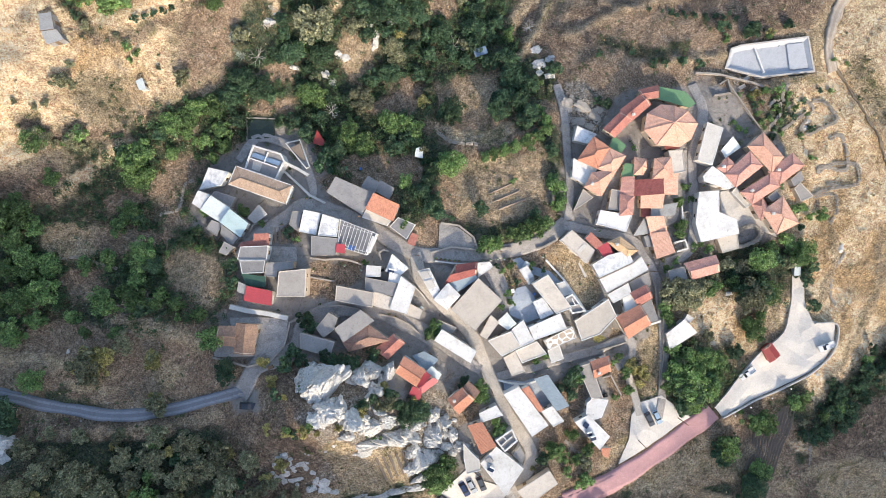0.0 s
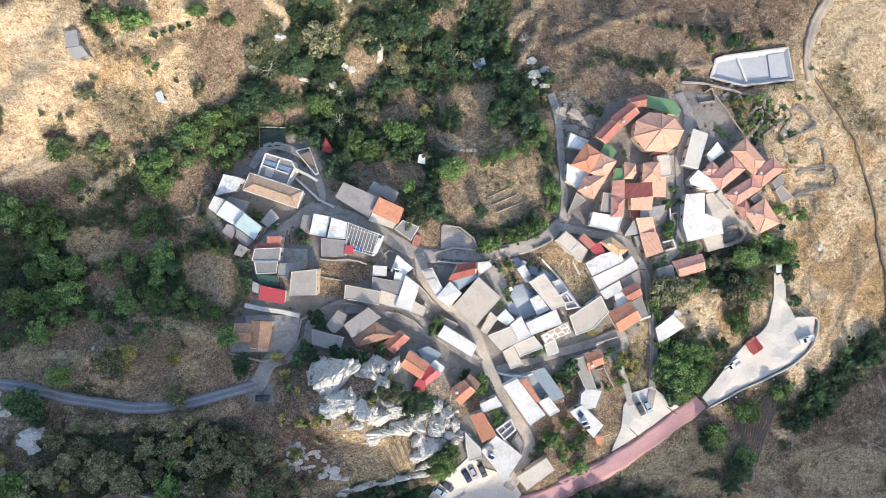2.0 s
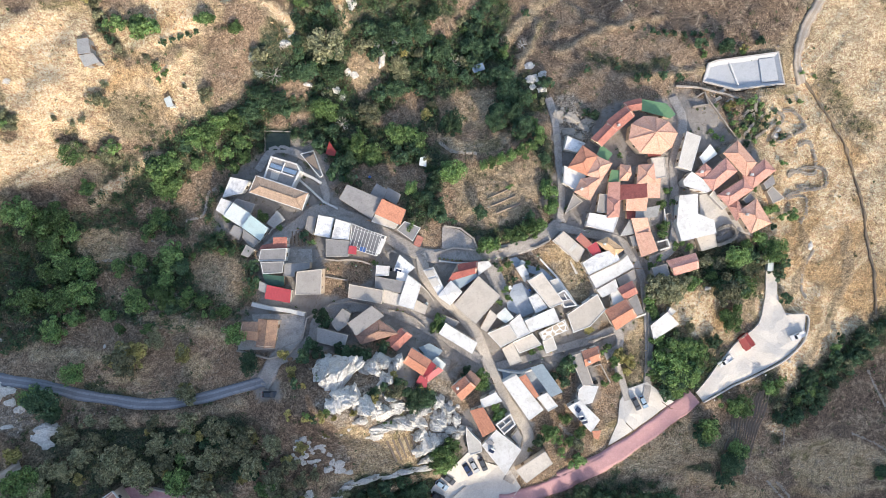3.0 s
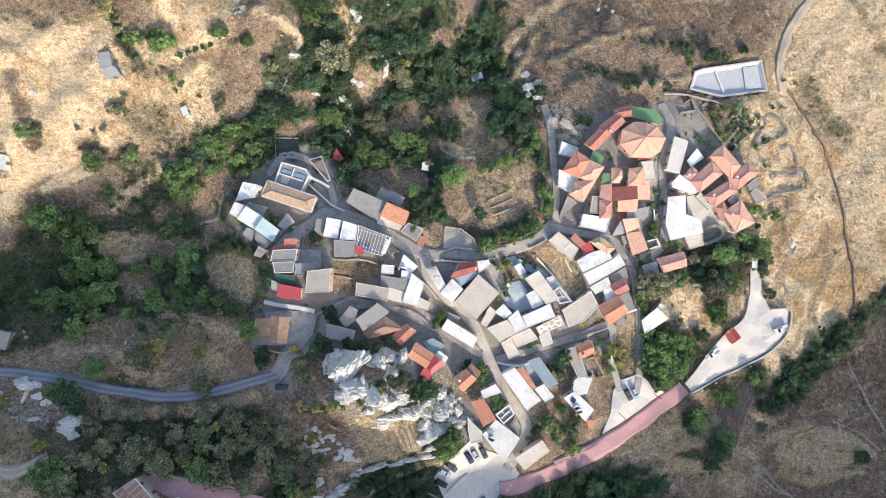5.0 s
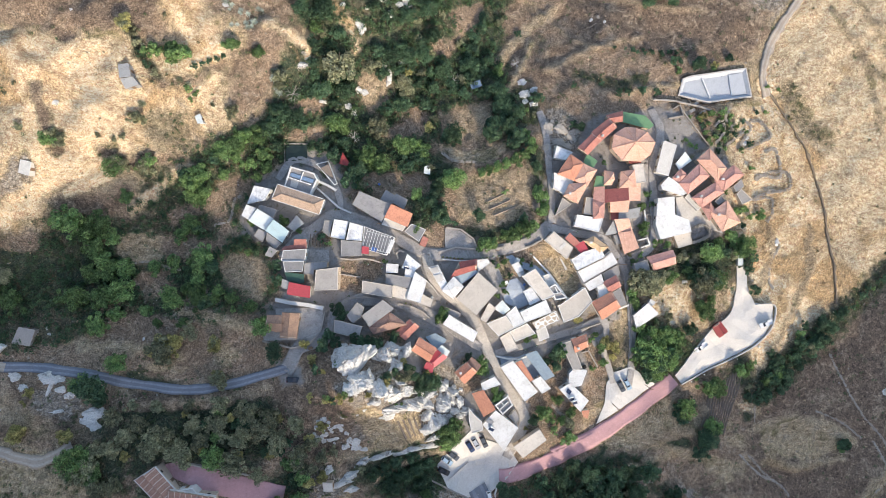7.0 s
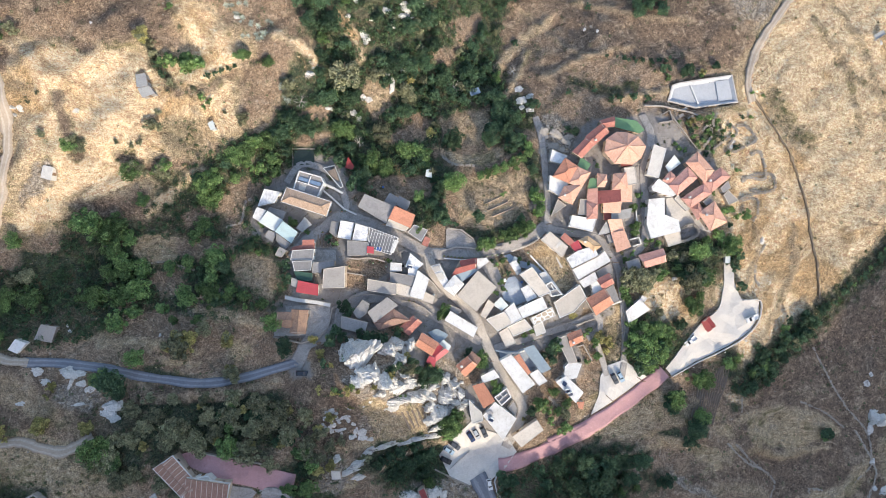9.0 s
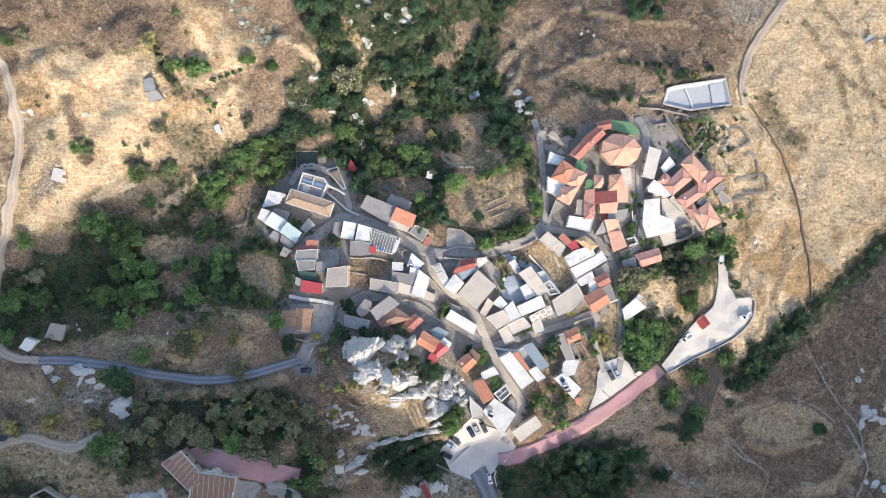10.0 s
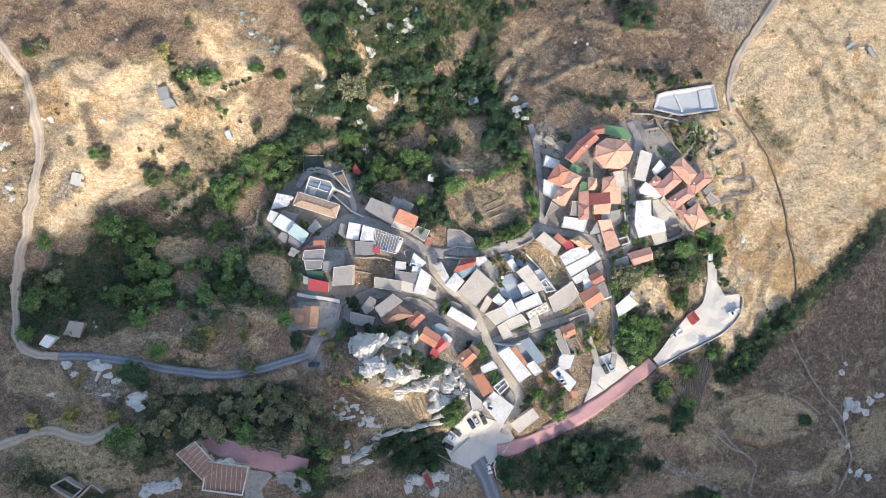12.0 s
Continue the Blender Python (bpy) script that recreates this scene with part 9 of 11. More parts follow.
tree("bright", 101.1, 38.0, 1.4)
tree("bright", 105.5, 42.3, 1.3)
tree("bright", 107.8, 34.0, 1.3)
tree("bright", 95.3, 44.0, 1.1)
tree("bright", 103.6, 46.4, 1.3)
tree("bright", 109.2, 40.7, 1.1)
tree("bright", 97.7, 38.9, 1.3)
tree("bright", 100.1, 45.3, 1.1)
tree("dark", 102.1, 40.6, 1.3)
tree("dark", 110.9, 36.5, 1.3)
tree("dark", 99.3, 36.0, 1.1)
tree("dark", 105.1, 39.8, 1.3)
tree("dark", 108.1, 44.4, 1.1)
tree("dark", -31.6, -28.9, 2.1)
tree("dark", -29.2, -29.7, 2.2)
tree("dark", -26.3, -30.4, 2.1)
tree("dark", -23.7, -30.6, 1.9)
tree("olive", -47.8, -62.5, 3.2)
tree("yellow", -46.1, -59.3, 2.2)
tree("dark", -37.6, -46.9, 1.4)
tree("dark", -43.3, -37.6, 1.8)
tree("yellow", -44.6, -36.0, 1.6)
tree("yellow", -40.9, -37.8, 1.1)
tree("yellow", -35.1, -47.1, 1.3)
tree("yellow", -45.0, -46.1, 1.6)
tree("yellow", -34.7, -52.7, 1.0)
tree("bright", -39.4, -45.8, 1.3)
tree("bright", -37.0, -36.2, 1.1)
tree("olive", -99.7, 44.4, 2.1)
tree("olive", -98.3, 43.4, 1.6)
tree("olive", -106.9, 37.1, 1.4)
tree("olive", -83.5, 54.7, 1.1)
tree("olive", -104.4, 38.4, 1.3)
tree("olive", -98.1, 48.7, 1.4)
tree("olive", -85.8, 56.1, 1.3)
tree("olive", -104.2, 28.1, 1.3)
tree("olive", -97.2, 27.7, 1.6)
tree("olive", -77.8, 49.5, 1.0)
tree("bright", -81.9, 52.5, 1.4)
tree("bright", -83.2, 50.6, 1.1)
tree("bright", -102.1, 28.9, 1.4)
tree("bright", 117.3, 47.7, 1.0)
tree("bright", 85.6, 63.6, 1.6)
tree("bright", 101.8, 34.8, 1.1)
tree("bright", 118.0, 56.9, 1.0)
tree("bright", 122.7, 56.3, 1.0)
tree("yellow", -5.8, 43.7, 2.2)
tree("yellow", -13.2, 63.2, 1.9)
tree("yellow", -96.4, -31.5, 2.6)
tree("yellow", -20.9, -41.8, 1.9)
tree("yellow", -14.2, -47.6, 1.6)
tree("yellow", -74.2, -54.7, 1.9)
tree("yellow", -70.3, -52.0, 1.9)
tree("yellow", -84.7, -50.6, 1.6)
tree("yellow", 54.7, -34.0, 2.9)
tree("yellow", 58.4, -35.9, 2.6)
tree("yellow", 57.8, -39.3, 1.9)
tree("yellow", -42.7, -29.9, 1.6)
tree("yellow", -47.7, -29.7, 2.2)
tree("yellow", -45.0, -33.9, 1.9)
tree("yellow", -76.8, -29.0, 1.6)
tree("yellow", 93.5, 46.4, 1.9)
tree("yellow", 103.4, 23.6, 1.6)
tree("yellow", 45.1, -25.9, 1.9)
tree("bright", -144.0, -14.6, 4.7)
tree("bright", -123.8, -13.2, 4.7)
tree("bright", -112.8, -5.4, 3.8)
tree("bright", -91.0, -14.1, 4.3)
tree("bright", -83.0, -14.4, 3.8)
tree("bright", -83.8, -2.0, 3.8)
tree("bright", -155.3, -26.4, 3.8)
tree("dark", -114.1, -41.6, 5.1)
tree("bright", -117.8, -39.8, 3.8)
tree("dark", -111.7, -44.8, 3.4)
# south-west crowns given olive leaves to look touched by the sun
tree("olive", -57.8, -52.9, 4.3)
tree("olive", -65.4, -50.4, 4.3)
tree("olive", -73.3, -48.1, 3.8)
tree("olive", -80.8, -53.4, 3.8)
tree("olive", -74.8, -53.6, 3.8)
tree("olive", -89.6, -56.3, 4.7)
tree("olive", -93.3, -59.9, 3.8)
tree("olive", -83.5, -62.1, 3.8)
tree("olive", -97.9, -52.7, 3.8)
tree("olive", -101.6, -56.2, 3.4)
tree("olive", -106.3, -50.7, 3.4)
tree("olive", -55.5, -58.5, 3.8)
tree("olive", -49.6, -55.0, 3.4)
tree("olive", -61.5, -56.3, 4.3)
tree("olive", -67.1, -57.9, 3.8)
tree("olive", -49.7, -64.7, 3.4)
tree("olive", -108.7, -59.4, 3.8)
tree("olive", -111.5, -64.4, 4.3)
tree("olive", -115.6, -66.3, 4.3)
tree("olive", -107.9, -72.2, 3.8)
tree("olive", -103.6, -70.1, 3.4)
tree("olive", -101.3, -47.3, 2.6)
tree("olive", -93.4, -47.6, 2.6)
tree("olive", -42.3, -65.9, 2.6)
tree("dark", -16.5, -75.8, 3.8)
tree("dark", -20.7, -78.3, 3.4)
tree("dark", -12.3, -74.6, 3.4)
tree("dark", -10.4, -79.2, 3.0)
tree("dark", -22.7, -72.9, 2.6)
tree("dark", -18.5, -71.2, 3.0)
tree("dark", -8.0, -73.2, 2.6)
tree("dark", 52.9, -87.2, 5.5)
tree("dark", 49.0, -80.9, 4.7)
tree("dark", 57.9, -81.2, 4.7)
tree("dark", 62.6, -79.4, 3.8)
tree("dark", 44.0, -89.0, 4.7)
tree("dark", 55.6, -94.8, 4.3)
tree("dark", 69.9, -80.3, 3.8)
tree("dark", 65.1, -86.6, 3.4)
tree("dark", 38.1, -80.6, 3.4)
tree("dark", 42.7, -76.6, 3.0)
tree("dark", 132.2, -40.4, 2.6)
tree("dark", 136.9, -36.0, 2.6)
tree("dark", 127.7, -44.9, 2.6)
tree("dark", 122.5, -49.2, 2.6)
tree("dark", 120.6, -53.8, 2.1)
tree("dark", 140.3, -31.6, 2.4)
tree("dark", 143.5, -27.3, 2.1)
tree("dark", 91.2, -70.4, 3.8)
tree("dark", 94.0, -66.2, 3.0)
tree("dark", 89.1, -75.0, 3.0)
tree("dark", 82.7, -61.3, 3.0)
tree("dark", 17.7, -85.4, 3.0)
tree("dark", 21.1, -84.8, 2.6)
tree("dark", 16.7, -82.5, 2.1)
tree("dark", -10.0, 89.7, 3.8)
tree("dark", -5.7, 84.1, 3.8)
tree("dark", -12.4, 81.3, 3.4)
tree("dark", -3.7, 76.0, 3.4)
tree("dark", -8.2, 73.5, 3.0)
tree("dark", -43.3, 86.8, 3.8)
tree("dark", -39.4, 80.8, 3.8)
tree("dark", -47.5, 80.4, 3.4)
tree("dark", -51.4, 86.8, 3.0)
tree("dark", -36.0, 73.8, 2.6)
tree("dark", 80.5, 95.4, 3.8)
tree("dark", 75.6, 90.8, 3.4)
tree("dark", 85.1, 90.5, 3.0)
tree("dark", 10.0, 73.3, 3.0)
tree("olive", -149.3, -71.6, 3.8)
tree("olive", -153.3, -75.3, 3.8)
tree("olive", -146.0, -79.5, 3.0)
tree("dark", 144.7, -74.7, 2.6)
tree("bright", -122.0, 10.4, 5.5)
tree("bright", -119.3, 8.4, 3.8)
tree("bright", -126.9, 11.6, 3.4)
tree("bright", -146.0, 6.0, 3.4)
tree("bright", -154.5, -15.2, 4.3)
tree("bright", -151.9, -12.2, 3.4)
tree("bright", -74.2, -62.7, 3.8)
tree("bright", -73.6, -50.2, 2.6)
tree("bright", -50.0, -78.5, 3.8)
tree("bright", -47.9, -70.7, 3.0)
tree("bright", -51.7, -66.6, 3.0)
tree("bright", -55.8, -78.1, 2.6)
tree("bright", -1.4, -62.8, 3.4)
tree("bright", -3.4, -60.8, 2.6)
tree("bright", -125.5, 37.1, 3.0)
tree("bright", -93.3, 65.0, 3.0)
tree("bright", -87.8, 66.5, 2.6)
tree("bright", -70.4, 68.1, 2.6)
tree("bright", -61.8, 66.6, 2.6)
tree("bright", -143.0, 71.1, 2.6)
tree("bright", 95.7, -51.6, 3.8)
tree("bright", -115.7, -62.5, 4.7)
tree("bright", -113.4, -61.1, 3.4)
tree("bright", -110.8, -66.4, 3.4)
tree("dark", 93.3, 66.1, 3.0)
tree("dark", 91.8, 65.2, 2.1)
tree("dark", 104.1, 67.4, 1.7)
tree("dark", 83.4, 67.0, 1.9)
tree("yellow", 98.9, 65.6, 1.7)
tree("olive", -91.4, -57.2, 4.7)
tree("olive", -85.2, -60.6, 4.3)
tree("olive", -78.6, -58.1, 3.4)
tree("olive", -68.4, -65.2, 4.7)
tree("olive", -72.3, -53.0, 3.0)
tree("olive", -61.0, -69.3, 3.4)
tree("olive", -102.7, -57.1, 3.0)
tree("olive", -105.0, -59.6, 3.4)
tree("olive", -108.1, -70.4, 3.4)
tree("olive", -94.7, -72.8, 3.4)
tree("olive", -90.0, -76.7, 3.0)
tree("olive", -55.6, -60.5, 3.4)
tree("olive", -82.4, -47.9, 2.6)
tree("olive", -63.7, -54.6, 3.0)
tree("olive", -46.0, -69.0, 3.0)
tree("olive", -38.5, -64.5, 2.1)
tree("olive", -30.7, -71.7, 2.1)
tree("yellow", -91.9, -30.0, 4.3)
tree("yellow", -88.5, -28.3, 3.0)
tree("yellow", -76.5, -28.8, 3.0)
tree("yellow", -75.5, -39.1, 2.1)
tree("yellow", -148.1, -55.6, 3.0)
tree("yellow", -135.1, -54.3, 3.4)
tree("yellow", -120.6, -55.8, 2.6)
tree("yellow", -133.7, -42.7, 2.1)
tree("yellow", -100.1, 71.8, 3.0)
tree("yellow", -99.5, 74.1, 2.1)
tree("yellow", -42.3, -71.7, 2.6)
tree("yellow", -46.1, -73.1, 2.6)
tree("dark", 3.3, 41.1, 3.6)
tree("dark", 10.8, 11.3, 2.6)
tree("bright", 20.0, 19.9, 1.3)
tree("dark", 16.4, 40.8, 3.4)
tree("yellow", -76.3, -29.8, 3.0)
tree("bright", -67.4, 0.2, 1.8)
tree("bright", -76.5, -1.4, 1.3)
tree("yellow", -91.1, -29.3, 4.6)
tree("olive", -84.7, -24.7, 3.6)
tree("bright", -106.5, -34.5, 3.4)
tree("olive", -74.8, -40.3, 3.4)
tree("dark", -41.9, -30.8, 2.6)
tree("bright", -83.9, 64.7, 3.2)
tree("bright", -88.8, 65.3, 2.6)
tree("olive", -97.9, 70.3, 1.8)
tree("olive", -97.5, 67.2, 1.8)
tree("dark", -96.6, 63.8, 1.6)
tree("dark", -95.5, 60.8, 1.6)
tree("olive", -93.2, 58.2, 1.5)
tree("olive", -99.7, 71.6, 2.4)
tree("bright", -68.8, 68.4, 2.2)
tree("bright", -62.7, 66.4, 2.0)
tree("olive", -99.9, 44.1, 3.0)
tree("olive", -106.7, 29.5, 3.6)
tree("olive", -99.4, 29.6, 3.0)
tree("olive", -97.9, 31.5, 2.4)
tree("olive", -122.6, 36.7, 3.4)
tree("olive", -124.3, 38.5, 2.2)
tree("olive", -139.4, 73.6, 3.0)
tree("olive", -132.5, 40.3, 1.8)
tree("bright", -105.9, 19.8, 2.2)
tree("dark", -81.2, 60.5, 1.2)
tree("dark", -79.1, 61.9, 1.1)
tree("dark", -77.1, 62.9, 1.1)
tree("dark", -75.1, 64.0, 1.1)
tree("dark", -73.1, 65.1, 1.1)
tree("dark", 93.4, 66.1, 2.2)
tree("dark", 85.5, 67.1, 1.6)
tree("dark", 104.0, 67.6, 1.5)
tree("bright", 98.4, 64.6, 1.6)
tree("dark", 143.6, -74.7, 2.6)
tree("bright", 143.2, -76.2, 1.8)
tree("bright", 96.1, -52.3, 3.2)
tree("dark", 91.5, -68.6, 3.6)
tree("dark", 82.1, -58.5, 2.8)
tree("olive", 88.5, 31.6, 1.0)
tree("dark", 168.7, -7.2, 2.0)
tree("olive", -151.0, -8.2, 3.2)
tree("bright", -154.1, -15.0, 4.0)
tree("olive", -145.8, -6.2, 3.6)
tree("yellow", -134.4, -54.6, 3.0)
tree("yellow", -119.6, -55.7, 3.0)
tree("olive", -144.5, -56.4, 2.0)
tree("bright", 92.2, -24.5, 3.4)
tree("bright", 90.7, -23.1, 2.4)
tree("dark", 91.6, -12.8, 5.0)
tree("olive", 68.9, -13.4, 5.0)
tree("bright", 78.8, -11.3, 3.2)
tree("bright", 93.7, -3.1, 4.0)
tree("bright", 97.9, 0.2, 2.6)
tree("bright", 103.0, 2.7, 3.0)
tree("olive", 87.9, -4.8, 3.2)
tree("bright", 106.6, -3.1, 3.4)
tree("olive", 108.5, -7.3, 2.6)
tree("olive", 78.0, -26.0, 2.6)
tree("bright", 77.5, -30.8, 3.2)
tree("bright", 66.3, -21.1, 2.0)
tree("olive", 74.3, -28.6, 1.8)
tree("dark", 71.7, -41.6, 4.6)
tree("dark", 68.4, -38.8, 3.4)
tree("dark", 77.3, -40.4, 4.0)
tree("bright", 74.6, -35.8, 3.2)
tree("bright", 69.0, -32.6, 2.6)
tree("bright", 81.3, -35.9, 3.0)
tree("dark", 70.0, -46.1, 3.0)
tree("olive", -15.9, -40.7, 3.0)
tree("yellow", -15.5, -37.1, 2.2)
tree("yellow", -7.5, -41.8, 2.6)
tree("bright", -17.7, -51.1, 1.8)
tree("yellow", -34.8, -45.3, 1.6)
tree("bright", -33.4, -44.6, 1.4)
tree("yellow", -26.1, -45.3, 1.3)
tree("yellow", -31.6, -46.4, 1.2)
tree("bright", 42.0, -57.8, 2.4)
tree("bright", 37.2, -53.7, 2.2)
tree("bright", 40.9, -67.0, 3.0)
tree("bright", 35.5, -64.0, 1.8)
tree("yellow", 25.9, -62.5, 1.2)
tree("bright", 39.5, -36.8, 2.4)
tree("dark", 6.0, -37.4, 2.0)
tree("bright", 100.8, 18.6, 1.0)
tree("bright", 104.9, 11.9, 2.0)
tree("dark", 113.8, 48.0, 1.0)
tree("dark", 145.2, -27.0, 1.2)
tree("dark", 146.5, -25.3, 1.1)
tree("dark", 148.9, -24.1, 1.3)
tree("bright", 151.0, -23.3, 1.2)
tree("dark", 152.9, -20.5, 1.6)
tree("dark", 154.4, -20.2, 1.4)
tree("dark", 155.0, -17.7, 1.6)
tree("bright", 157.5, -17.6, 1.2)
tree("dark", 159.3, -15.4, 1.0)
tree("dark", 161.3, -14.2, 1.7)
tree("dark", 163.2, -12.8, 1.0)
tree("bright", 164.1, -11.4, 1.3)
tree("dark", 166.3, -10.1, 1.0)
tree("dark", 168.3, -8.7, 1.2)
tree("dark", 169.6, -6.9, 1.1)
tree("dark", 170.0, -5.4, 1.3)
tree("bright", 170.9, -4.0, 1.6)
tree("dark", 173.2, -2.4, 1.2)
tree("dark", 173.7, -1.5, 1.5)
tree("dark", 175.5, -0.2, 0.9)
tree("dark", 176.4, 1.4, 1.5)
tree("bright", 177.8, 3.1, 1.1)
tree("dark", 179.4, 3.3, 1.1)
tree("dark", 180.6, 4.9, 1.0)
tree("dark", 138.2, -31.3, 1.9)
tree("dark", 132.2, -36.7, 2.2)
tree("dark", 122.1, -51.2, 2.2)
tree("dark", 114.5, -54.1, 1.9)
tree("bright", 114.6, -50.4, 2.0)
tree("dark", 135.3, -34.4, 1.9)
tree("dark", 127.1, -43.0, 1.6)
tree("dark", 108.1, -55.9, 2.1)
tree("dark", 118.4, -44.3, 2.3)
tree("dark", 139.5, -30.3, 2.0)
tree("dark", 114.4, -55.5, 2.2)
tree("bright", 120.5, -46.7, 2.3)
tree("bright", 119.3, -47.6, 1.9)
tree("dark", 134.3, -37.7, 2.4)
tree("dark", 137.4, -28.3, 2.3)
tree("dark", 127.7, -40.6, 1.9)
tree("dark", 116.0, -48.7, 1.8)
tree("dark", 136.1, -31.0, 2.3)
tree("dark", 136.9, -35.0, 1.7)
tree("dark", 135.0, -36.5, 2.1)
tree("bright", 128.6, -34.0, 2.3)
tree("dark", 118.3, -46.3, 2.1)
tree("dark", 119.1, -42.1, 2.4)
tree("dark", 122.8, -46.5, 2.6)
tree("dark", 27.3, 98.6, 3.0)
tree("dark", 23.0, 96.8, 3.0)
tree("dark", 33.6, 100.9, 2.4)
tree("dark", 38.7, 102.4, 2.0)
tree("dark", 13.6, 81.0, 3.0)
tree("dark", 11.2, 77.4, 2.6)
tree("dark", 15.0, 85.6, 2.4)
tree("dark", 9.5, 62.1, 3.2)
tree("dark", 7.0, 56.3, 2.6)
tree("dark", 15.9, 44.2, 2.6)
tree("dark", 22.7, 52.5, 2.2)
tree("dark", 60.8, 101.5, 1.6)
tree("dark", 75.6, 95.1, 3.0)
tree("dark", 79.4, 92.4, 2.8)
tree("dark", 87.3, 96.8, 2.4)
tree("dark", 85.1, 92.9, 2.0)
tree("dark", 28.2, 80.4, 1.6)
tree("dark", 57.1, 94.2, 1.4)
tree("dark", 62.3, 72.5, 0.9)
tree("dark", 66.4, 72.4, 0.7)
tree("dark", 69.0, 71.9, 1.0)
tree("dark", 72.7, 71.5, 0.9)
tree("dark", 75.5, 70.9, 0.9)
tree("dark", 79.1, 70.7, 1.0)
tree("dark", 82.3, 70.5, 1.0)
tree("dark", 85.2, 70.2, 1.0)
tree("dark", 89.0, 70.0, 1.0)
tree("bright", -111.7, -7.1, 1.6)
tree("olive", -100.1, 45.2, 1.4)
tree("olive", -94.2, 55.4, 0.8)
tree("bright", -123.9, 37.2, 1.8)
tree("bright", -107.5, 31.4, 2.0)
tree("olive", -133.1, 39.9, 1.2)
tree("bright", -141.7, 74.4, 1.6)
tree("bright", -83.6, 53.4, 1.6)
tree("olive", -88.8, 76.0, 1.0)
tree("bright", -91.6, 82.2, 1.6)
tree("olive", -111.2, 38.3, 1.0)
tree("olive", -136.1, 50.6, 0.9)
tree("olive", -118.8, 84.9, 0.9)
tree("olive", -132.7, 53.3, 0.8)
tree("olive", -152.6, 37.9, 1.4)
tree("olive", -152.1, 33.4, 1.2)
tree("olive", -153.1, 41.7, 1.0)
tree("bright", -147.1, 5.9, 1.6)
# yellow and olive leaf colours here stand in for sun on the crowns
tree("yellow", -39.2, -46.9, 1.6)
tree("yellow", -41.9, -55.5, 2.2)
tree("olive", -45.1, -60.5, 2.6)
tree("olive", -49.9, -68.7, 2.8)
tree("olive", -47.3, -75.1, 2.4)
tree("olive", -93.5, -61.9, 2.6)
tree("yellow", -101.1, -61.6, 2.2)
tree("olive", -83.0, -55.5, 2.4)
tree("olive", -72.9, -57.5, 2.6)
tree("yellow", -67.3, -63.8, 2.2)
tree("yellow", -78.8, -61.2, 2.0)
tree("yellow", -56.1, -53.3, 2.0)
tree("yellow", -57.7, -63.4, 2.2)
tree("yellow", -146.7, -58.8, 1.4)
tree("yellow", -135.1, -46.3, 1.3)

AGAVE = Shape()
for k in range(26):
    a, tilt = 2.4 * k, 0.25 + 0.045 * k
    d = Vector((math.cos(a) * math.cos(tilt), math.sin(a) * math.cos(tilt), math.sin(tilt)))
    w = Vector((-math.sin(a), math.cos(a), 0)) * 0.09
    up = Vector((0, 0, 0.03))
    base = len(AGAVE.v)
    AGAVE.v += [tuple(v) for v in ((0, 0, 0), d * 0.6 + w * 0.9, d * 1.0, d * 0.6 - w * 0.9, d * 0.4 - up)][0 if k == 0 else 1:]
    i = base if k else 1
    AGAVE.f += [(0, i, i + 1, i + 2), (0, i + 3, i), (i, i + 3, i + 1), (i + 1, i + 3, i + 2), (i + 2, i + 3, 0)]
AGAVE_MESH = AGAVE.mesh("agave", "leaf_agave")


def agave(x, y, r):
    ob = new("agave", AGAVE_MESH)
    ob.matrix_world = pose(x, y, gz(x, y) + 0.1, 0, 0, x * 40) @ Matrix.Diagonal((r, r, r * 0.8, 1))
    tagged(ob, "large silver-grey agave with pointed leaves", "agave", "agaves")


agave(-57.2, 61.2, 1.5)
agave(-55.8, 59.6, 1.6)
agave(-58.5, 58.6, 1.6)
agave(-55.8, 56.9, 1.1)
agave(-57.7, 55.8, 1.3)
agave(-54.6, 61.0, 1.1)
agave(-57.0, 57.9, 1.5)
agave(-58.4, 59.7, 1.1)
agave(-76.4, 89.3, 0.9)
agave(-75.8, 89.1, 1.1)
agave(-73.6, 86.4, 1.1)
agave(-73.7, 87.2, 1.4)
agave(-74.4, 84.4, 1.5)
agave(-72.5, 84.7, 1.1)
agave(-72.5, 84.8, 1.0)
agave(-73.3, 84.4, 1.4)
agave(-71.9, 82.3, 1.2)
agave(-71.1, 82.0, 1.3)
agave(-69.5, 80.9, 1.5)
agave(-70.2, 79.5, 0.9)
agave(-66.8, 78.4, 0.9)
agave(-66.8, 79.6, 1.4)
agave(-67.2, 78.7, 1.0)
agave(-64.7, 78.6, 1.5)
agave(-63.6, 74.5, 1.2)
agave(-65.3, 75.5, 1.5)
agave(-64.7, 74.1, 1.5)
agave(-62.6, 76.0, 1.7)
agave(-70.3, 85.4, 1.4)
agave(-68.1, 85.6, 1.6)
agave(-62.7, 75.7, 1.2)
agave(-63.9, 76.4, 1.0)
agave(-67.7, 74.6, 1.0)
agave(-69.5, 74.5, 1.3)
agave(-61.5, 80.4, 1.4)
agave(-60.3, 79.9, 1.2)
agave(-58.2, 60.6, 0.9)
agave(-56.9, 60.8, 1.0)
agave(-57.5, 57.5, 1.4)
agave(-57.2, 59.5, 1.2)
agave(-57.5, 54.8, 1.1)
agave(-56.6, 54.4, 1.6)
agave(-72.5, 87.7, 1.3)
agave(-73.2, 87.7, 1.1)


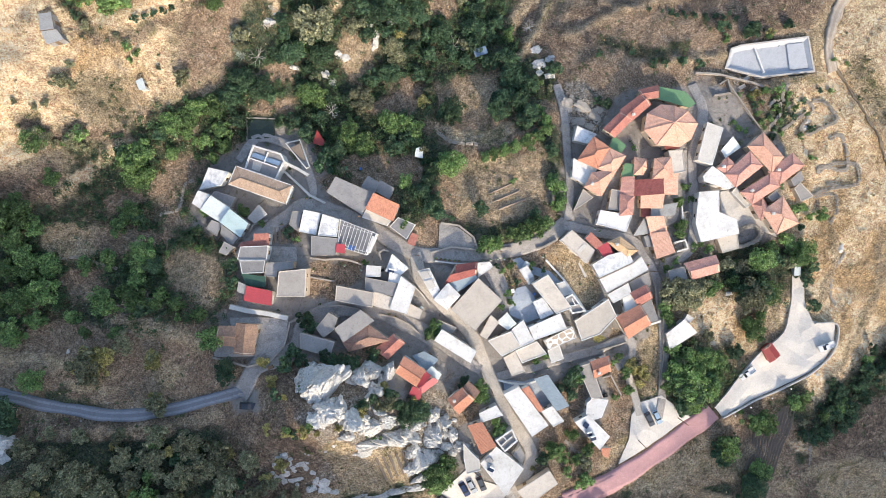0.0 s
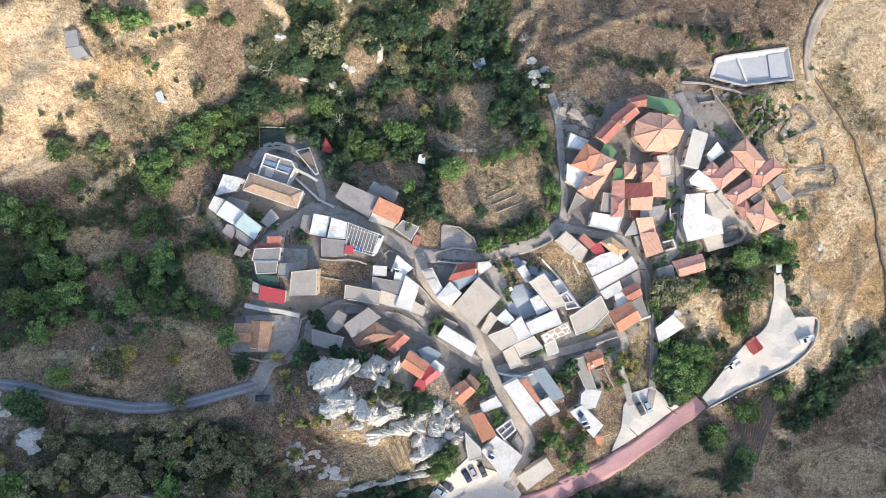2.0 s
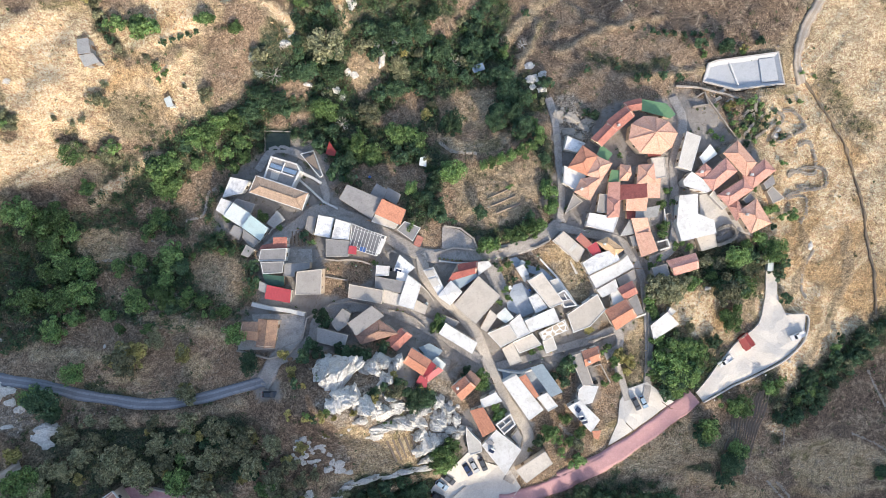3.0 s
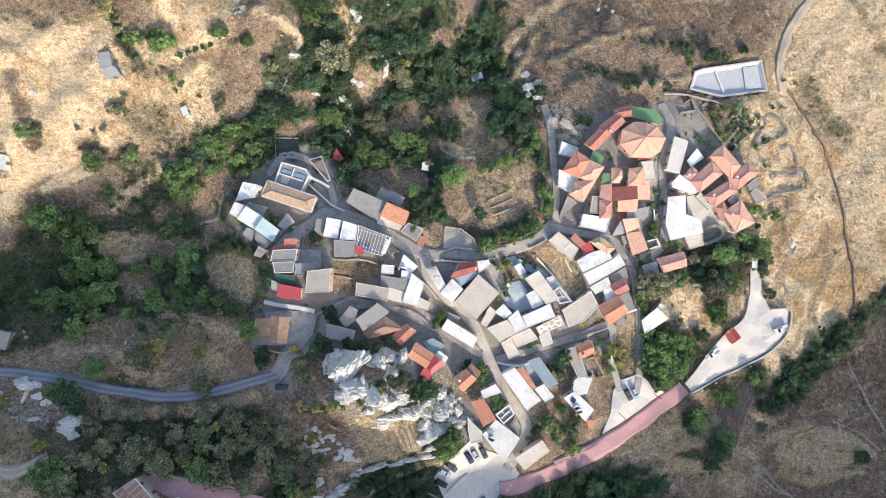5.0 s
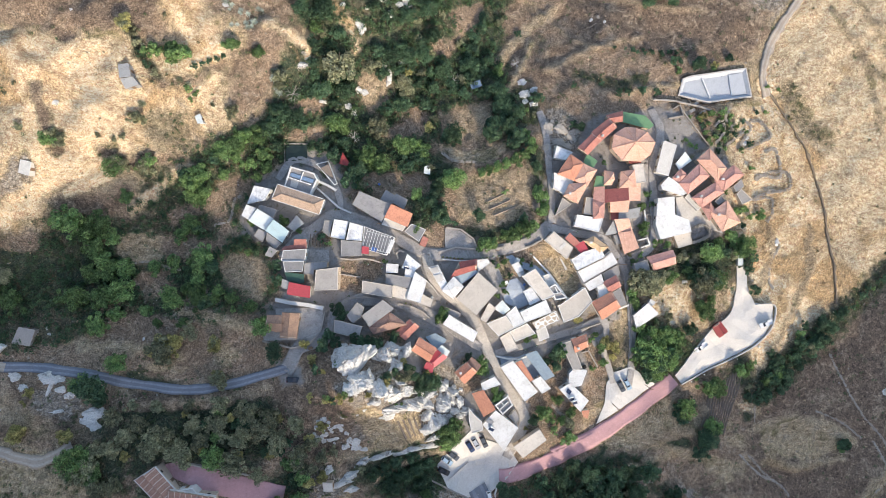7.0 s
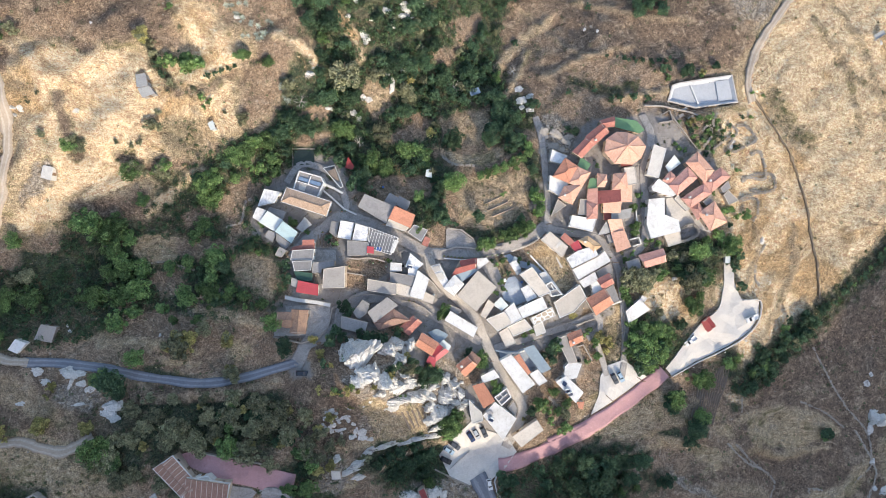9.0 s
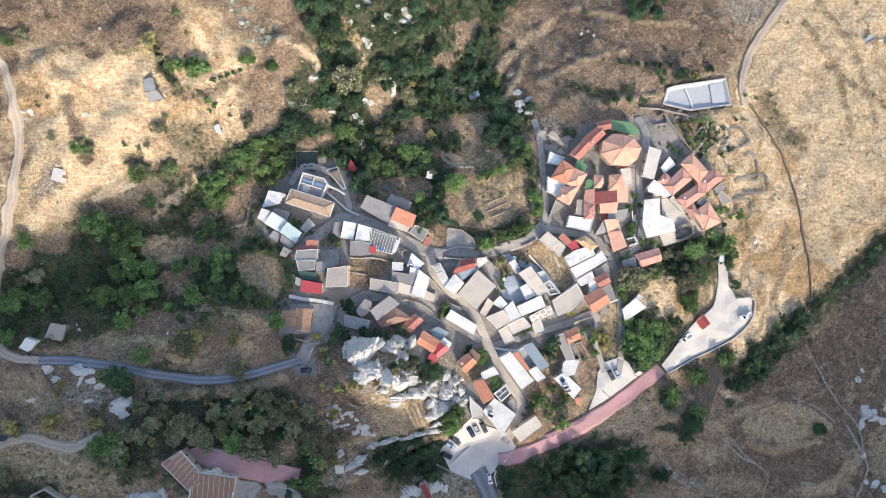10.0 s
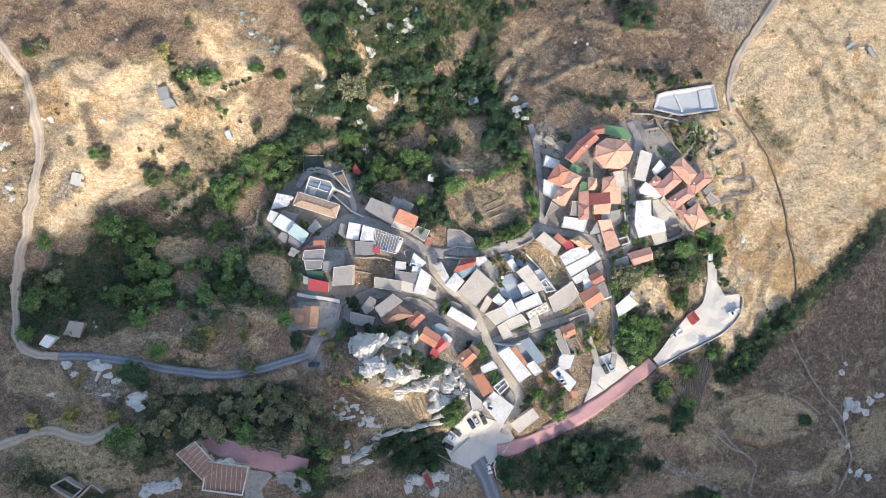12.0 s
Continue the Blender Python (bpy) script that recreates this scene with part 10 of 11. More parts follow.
def dead_tree(x, y, r):
    rng = random.Random(int(x * 10) % 997)
    shape = Shape().tube((0, 0, -0.3), (0.1, 0, r * 0.35), 0.16, 0.11, 6)
    for k in range(9):
        a = 0.7 * k + rng.uniform(-0.3, 0.3)
        elbow = Vector((math.cos(a) * r * 0.45, math.sin(a) * r * 0.45, r * rng.uniform(0.35, 0.6)))
        shape.tube((0.1, 0, r * 0.33), elbow, 0.09, 0.06, 5)
        for b in (-0.5, 0.45):
            shape.tube(elbow, elbow + Vector((math.cos(a + b), math.sin(a + b), rng.uniform(0.1, 0.6))) * r * 0.5, 0.06, 0.02, 4)
    ob = new("dead_tree", shape.mesh("dead_tree", "dead_wood"))
    ob.matrix_world = pose(x, y, gz(x, y))
    tagged(ob, "bare bleached dead tree with forked branches", "dead tree", "dead trees")


dead_tree(3.2, 61.4, 3.2)
dead_tree(-52.1, 54.0, 3.0)
dead_tree(-32.5, 40.1, 2.6)
dead_tree(26.3, 68.1, 2.2)


def roof_panel(name, material, label, category, z, thick, plan):
    cx, cy = sum(p[0] for p in plan) / len(plan), sum(p[1] for p in plan) / len(plan)
    shape = Shape().prism([(x - cx, y - cy) for x, y in plan], 0, thick)
    ob = new(name, shape.mesh(name, material))
    ob.matrix_world = pose(cx, cy, z)
    tagged(ob, label, category)


roof_panel("planter_soil", "tilled", "brown earth filling a triangular white planter", "planter soil", -2.51, 0.2, [(-39.2, 24.6), (-41.0, 30.3), (-43.9, 29.0)])
roof_panel("skylight", "sheet_blue", "long blue glazed skylight strip on a roof", "skylight", 2.36, 0.2, [(-53.4, 25.8), (-45.7, 23.2), (-45.2, 24.4), (-52.9, 26.9)])
roof_panel("roof_slab", "roof_pale", "pale raised concrete slab on a flat roof", "roof slab", 1.98, 0.3, [(-53.4, 22.4), (-51.2, 21.6), (-50.4, 23.9), (-52.9, 24.7)])
roof_panel("roof_slab", "roof_pale", "pale raised concrete slab on a flat roof", "roof slab", 1.78, 0.3, [(-50.7, 21.4), (-48.2, 20.5), (-47.4, 23.1), (-49.8, 23.8)])
roof_panel("awning", "sheet_red", "bright red awning over a roof terrace corner", "awning", 6.70, 0.12, [(-29.1, -0.9), (-26.7, -1.2), (-26.6, 1.2), (-28.9, 1.5)])
# blue solar collector, shaped as a plain raised slab
roof_panel("table", "plastic_blue", "blue solar collector on a dark roof terrace", "table", 6.26, 0.2, [(-25.9, -0.0), (-24.3, -0.5), (-23.9, 0.8), (-25.6, 1.2)])
roof_panel("awning", "roof_white", "white awning along a roof terrace edge", "awning", 5.62, 0.1, [(-21.0, -0.8), (-19.9, -1.2), (-17.9, 3.1), (-19.3, 3.6)])
roof_panel("plank", "roof_pale", "pale wooden plank lying on a flat roof", "plank", -0.80, 0.1, [(38.3, -0.3), (39.1, -1.0), (41.0, 1.0), (40.2, 1.6)])
roof_panel("plank", "roof_pale", "pale plank lying on dry ground", "plank", -4.20, 0.12, [(41.1, -8.2), (41.8, -7.9), (39.7, -4.1), (39.2, -4.2)])
roof_panel("roof_slab", "roof_gray", "grey roof hatch on a white flat roof", "roof hatch", 2.31, 0.3, [(11.6, -59.0), (13.2, -60.1), (14.2, -59.0), (12.7, -57.9)])
roof_panel("photovoltaic_array", "solar", "dark solar panel on a white flat roof", "solar panel", -1.40, 0.15, [(39.8, -50.4), (41.0, -51.4), (41.8, -50.1), (40.5, -49.1)])
roof_panel("roof_slab", "roof_pale", "pale sheet lying on a flat roof", "roof slab", 3.90, 0.15, [(-5.6, -8.3), (-3.3, -7.7), (-3.9, -5.9), (-6.4, -6.4)])
roof_panel("roof_slab", "roof_pale", "pale sheet lying on a flat roof", "roof slab", 3.85, 0.15, [(-4.2, -11.3), (-2.0, -10.5), (-3.0, -8.3), (-5.3, -8.9)])


def wire(a, b, sag=0.7):
    (ax, ay), (bx, by) = a, b
    za, zb = gz(ax, ay) + 7.0, gz(bx, by) + 7.0
    pts = [Vector((ax + (bx - ax) * t, ay + (by - ay) * t, za + (zb - za) * t - sag * 4 * t * (1 - t))) for t in np.linspace(0, 1, 13)]
    shape = Shape()
    for p, q in zip(pts, pts[1:]):
        shape.tube(p, q, 0.02, sides=4)
    tagged(new("power_line", shape.mesh("power_line", "iron")), "thin overhead power line above the street", "power line", "power lines")


wire((40.4, 6.4), (58.3, -1.7))
wire((72.9, 1.7), (66.5, -4.6))
wire((-28.7, 9.6), (-20.3, 13.7))
wire((12.9, -38.3), (9.3, -30.5))
wire((106.1, -48.8), (106.2, -71.7))
wire((-6.7, -1.7), (2.5, -18.3))


# ---- scrub, straw and pebbles ----
def scatter(count, seed, weight):
    rng = np.random.default_rng(seed)
    x, y = rng.uniform(-182, 182, count), rng.uniform(-108, 108, count)
    keep = rng.random(count) < weight(x, y, rng)
    for name, material, width, line in ROADS:
        path = curve_through(line, 2.0)
        d = np.min(np.hypot(x[:, None] - path[None, :, 0], y[:, None] - path[None, :, 1]), axis=1)
        keep &= d > width * 0.5 + 0.4
    for plan in BUILT:
        keep &= ~inside(x, y, plan)
    return x[keep], y[keep], rng


BUILT = [p for p, _ in LEVELS] + [[(o.location.x + 5 * c, o.location.y + 5 * s) for c, s in ((1, 0), (0.7, 0.7), (0, 1), (-0.7, 0.7), (-1, 0), (-0.7, -0.7), (0, -1), (0.7, -0.7))] for o in scene.objects if o.name.startswith("house")]


def green_weight(x, y, rng):
    straw, green, stone, yard, heath = cover_at(x, y)
    return np.clip(green * 1.0 * (1 - yard) + (0.05 + 0.16 * (wobble(x, y, 13, 9) > 0.25)) * (1 - 0.85 * smooth(0.9, 1.1, straw)), 0, 1)


x, y, rng = scatter(26000, 11, green_weight)
z = lie(x, y)
leaf_count = 34
r = 0.3 + 0.85 * rng.random(len(x)) ** 1.6
q = rng.normal(0, 1, (len(x), leaf_count, 3))
q /= np.linalg.norm(q, axis=2)[:, :, None]
q[:, :, 2] = np.abs(q[:, :, 2])
p = np.stack([x, y, z], 1)[:, None, :] + q * (r[:, None] * rng.uniform(0.4, 1.05, (len(x), leaf_count)))[:, :, None] * np.array([1.1, 1.1, 0.8])
scrub_mesh = quad_mesh("scrub", leaf_quads(p.reshape(-1, 3), q.reshape(-1, 3), rng.uniform(0.1, 0.24, p.shape[0] * leaf_count), rng), "scrub")
tagged(new("scrub", scrub_mesh), "low grey-green scrub and weeds", "scrub", kind="stuff")


def straw_weight(x, y, rng):
    straw, green, stone, yard, heath = cover_at(x, y)
    return np.clip((1 - yard) * straw * 0.8 * (wobble(x, y, 9, 12) > -0.35) + 0.03, 0, 1)


x, y, rng = scatter(90000, 12, straw_weight)
z = lie(x, y)
n = len(x)
a, w, h = rng.uniform(0, 6.28, n), rng.uniform(0.1, 0.32, n), rng.uniform(0.15, 0.5, n)
lean = rng.normal(0, 0.25, (n, 2))
c, s = np.cos(a) * w, np.sin(a) * w
blade = np.stack([np.c_[x - c, y - s, z - 0.05], np.c_[x + c, y + s, z - 0.05], np.c_[x + c * 0.5 + lean[:, 0], y + s * 0.5 + lean[:, 1], z + h], np.c_[x - c * 0.6 + lean[:, 0], y - s * 0.6 + lean[:, 1], z + h * 0.9]], 1).reshape(-1, 3)
tagged(new("dry_grass", quad_mesh("dry_grass", blade, "straw_blades")), "tufts of dry straw-coloured grass", "grass", kind="stuff")


def stone_weight(x, y, rng):
    straw, green, stone, yard, heath = cover_at(x, y)
    return np.clip(stone * 0.9 + 0.08 + 0.2 * heath + 0.12 * (wobble(x, y, 19, 4) > 0.35), 0, 1) * (1 - yard)


x, y, rng = scatter(12000, 13, stone_weight)
z = lie(x, y)
shape = Shape()
for px, py, pz in zip(x, y, z):
    vs, fs = STONE_MESHES[int(rng.integers(5))]
    r = 0.14 + 0.7 * rng.random() ** 4
    shape.add([(px + u * r, py + v * r, pz + w * r) for u, v, w in vs], fs)
tagged(new("loose_stones", shape.mesh("loose_stones", "field_stone")), "scattered pale loose stones", "stones", kind="stuff")


x, y, rng = scatter(2600, 21, lambda x, y, rng: np.clip(cover_at(x, y)[1] * 1.1 - 0.15, 0, 1) * (cover_at(x, y)[3] < 0.2) * (x > -78) * (cover_at(x, y)[0] < 0.5) * (cleared(x, y) < 0.2))
for px, py in list(zip(x, y))[:285]:
    bush_kind = ("dark", "dark", "dark", "dark", "bright", "olive")[int(rng.integers(6))]
    r = float(rng.uniform(1.2, 3.0))
    tag, radius = ("s", 1.4) if r < 1.9 else ("m", 2.5)
    ob = thing("bush", px, py, gz(px, py), {"dark": "dense dark green bush", "bright": "fresh green leafy bush", "olive": "grey-green loose bush"}[bush_kind] + " in the gully", "bush", "gully bushes", float(rng.uniform(0, 360)))
    ob.scale = (r / radius, r / radius, r / radius * 0.8)
    part("trunk", TRUNKS[tag, 0], ob)
    part("crown", CROWNS[bush_kind, tag, int(rng.integers(5))], ob, place=pose(0, 0, radius * 0.8))

# the closed undergrowth of the thickets
foliage("leaf_thicket", (0.042, 0.085, 0.046), (0.1, 0.16, 0.072), 0.28)


def thicket_weight(x, y, rng):
    w = np.zeros(np.shape(x))
    for plan in THICKETS:
        w = np.maximum(w, within(x, y, plan, 2.5))
    return w * (1 - cleared(x, y)) * (0.1 + 0.9 * (wobble(x, y, 9, 2) + 0.6 * wobble(x, y, 4, 6) > -0.12))


x, y, rng = scatter(52000, 31, thicket_weight)
leaf_count = 40
lump = 0.5 + 0.5 * wobble(x, y, 8, 14)
r = 0.55 + (0.5 + 0.6 * lump) * rng.random(len(x))
z = lie(x, y) + 0.1 + rng.random(len(x)) * (0.5 + 1.5 * lump)
q = rng.normal(0, 1, (len(x), leaf_count, 3))
q /= np.linalg.norm(q, axis=2)[:, :, None]
q[:, :, 2] = np.abs(q[:, :, 2]) - 0.15
p = np.stack([x, y, z], 1)[:, None, :] + q * (r[:, None] * rng.uniform(0.6, 1.05, (len(x), leaf_count)))[:, :, None]
tagged(new("undergrowth", quad_mesh("undergrowth", leaf_quads(p.reshape(-1, 3), q.reshape(-1, 3), rng.uniform(0.13, 0.3, p.shape[0] * leaf_count), rng), "leaf_thicket")), "closed dark green undergrowth of bushes and brambles", "undergrowth", kind="stuff")

# ---- vehicles ----
def car_body(length, width, profile, waist):
    """A body lofted across the car from its side profile."""
    n = len(profile)
    vs = []
    for s, inset in ((-1, 0.0), (-0.86, 1.0), (0.86, 1.0), (1, 0.0)):
        for px, pz in profile:
            z = pz if inset else (min(pz, waist) - 0.03 if pz > 0.35 else pz)
            vs.append((px * length, s * width / 2 * (1.0 if inset == 0 else 1), z))
    fs = [(r * n + k, r * n + (k + 1) % n, (r + 1) * n + (k + 1) % n, (r + 1) * n + k) for r in range(3) for k in range(n)]
    fs += [tuple(range(n)), tuple(range(3 * n, 4 * n))[::-1]]
    return vs, fs


WHEEL = Shape().tube((0, -0.1, 0), (0, 0.1, 0), 0.31, sides=14).mesh("tyre", "rubber")
RIM = Shape().tube((0, -0.11, 0), (0, 0.11, 0), 0.19, sides=10).mesh("rim", "paint_silver")
PAINT_WORDS = {"dark": "dark blue-grey", "charcoal": "charcoal grey", "navy": "dark blue", "white": "white", "silver": "silver", "black": "black", "skyblue": "pale blue"}


def vehicle(name, x, y, turn, paint, label, category, base, cabin, glass, length):
    ob = thing(name, x, y, gz(x, y) + 0.12, label, category, "parked cars", -turn)
    part("body", mesh_of("body", *base, ["paint_" + paint]), ob)
    part("cabin", mesh_of("cabin", *cabin, ["paint_" + paint]), ob)
    for g in glass:
        part("window", mesh_of("window", *g, ["window_dark"]), ob, "dark tinted glass")
    for sx, sy in itertools.product((-0.3, 0.31), (-1, 1)):
        wheel = part("wheel", WHEEL, ob, place=pose(sx * length, sy * 0.76, 0.31))
        part("rim", RIM, wheel, "metal rim")
    for s in (-1, 1):
        part("headlight", Shape().box(0.485 * length, 0.502 * length, s * 0.6 - 0.16, s * 0.6 + 0.16, 0.6, 0.74).mesh("headlight", "lamp_glass"), ob)
        part("tail_light", Shape().box(-0.502 * length, -0.485 * length, s * 0.66 - 0.12, s * 0.66 + 0.12, 0.68, 0.86).mesh("tail_light", "tail_red"), ob)
    return ob


def taper(x0, x1, y, z0, x2, x3, y2, z1):
    vs = [(x0, -y, z0), (x1, -y, z0), (x1, y, z0), (x0, y, z0), (x2, -y2, z1), (x3, -y2, z1), (x3, y2, z1), (x2, y2, z1)]
    return vs, [(3, 2, 1, 0), (4, 5, 6, 7), (0, 1, 5, 4), (1, 2, 6, 5), (2, 3, 7, 6), (3, 0, 4, 7)]


def side_panes(x0, x1, y, z0, x2, x3, y2, z1):
    """Glass set just proud of the tapered cabin: screen, rear window and the two sides."""
    def lerp(a, b, t):
        return tuple(u + (v - u) * t for u, v in zip(a, b))
    low = [(x0, -y, z0), (x1, -y, z0), (x1, y, z0), (x0, y, z0)]
    high = [(x2, -y2, z1), (x3, -y2, z1), (x3, y2, z1), (x2, y2, z1)]
    out = []
    for i in range(4):
        j = (i + 1) % 4
        quad = [lerp(lerp(low[i], low[j], s), lerp(high[i], high[j], s), t) for s, t in ((0.07, 0.12), (0.93, 0.12), (0.93, 0.9), (0.07, 0.9))]
        nrm = (Vector(quad[1]) - Vector(quad[0])).cross(Vector(quad[3]) - Vector(quad[0])).normalized()
        out.append(([tuple(Vector(q) + nrm * 0.015) for q in quad] + [tuple(Vector(q) - nrm * 0.02) for q in quad], [(0, 1, 2, 3), (7, 6, 5, 4), (0, 4, 5, 1), (1, 5, 6, 2), (2, 6, 7, 3), (3, 7, 4, 0)]))
    return out


def car(x, y, turn, paint):
    length = 4.2
    profile = ((-0.5, 0.3), (0.5, 0.28), (0.5, 0.6), (0.47, 0.78), (0.22, 0.92), (-0.44, 0.95), (-0.5, 0.82))
    base = car_body(length, 1.74, profile, 0.9)
    spec = (-0.46 * length, 0.24 * length, 0.8, 0.92, -0.36 * length, 0.06 * length, 0.6, 1.46)
    vehicle("car", x, y, turn, paint, f"{PAINT_WORDS[paint]} parked hatchback car", "car", base, taper(*spec), side_panes(*spec), length)


def pickup(x, y, turn, paint):
    length = 5.1
    profile = ((-0.5, 0.4), (0.5, 0.38), (0.5, 0.7), (0.47, 0.92), (0.24, 1.02), (-0.1, 1.05), (-0.1, 0.62), (-0.5, 0.62))
    base = car_body(length, 1.8, profile, 1.0)
    spec = (-0.1 * length, 0.27 * length, 0.82, 1.02, -0.07 * length, 0.13 * length, 0.66, 1.7)
    ob = vehicle("pickup_truck", x, y, turn, paint, f"{PAINT_WORDS[paint]} pickup truck with an open load bed", "pickup truck", base, taper(*spec), side_panes(*spec), length)
    for s in (-1, 1):
        part("bed_side", Shape().box(-0.5 * length, -0.1 * length, s * 0.87 - 0.04, s * 0.87 + 0.04, 0.6, 1.05).mesh("bed_side", "paint_" + paint), ob)
    part("tailgate", Shape().box(-0.505 * length, -0.49 * length, -0.85, 0.85, 0.6, 1.05).mesh("tailgate", "paint_" + paint), ob)


car(-51.1, -41.1, 2, "dark")
car(60.3, -49.7, 64, "charcoal")
car(62.6, -49.1, 64, "skyblue")
car(6.1, -68.1, 60, "navy")
car(8.2, -67.2, 62, "silver")
car(10.9, -66.7, 66, "charcoal")
car(0.3, -71.2, 40, "charcoal")
car(-1.9, -73.0, 36, "skyblue")
car(-3.1, -76.6, 28, "black")
car(12.6, -85.9, 78, "white")
car(-151.9, -59.8, -4, "dark")
pickup(90.3, -36.9, 145, "white")
pickup(114.9, -29.2, 160, "white")


# ---- single things ----
def basin(x, y):
    z = BASIN_Z - 1.5 + 0.8
    plan = basin_plan
    floor = grown(plan, -1.6)
    inner = grown(plan, -0.5)
    ob = thing("water_basin", x, y, z - 0.8, "empty white rendered open water basin", "water basin")
    shift = lambda q: [(a - x, b - y) for a, b in q]
    n = len(plan)
    rim = Shape()
    for i in range(n):
        j = (i + 1) % n
        rim.prism([shift(plan)[i], shift(plan)[j], shift(inner)[j], shift(inner)[i]], -4.0, 1.5)
    part("rim", rim.mesh("rim", "basin_rim"), ob)
    bowl = [(*p, 1.4) for p in shift(inner)] + [(*p, 0.4) for p in shift(floor)]
    part("bowl", mesh_of("bowl", bowl, [(i, (i + 1) % n, n + (i + 1) % n, n + i) for i in range(n)] + [tuple(range(n, 2 * n))], ["basin_render"]), ob)
    p = [Vector(q) for q in shift(floor)]
    ledge = [tuple(q) for q in (p[0].lerp(p[5], 0.38), p[0], p[1], p[1].lerp(p[2], 0.27))]
    part("ledge", Shape().prism(ledge, 0.0, 0.9).mesh("ledge", "basin_render"), ob)
    u, w = p[5].lerp(p[0], 0.05), p[2].lerp(p[1], 0.2)
    part("dividing_wall", Shape().prism([tuple(u), tuple(u + Vector((0.5, 0))), tuple(w + Vector((0.5, 0))), tuple(w)], 0.0, 1.2).mesh("dividing_wall", "roof_white"), ob)


def amphitheatre(x, y):
    ob = thing("amphitheatre_steps", x, y, gz(x, y) - 0.4, "curved grey concrete amphitheatre steps", "steps")
    for k in range(6):
        r0, r1 = 4.6 + 1.0 * k, 5.6 + 1.0 * k
        arc = [radians(18 + 7.0 * i) for i in range(21)]
        inner = [(r0 * math.cos(a), r0 * math.sin(a) - 5) for a in arc]
        outer = [(r1 * math.cos(a), r1 * math.sin(a) - 5) for a in arc]
        high, n = 0.5 + 0.3 * k, len(arc)
        vs = [(*p, z) for ring, z in ((inner, 0), (inner, high), (outer, high), (outer, 0)) for p in ring]
        fs = [(r * n + i, ((r + 1) % 4) * n + i, ((r + 1) % 4) * n + i + 1, r * n + i + 1) for r in range(4) for i in range(n - 1)]
        shape = Shape().add(vs, fs + [(0, n, 2 * n, 3 * n), (n - 1, 4 * n - 1, 3 * n - 1, 2 * n - 1)])
        part("step", shape.mesh("step", "concrete_old"), ob)


def lamp_post(x, y):
    ob = thing("lamp_post", x, y, gz(x, y), "slim dark lamp post on the car park wall", "street lamp", "lamp posts")
    part("post", Shape().tube((0, 0, 0), (0, 0, 3.6), 0.06, 0.04).mesh("post", "iron"), ob)
    part("lantern", Shape().tube((0, 0, 3.6), (0, 0, 3.95), 0.12, 0.2, 8).mesh("lantern", "lamp_glass"), ob)


def power_pole(x, y):
    ob = thing("power_pole", x, y, gz(x, y), "wooden power pole beside the street", "power pole", "power poles")
    part("pole", Shape().tube((0, 0, -0.3), (0, 0, 7.5), 0.13, 0.09).mesh("pole", "timber"), ob)
    part("crossarm", Shape().box(-0.7, 0.7, -0.05, 0.05, 7.0, 7.12).mesh("crossarm", "timber"), ob)


def bush_row(x, y):
    tree("dark", x, y, 0.9)


# scrap farm machinery, given the simple shape of a trailer
def old_machinery(x, y, turn):
    ob = thing("farm_machinery", x, y, gz(x, y) + 0.1, "old grey farm machinery in dry grass, shaped as a trailer", "trailer", turn=turn)
    part("bed", Shape().box(-2.2, 2.2, -1, 1, 0.7, 0.82).box(-2.2, 2.2, -1, -0.94, 0.82, 1.2).box(-2.2, 2.2, 0.94, 1, 0.82, 1.2).mesh("bed", "sheet_grey"), ob)
    part("drawbar", Shape().tube((2.2, 0, 0.7), (4.2, 0, 0.4), 0.06).mesh("drawbar", "iron"), ob)
    for s in (-1, 1):
        part("wheel", WHEEL, ob, place=pose(-0.3, s * 1.1, 0.35))


CRATE = Shape().box(-1.2, 1.2, -0.5, 0.5, 0, 0.08).box(-1.2, 1.2, -0.5, -0.44, 0.08, 0.5).box(-1.2, 1.2, 0.44, 0.5, 0.08, 0.5).box(-1.2, -1.14, -0.44, 0.44, 0.08, 0.5).box(1.14, 1.2, -0.44, 0.44, 0.08, 0.5).mesh("crate", "dead_wood")


def crate(x, y):
    ob = new("pallet_crate", CRATE)
    ob.matrix_world = pose(x, y, gz(x, y) + 0.02, 0, 0, 30)
    tagged(ob, "open grey wooden crate on the yard", "crate", "crates")


BARREL = Shape().tube((0, 0, 0), (0, 0, 0.15), 0.36, 0.42, 12).tube((0, 0, 0.15), (0, 0, 0.85), 0.42, 0.42, 12).tube((0, 0, 0.85), (0, 0, 1.0), 0.42, 0.34, 12).mesh("barrel", "plastic_blue")


def water_barrel(x, y):
    ob = new("water_barrel", BARREL)
    ob.matrix_world = pose(x, y, gz(x, y))
    tagged(ob, "blue plastic water barrel in a yard", "barrel", "barrels")


POT = Shape().tube((0, 0, 0), (0, 0, 0.5), 0.22, 0.34, 10).mesh("pot", "tile_orange")
WHITE_POT = Shape().tube((0, 0, 0), (0, 0, 0.5), 0.22, 0.34, 10).mesh("pot", "plastic_white")


def flower_pot(x, y, white=False):
    ob = thing("flower_pot", x, y, gz(x, y), ("white" if white else "terracotta") + " flower pot with a small green plant", "flower pot", "flower pots")
    part("pot", WHITE_POT if white else POT, ob)
    leaves = part("plant", CROWNS["bright", "s", 0], ob, place=pose(0, 0, 0.7))
    leaves.scale = (0.3, 0.3, 0.3)


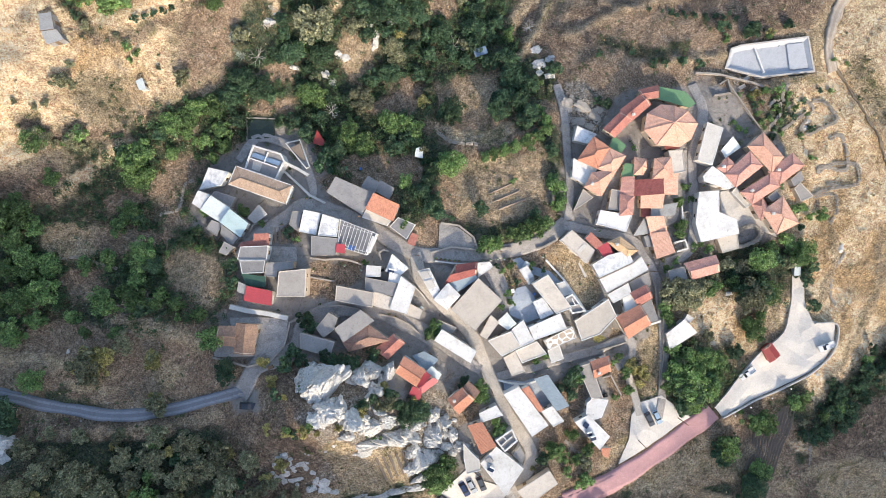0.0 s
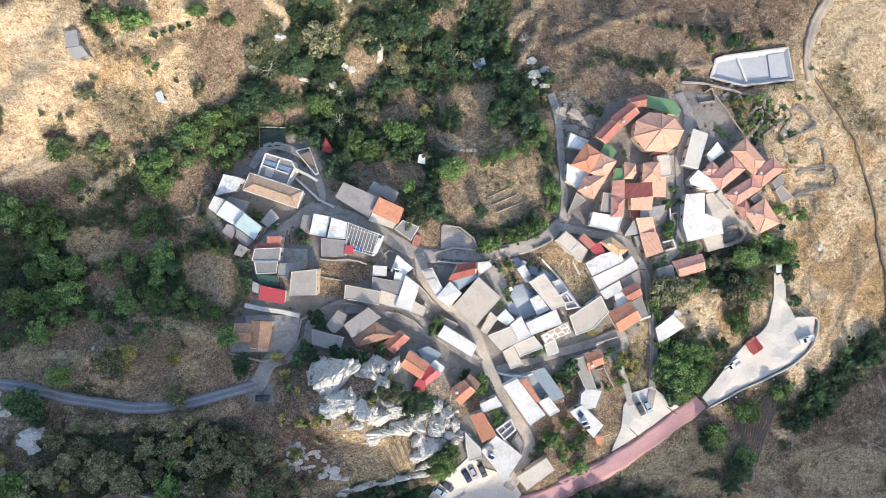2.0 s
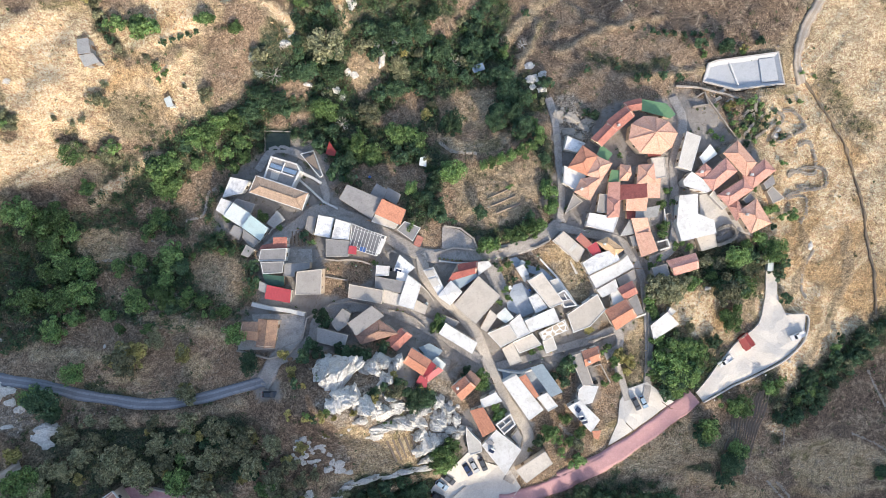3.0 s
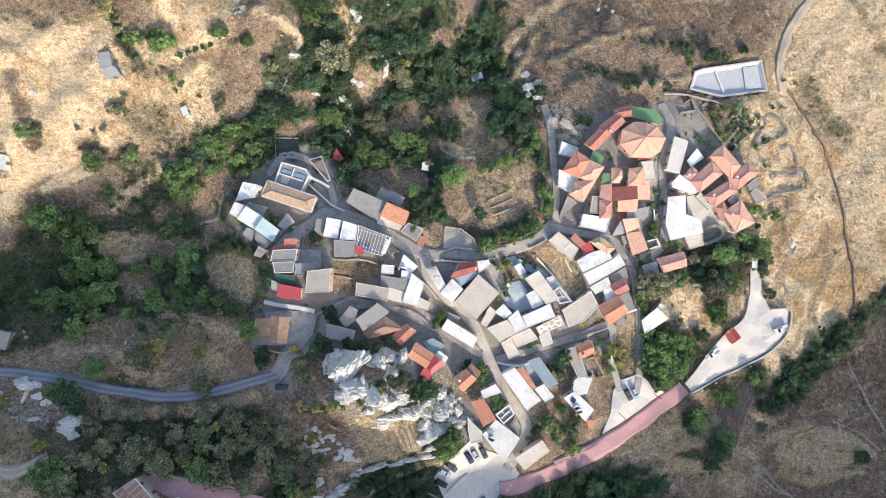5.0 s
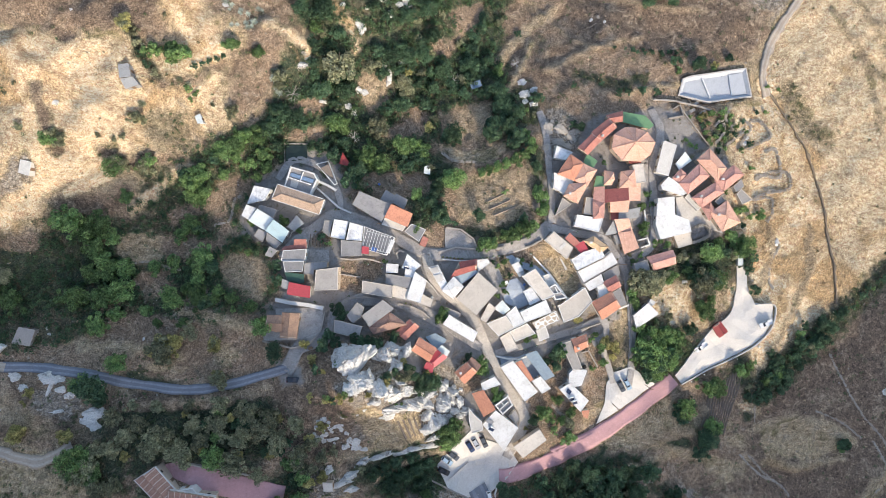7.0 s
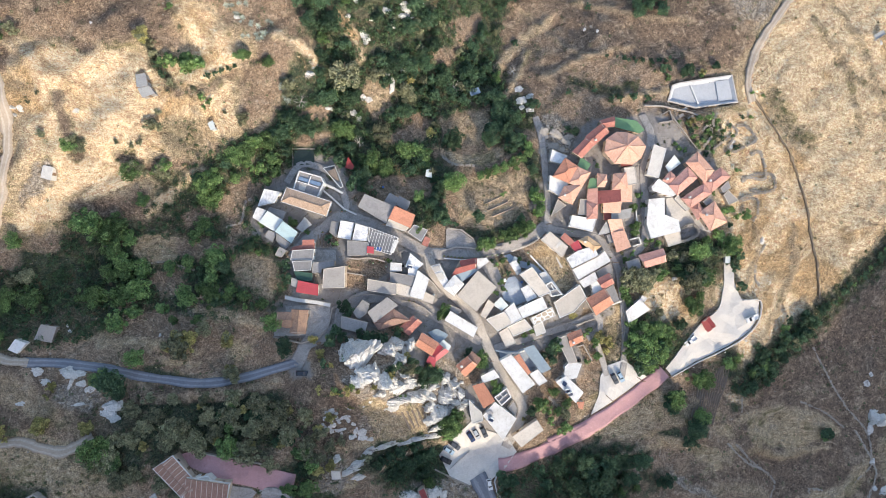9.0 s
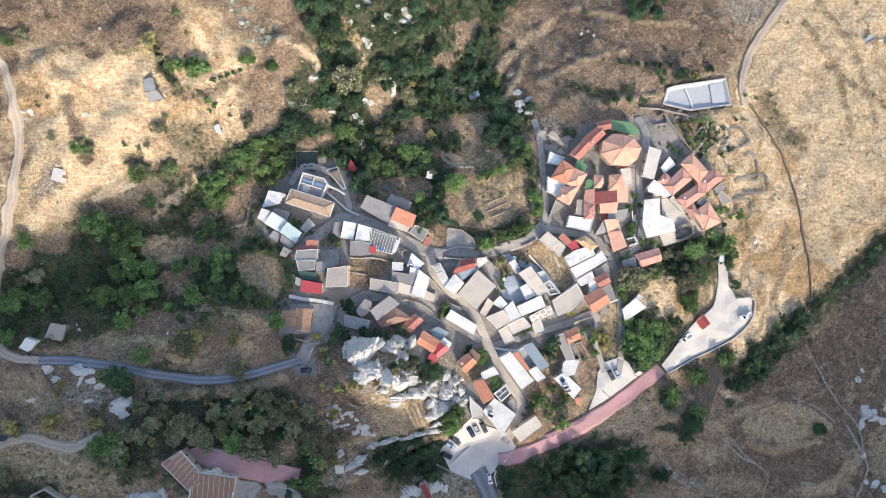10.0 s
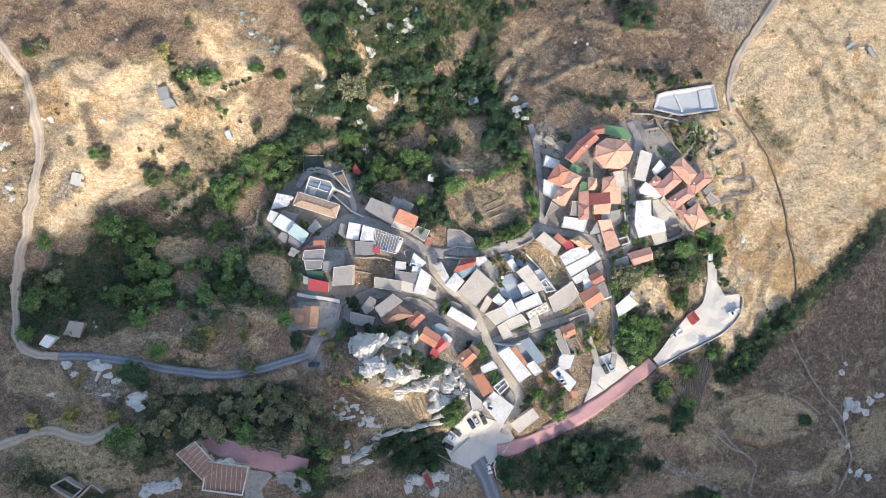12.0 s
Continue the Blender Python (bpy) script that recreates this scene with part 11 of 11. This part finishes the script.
def yard_box(x, y, turn, size, material, label):
    ob = new("storage_box", Shape().box(-0.5 * size, 0.5 * size, -0.32 * size, 0.32 * size, 0, 0.75).box(-0.53 * size, 0.53 * size, -0.35 * size, 0.35 * size, 0.75, 0.83).mesh("storage_box", material))
    ob.matrix_world = pose(x, y, gz(x, y), 0, 0, turn)
    tagged(ob, label, "storage box", "yard boxes")


def garden_rows(count, plan):
    """Tilled ridges across a small field."""
    a, b, c, d = (Vector(p) for p in plan)
    shape = Shape()
    for k in range(count):
        s = (k + 0.5) / count
        p, q = a.lerp(b, s), d.lerp(c, s)
        e = (q - p).normalized()
        w = Vector((-e.y, e.x)) * 0.42
        steps = max(2, int((q - p).length / 1.2))
        for i in range(steps):
            m, n = p.lerp(q, i / steps), p.lerp(q, (i + 1) / steps)
            zm, zn = gz(*m), gz(*n)
            shape.add([(*(m - w), zm - 0.05), (*(m + w), zm - 0.05), (*(n + w), zn - 0.05), (*(n - w), zn - 0.05), (*m, zm + 0.38), (*n, zn + 0.38)], [(0, 4, 5, 3), (1, 2, 5, 4), (0, 1, 4), (2, 3, 5)])
    tagged(new("tilled_ridges", shape.mesh("tilled_ridges", "tilled")), "tilled brown soil ridges of a vegetable garden", "garden rows", kind="stuff")


basin(99.3, 58.0)
amphitheatre(-62.4, -83.0)
lamp_post(113.3, -33.9)
lamp_post(108.4, -38.0)
lamp_post(103.2, -41.5)
lamp_post(97.0, -44.0)
lamp_post(90.2, -46.4)
lamp_post(85.1, -48.6)
power_pole(57.1, -55.9)
power_pole(69.6, -50.0)
power_pole(-7.0, -1.8)
power_pole(16.5, -0.8)
power_pole(36.2, 8.1)
power_pole(-23.0, 8.9)
power_pole(13.8, -40.1)
power_pole(61.0, -6.5)
bush_row(69.2, 71.3)
bush_row(71.0, 71.0)
bush_row(73.2, 70.1)
bush_row(76.0, 70.0)
bush_row(79.7, 69.7)
bush_row(83.0, 70.7)
bush_row(87.2, 71.6)
old_machinery(169.7, 79.4, 30)
old_machinery(178.9, 77.2, -60)
crate(88.5, 50.6)
crate(91.3, 51.3)
crate(89.7, 48.6)
crate(93.8, 48.1)
flower_pot(-1.9, -2.7)
flower_pot(-0.6, -2.9)
flower_pot(0.6, -3.0)
flower_pot(1.9, -3.2)
flower_pot(3.2, -3.4)
flower_pot(4.5, -3.4)
flower_pot(19.7, -10.3)
flower_pot(35.4, 13.3)
flower_pot(-42.4, 14.3)
flower_pot(-38.4, 14.3)
flower_pot(-37.3, 14.3)
flower_pot(77.6, 18.7)
flower_pot(83.9, 18.6)
flower_pot(-13.3, -18.9)
flower_pot(-14.9, -18.2)
flower_pot(50.8, -32.9)
flower_pot(32.9, -32.6)
flower_pot(25.8, -32.4)
flower_pot(56.1, -19.8)
flower_pot(60.2, -4.8)
flower_pot(70.0, 2.6)
flower_pot(-49.9, 7.1)
flower_pot(-45.1, 6.8)
flower_pot(11.6, -3.4, True)
flower_pot(13.6, -3.2, True)
flower_pot(15.7, -2.9, True)
flower_pot(17.6, -2.8, True)
flower_pot(-27.4, -4.6, True)
flower_pot(-22.8, -5.9, True)
flower_pot(28.9, -2.3, True)
flower_pot(29.9, -3.4, True)
flower_pot(44.2, 5.9, True)
flower_pot(45.7, 5.1, True)
flower_pot(26.2, -35.6, True)
flower_pot(30.1, -34.5, True)
yard_box(19.6, -12.1, 20, 1.6, "plastic_white", "white storage box in a blue-grey yard")
yard_box(23.8, -4.7, 60, 2.2, "sheet_pale", "pale metal tool box in a narrow yard")
yard_box(-17.1, -5.9, 10, 1.2, "rubber", "black plastic box beside a white roof")
yard_box(-6.2, -16.6, 40, 1.2, "sheet_pale", "pale metal box beside the street")
yard_box(-28.2, 23.0, 30, 1.5, "sheet_green", "green box in a garden")
yard_box(-25.7, 30.0, 60, 1.8, "timber", "brown timber box under the trees")
yard_box(47.1, -42.6, 20, 1.4, "rubber", "black box on a small yard")
yard_box(92.8, -20.2, 10, 1.5, "timber", "brown timber box in the dry grass")
yard_box(-3.8, -31.7, 30, 1.2, "plastic_blue", "blue plastic box in a small yard")
yard_box(-45.9, -31.5, 20, 1.3, "timber", "brown timber box beside the road")
water_barrel(50.2, -6.5)
water_barrel(26.2, -12.9)
water_barrel(-23.7, 23.1)
garden_rows(11, [(94.4, -52.1), (107.5, -45.1), (99.4, -69.6), (90.0, -65.8)])
garden_rows(3, [(12.6, 17.1), (16.5, 10.2), (24.5, 13.2), (19.6, 20.4)])
garden_rows(6, [(-77.0, 34.3), (-70.1, 34.9), (-70.4, 31.0), (-76.7, 30.6)])
garden_rows(5, [(-47.4, 6.1), (-41.8, 6.1), (-40.8, 1.7), (-47.2, 1.7)])
garden_rows(6, [(-19.1, -56.7), (-8.5, -55.5), (-7.0, -61.0), (-16.2, -63.4)])
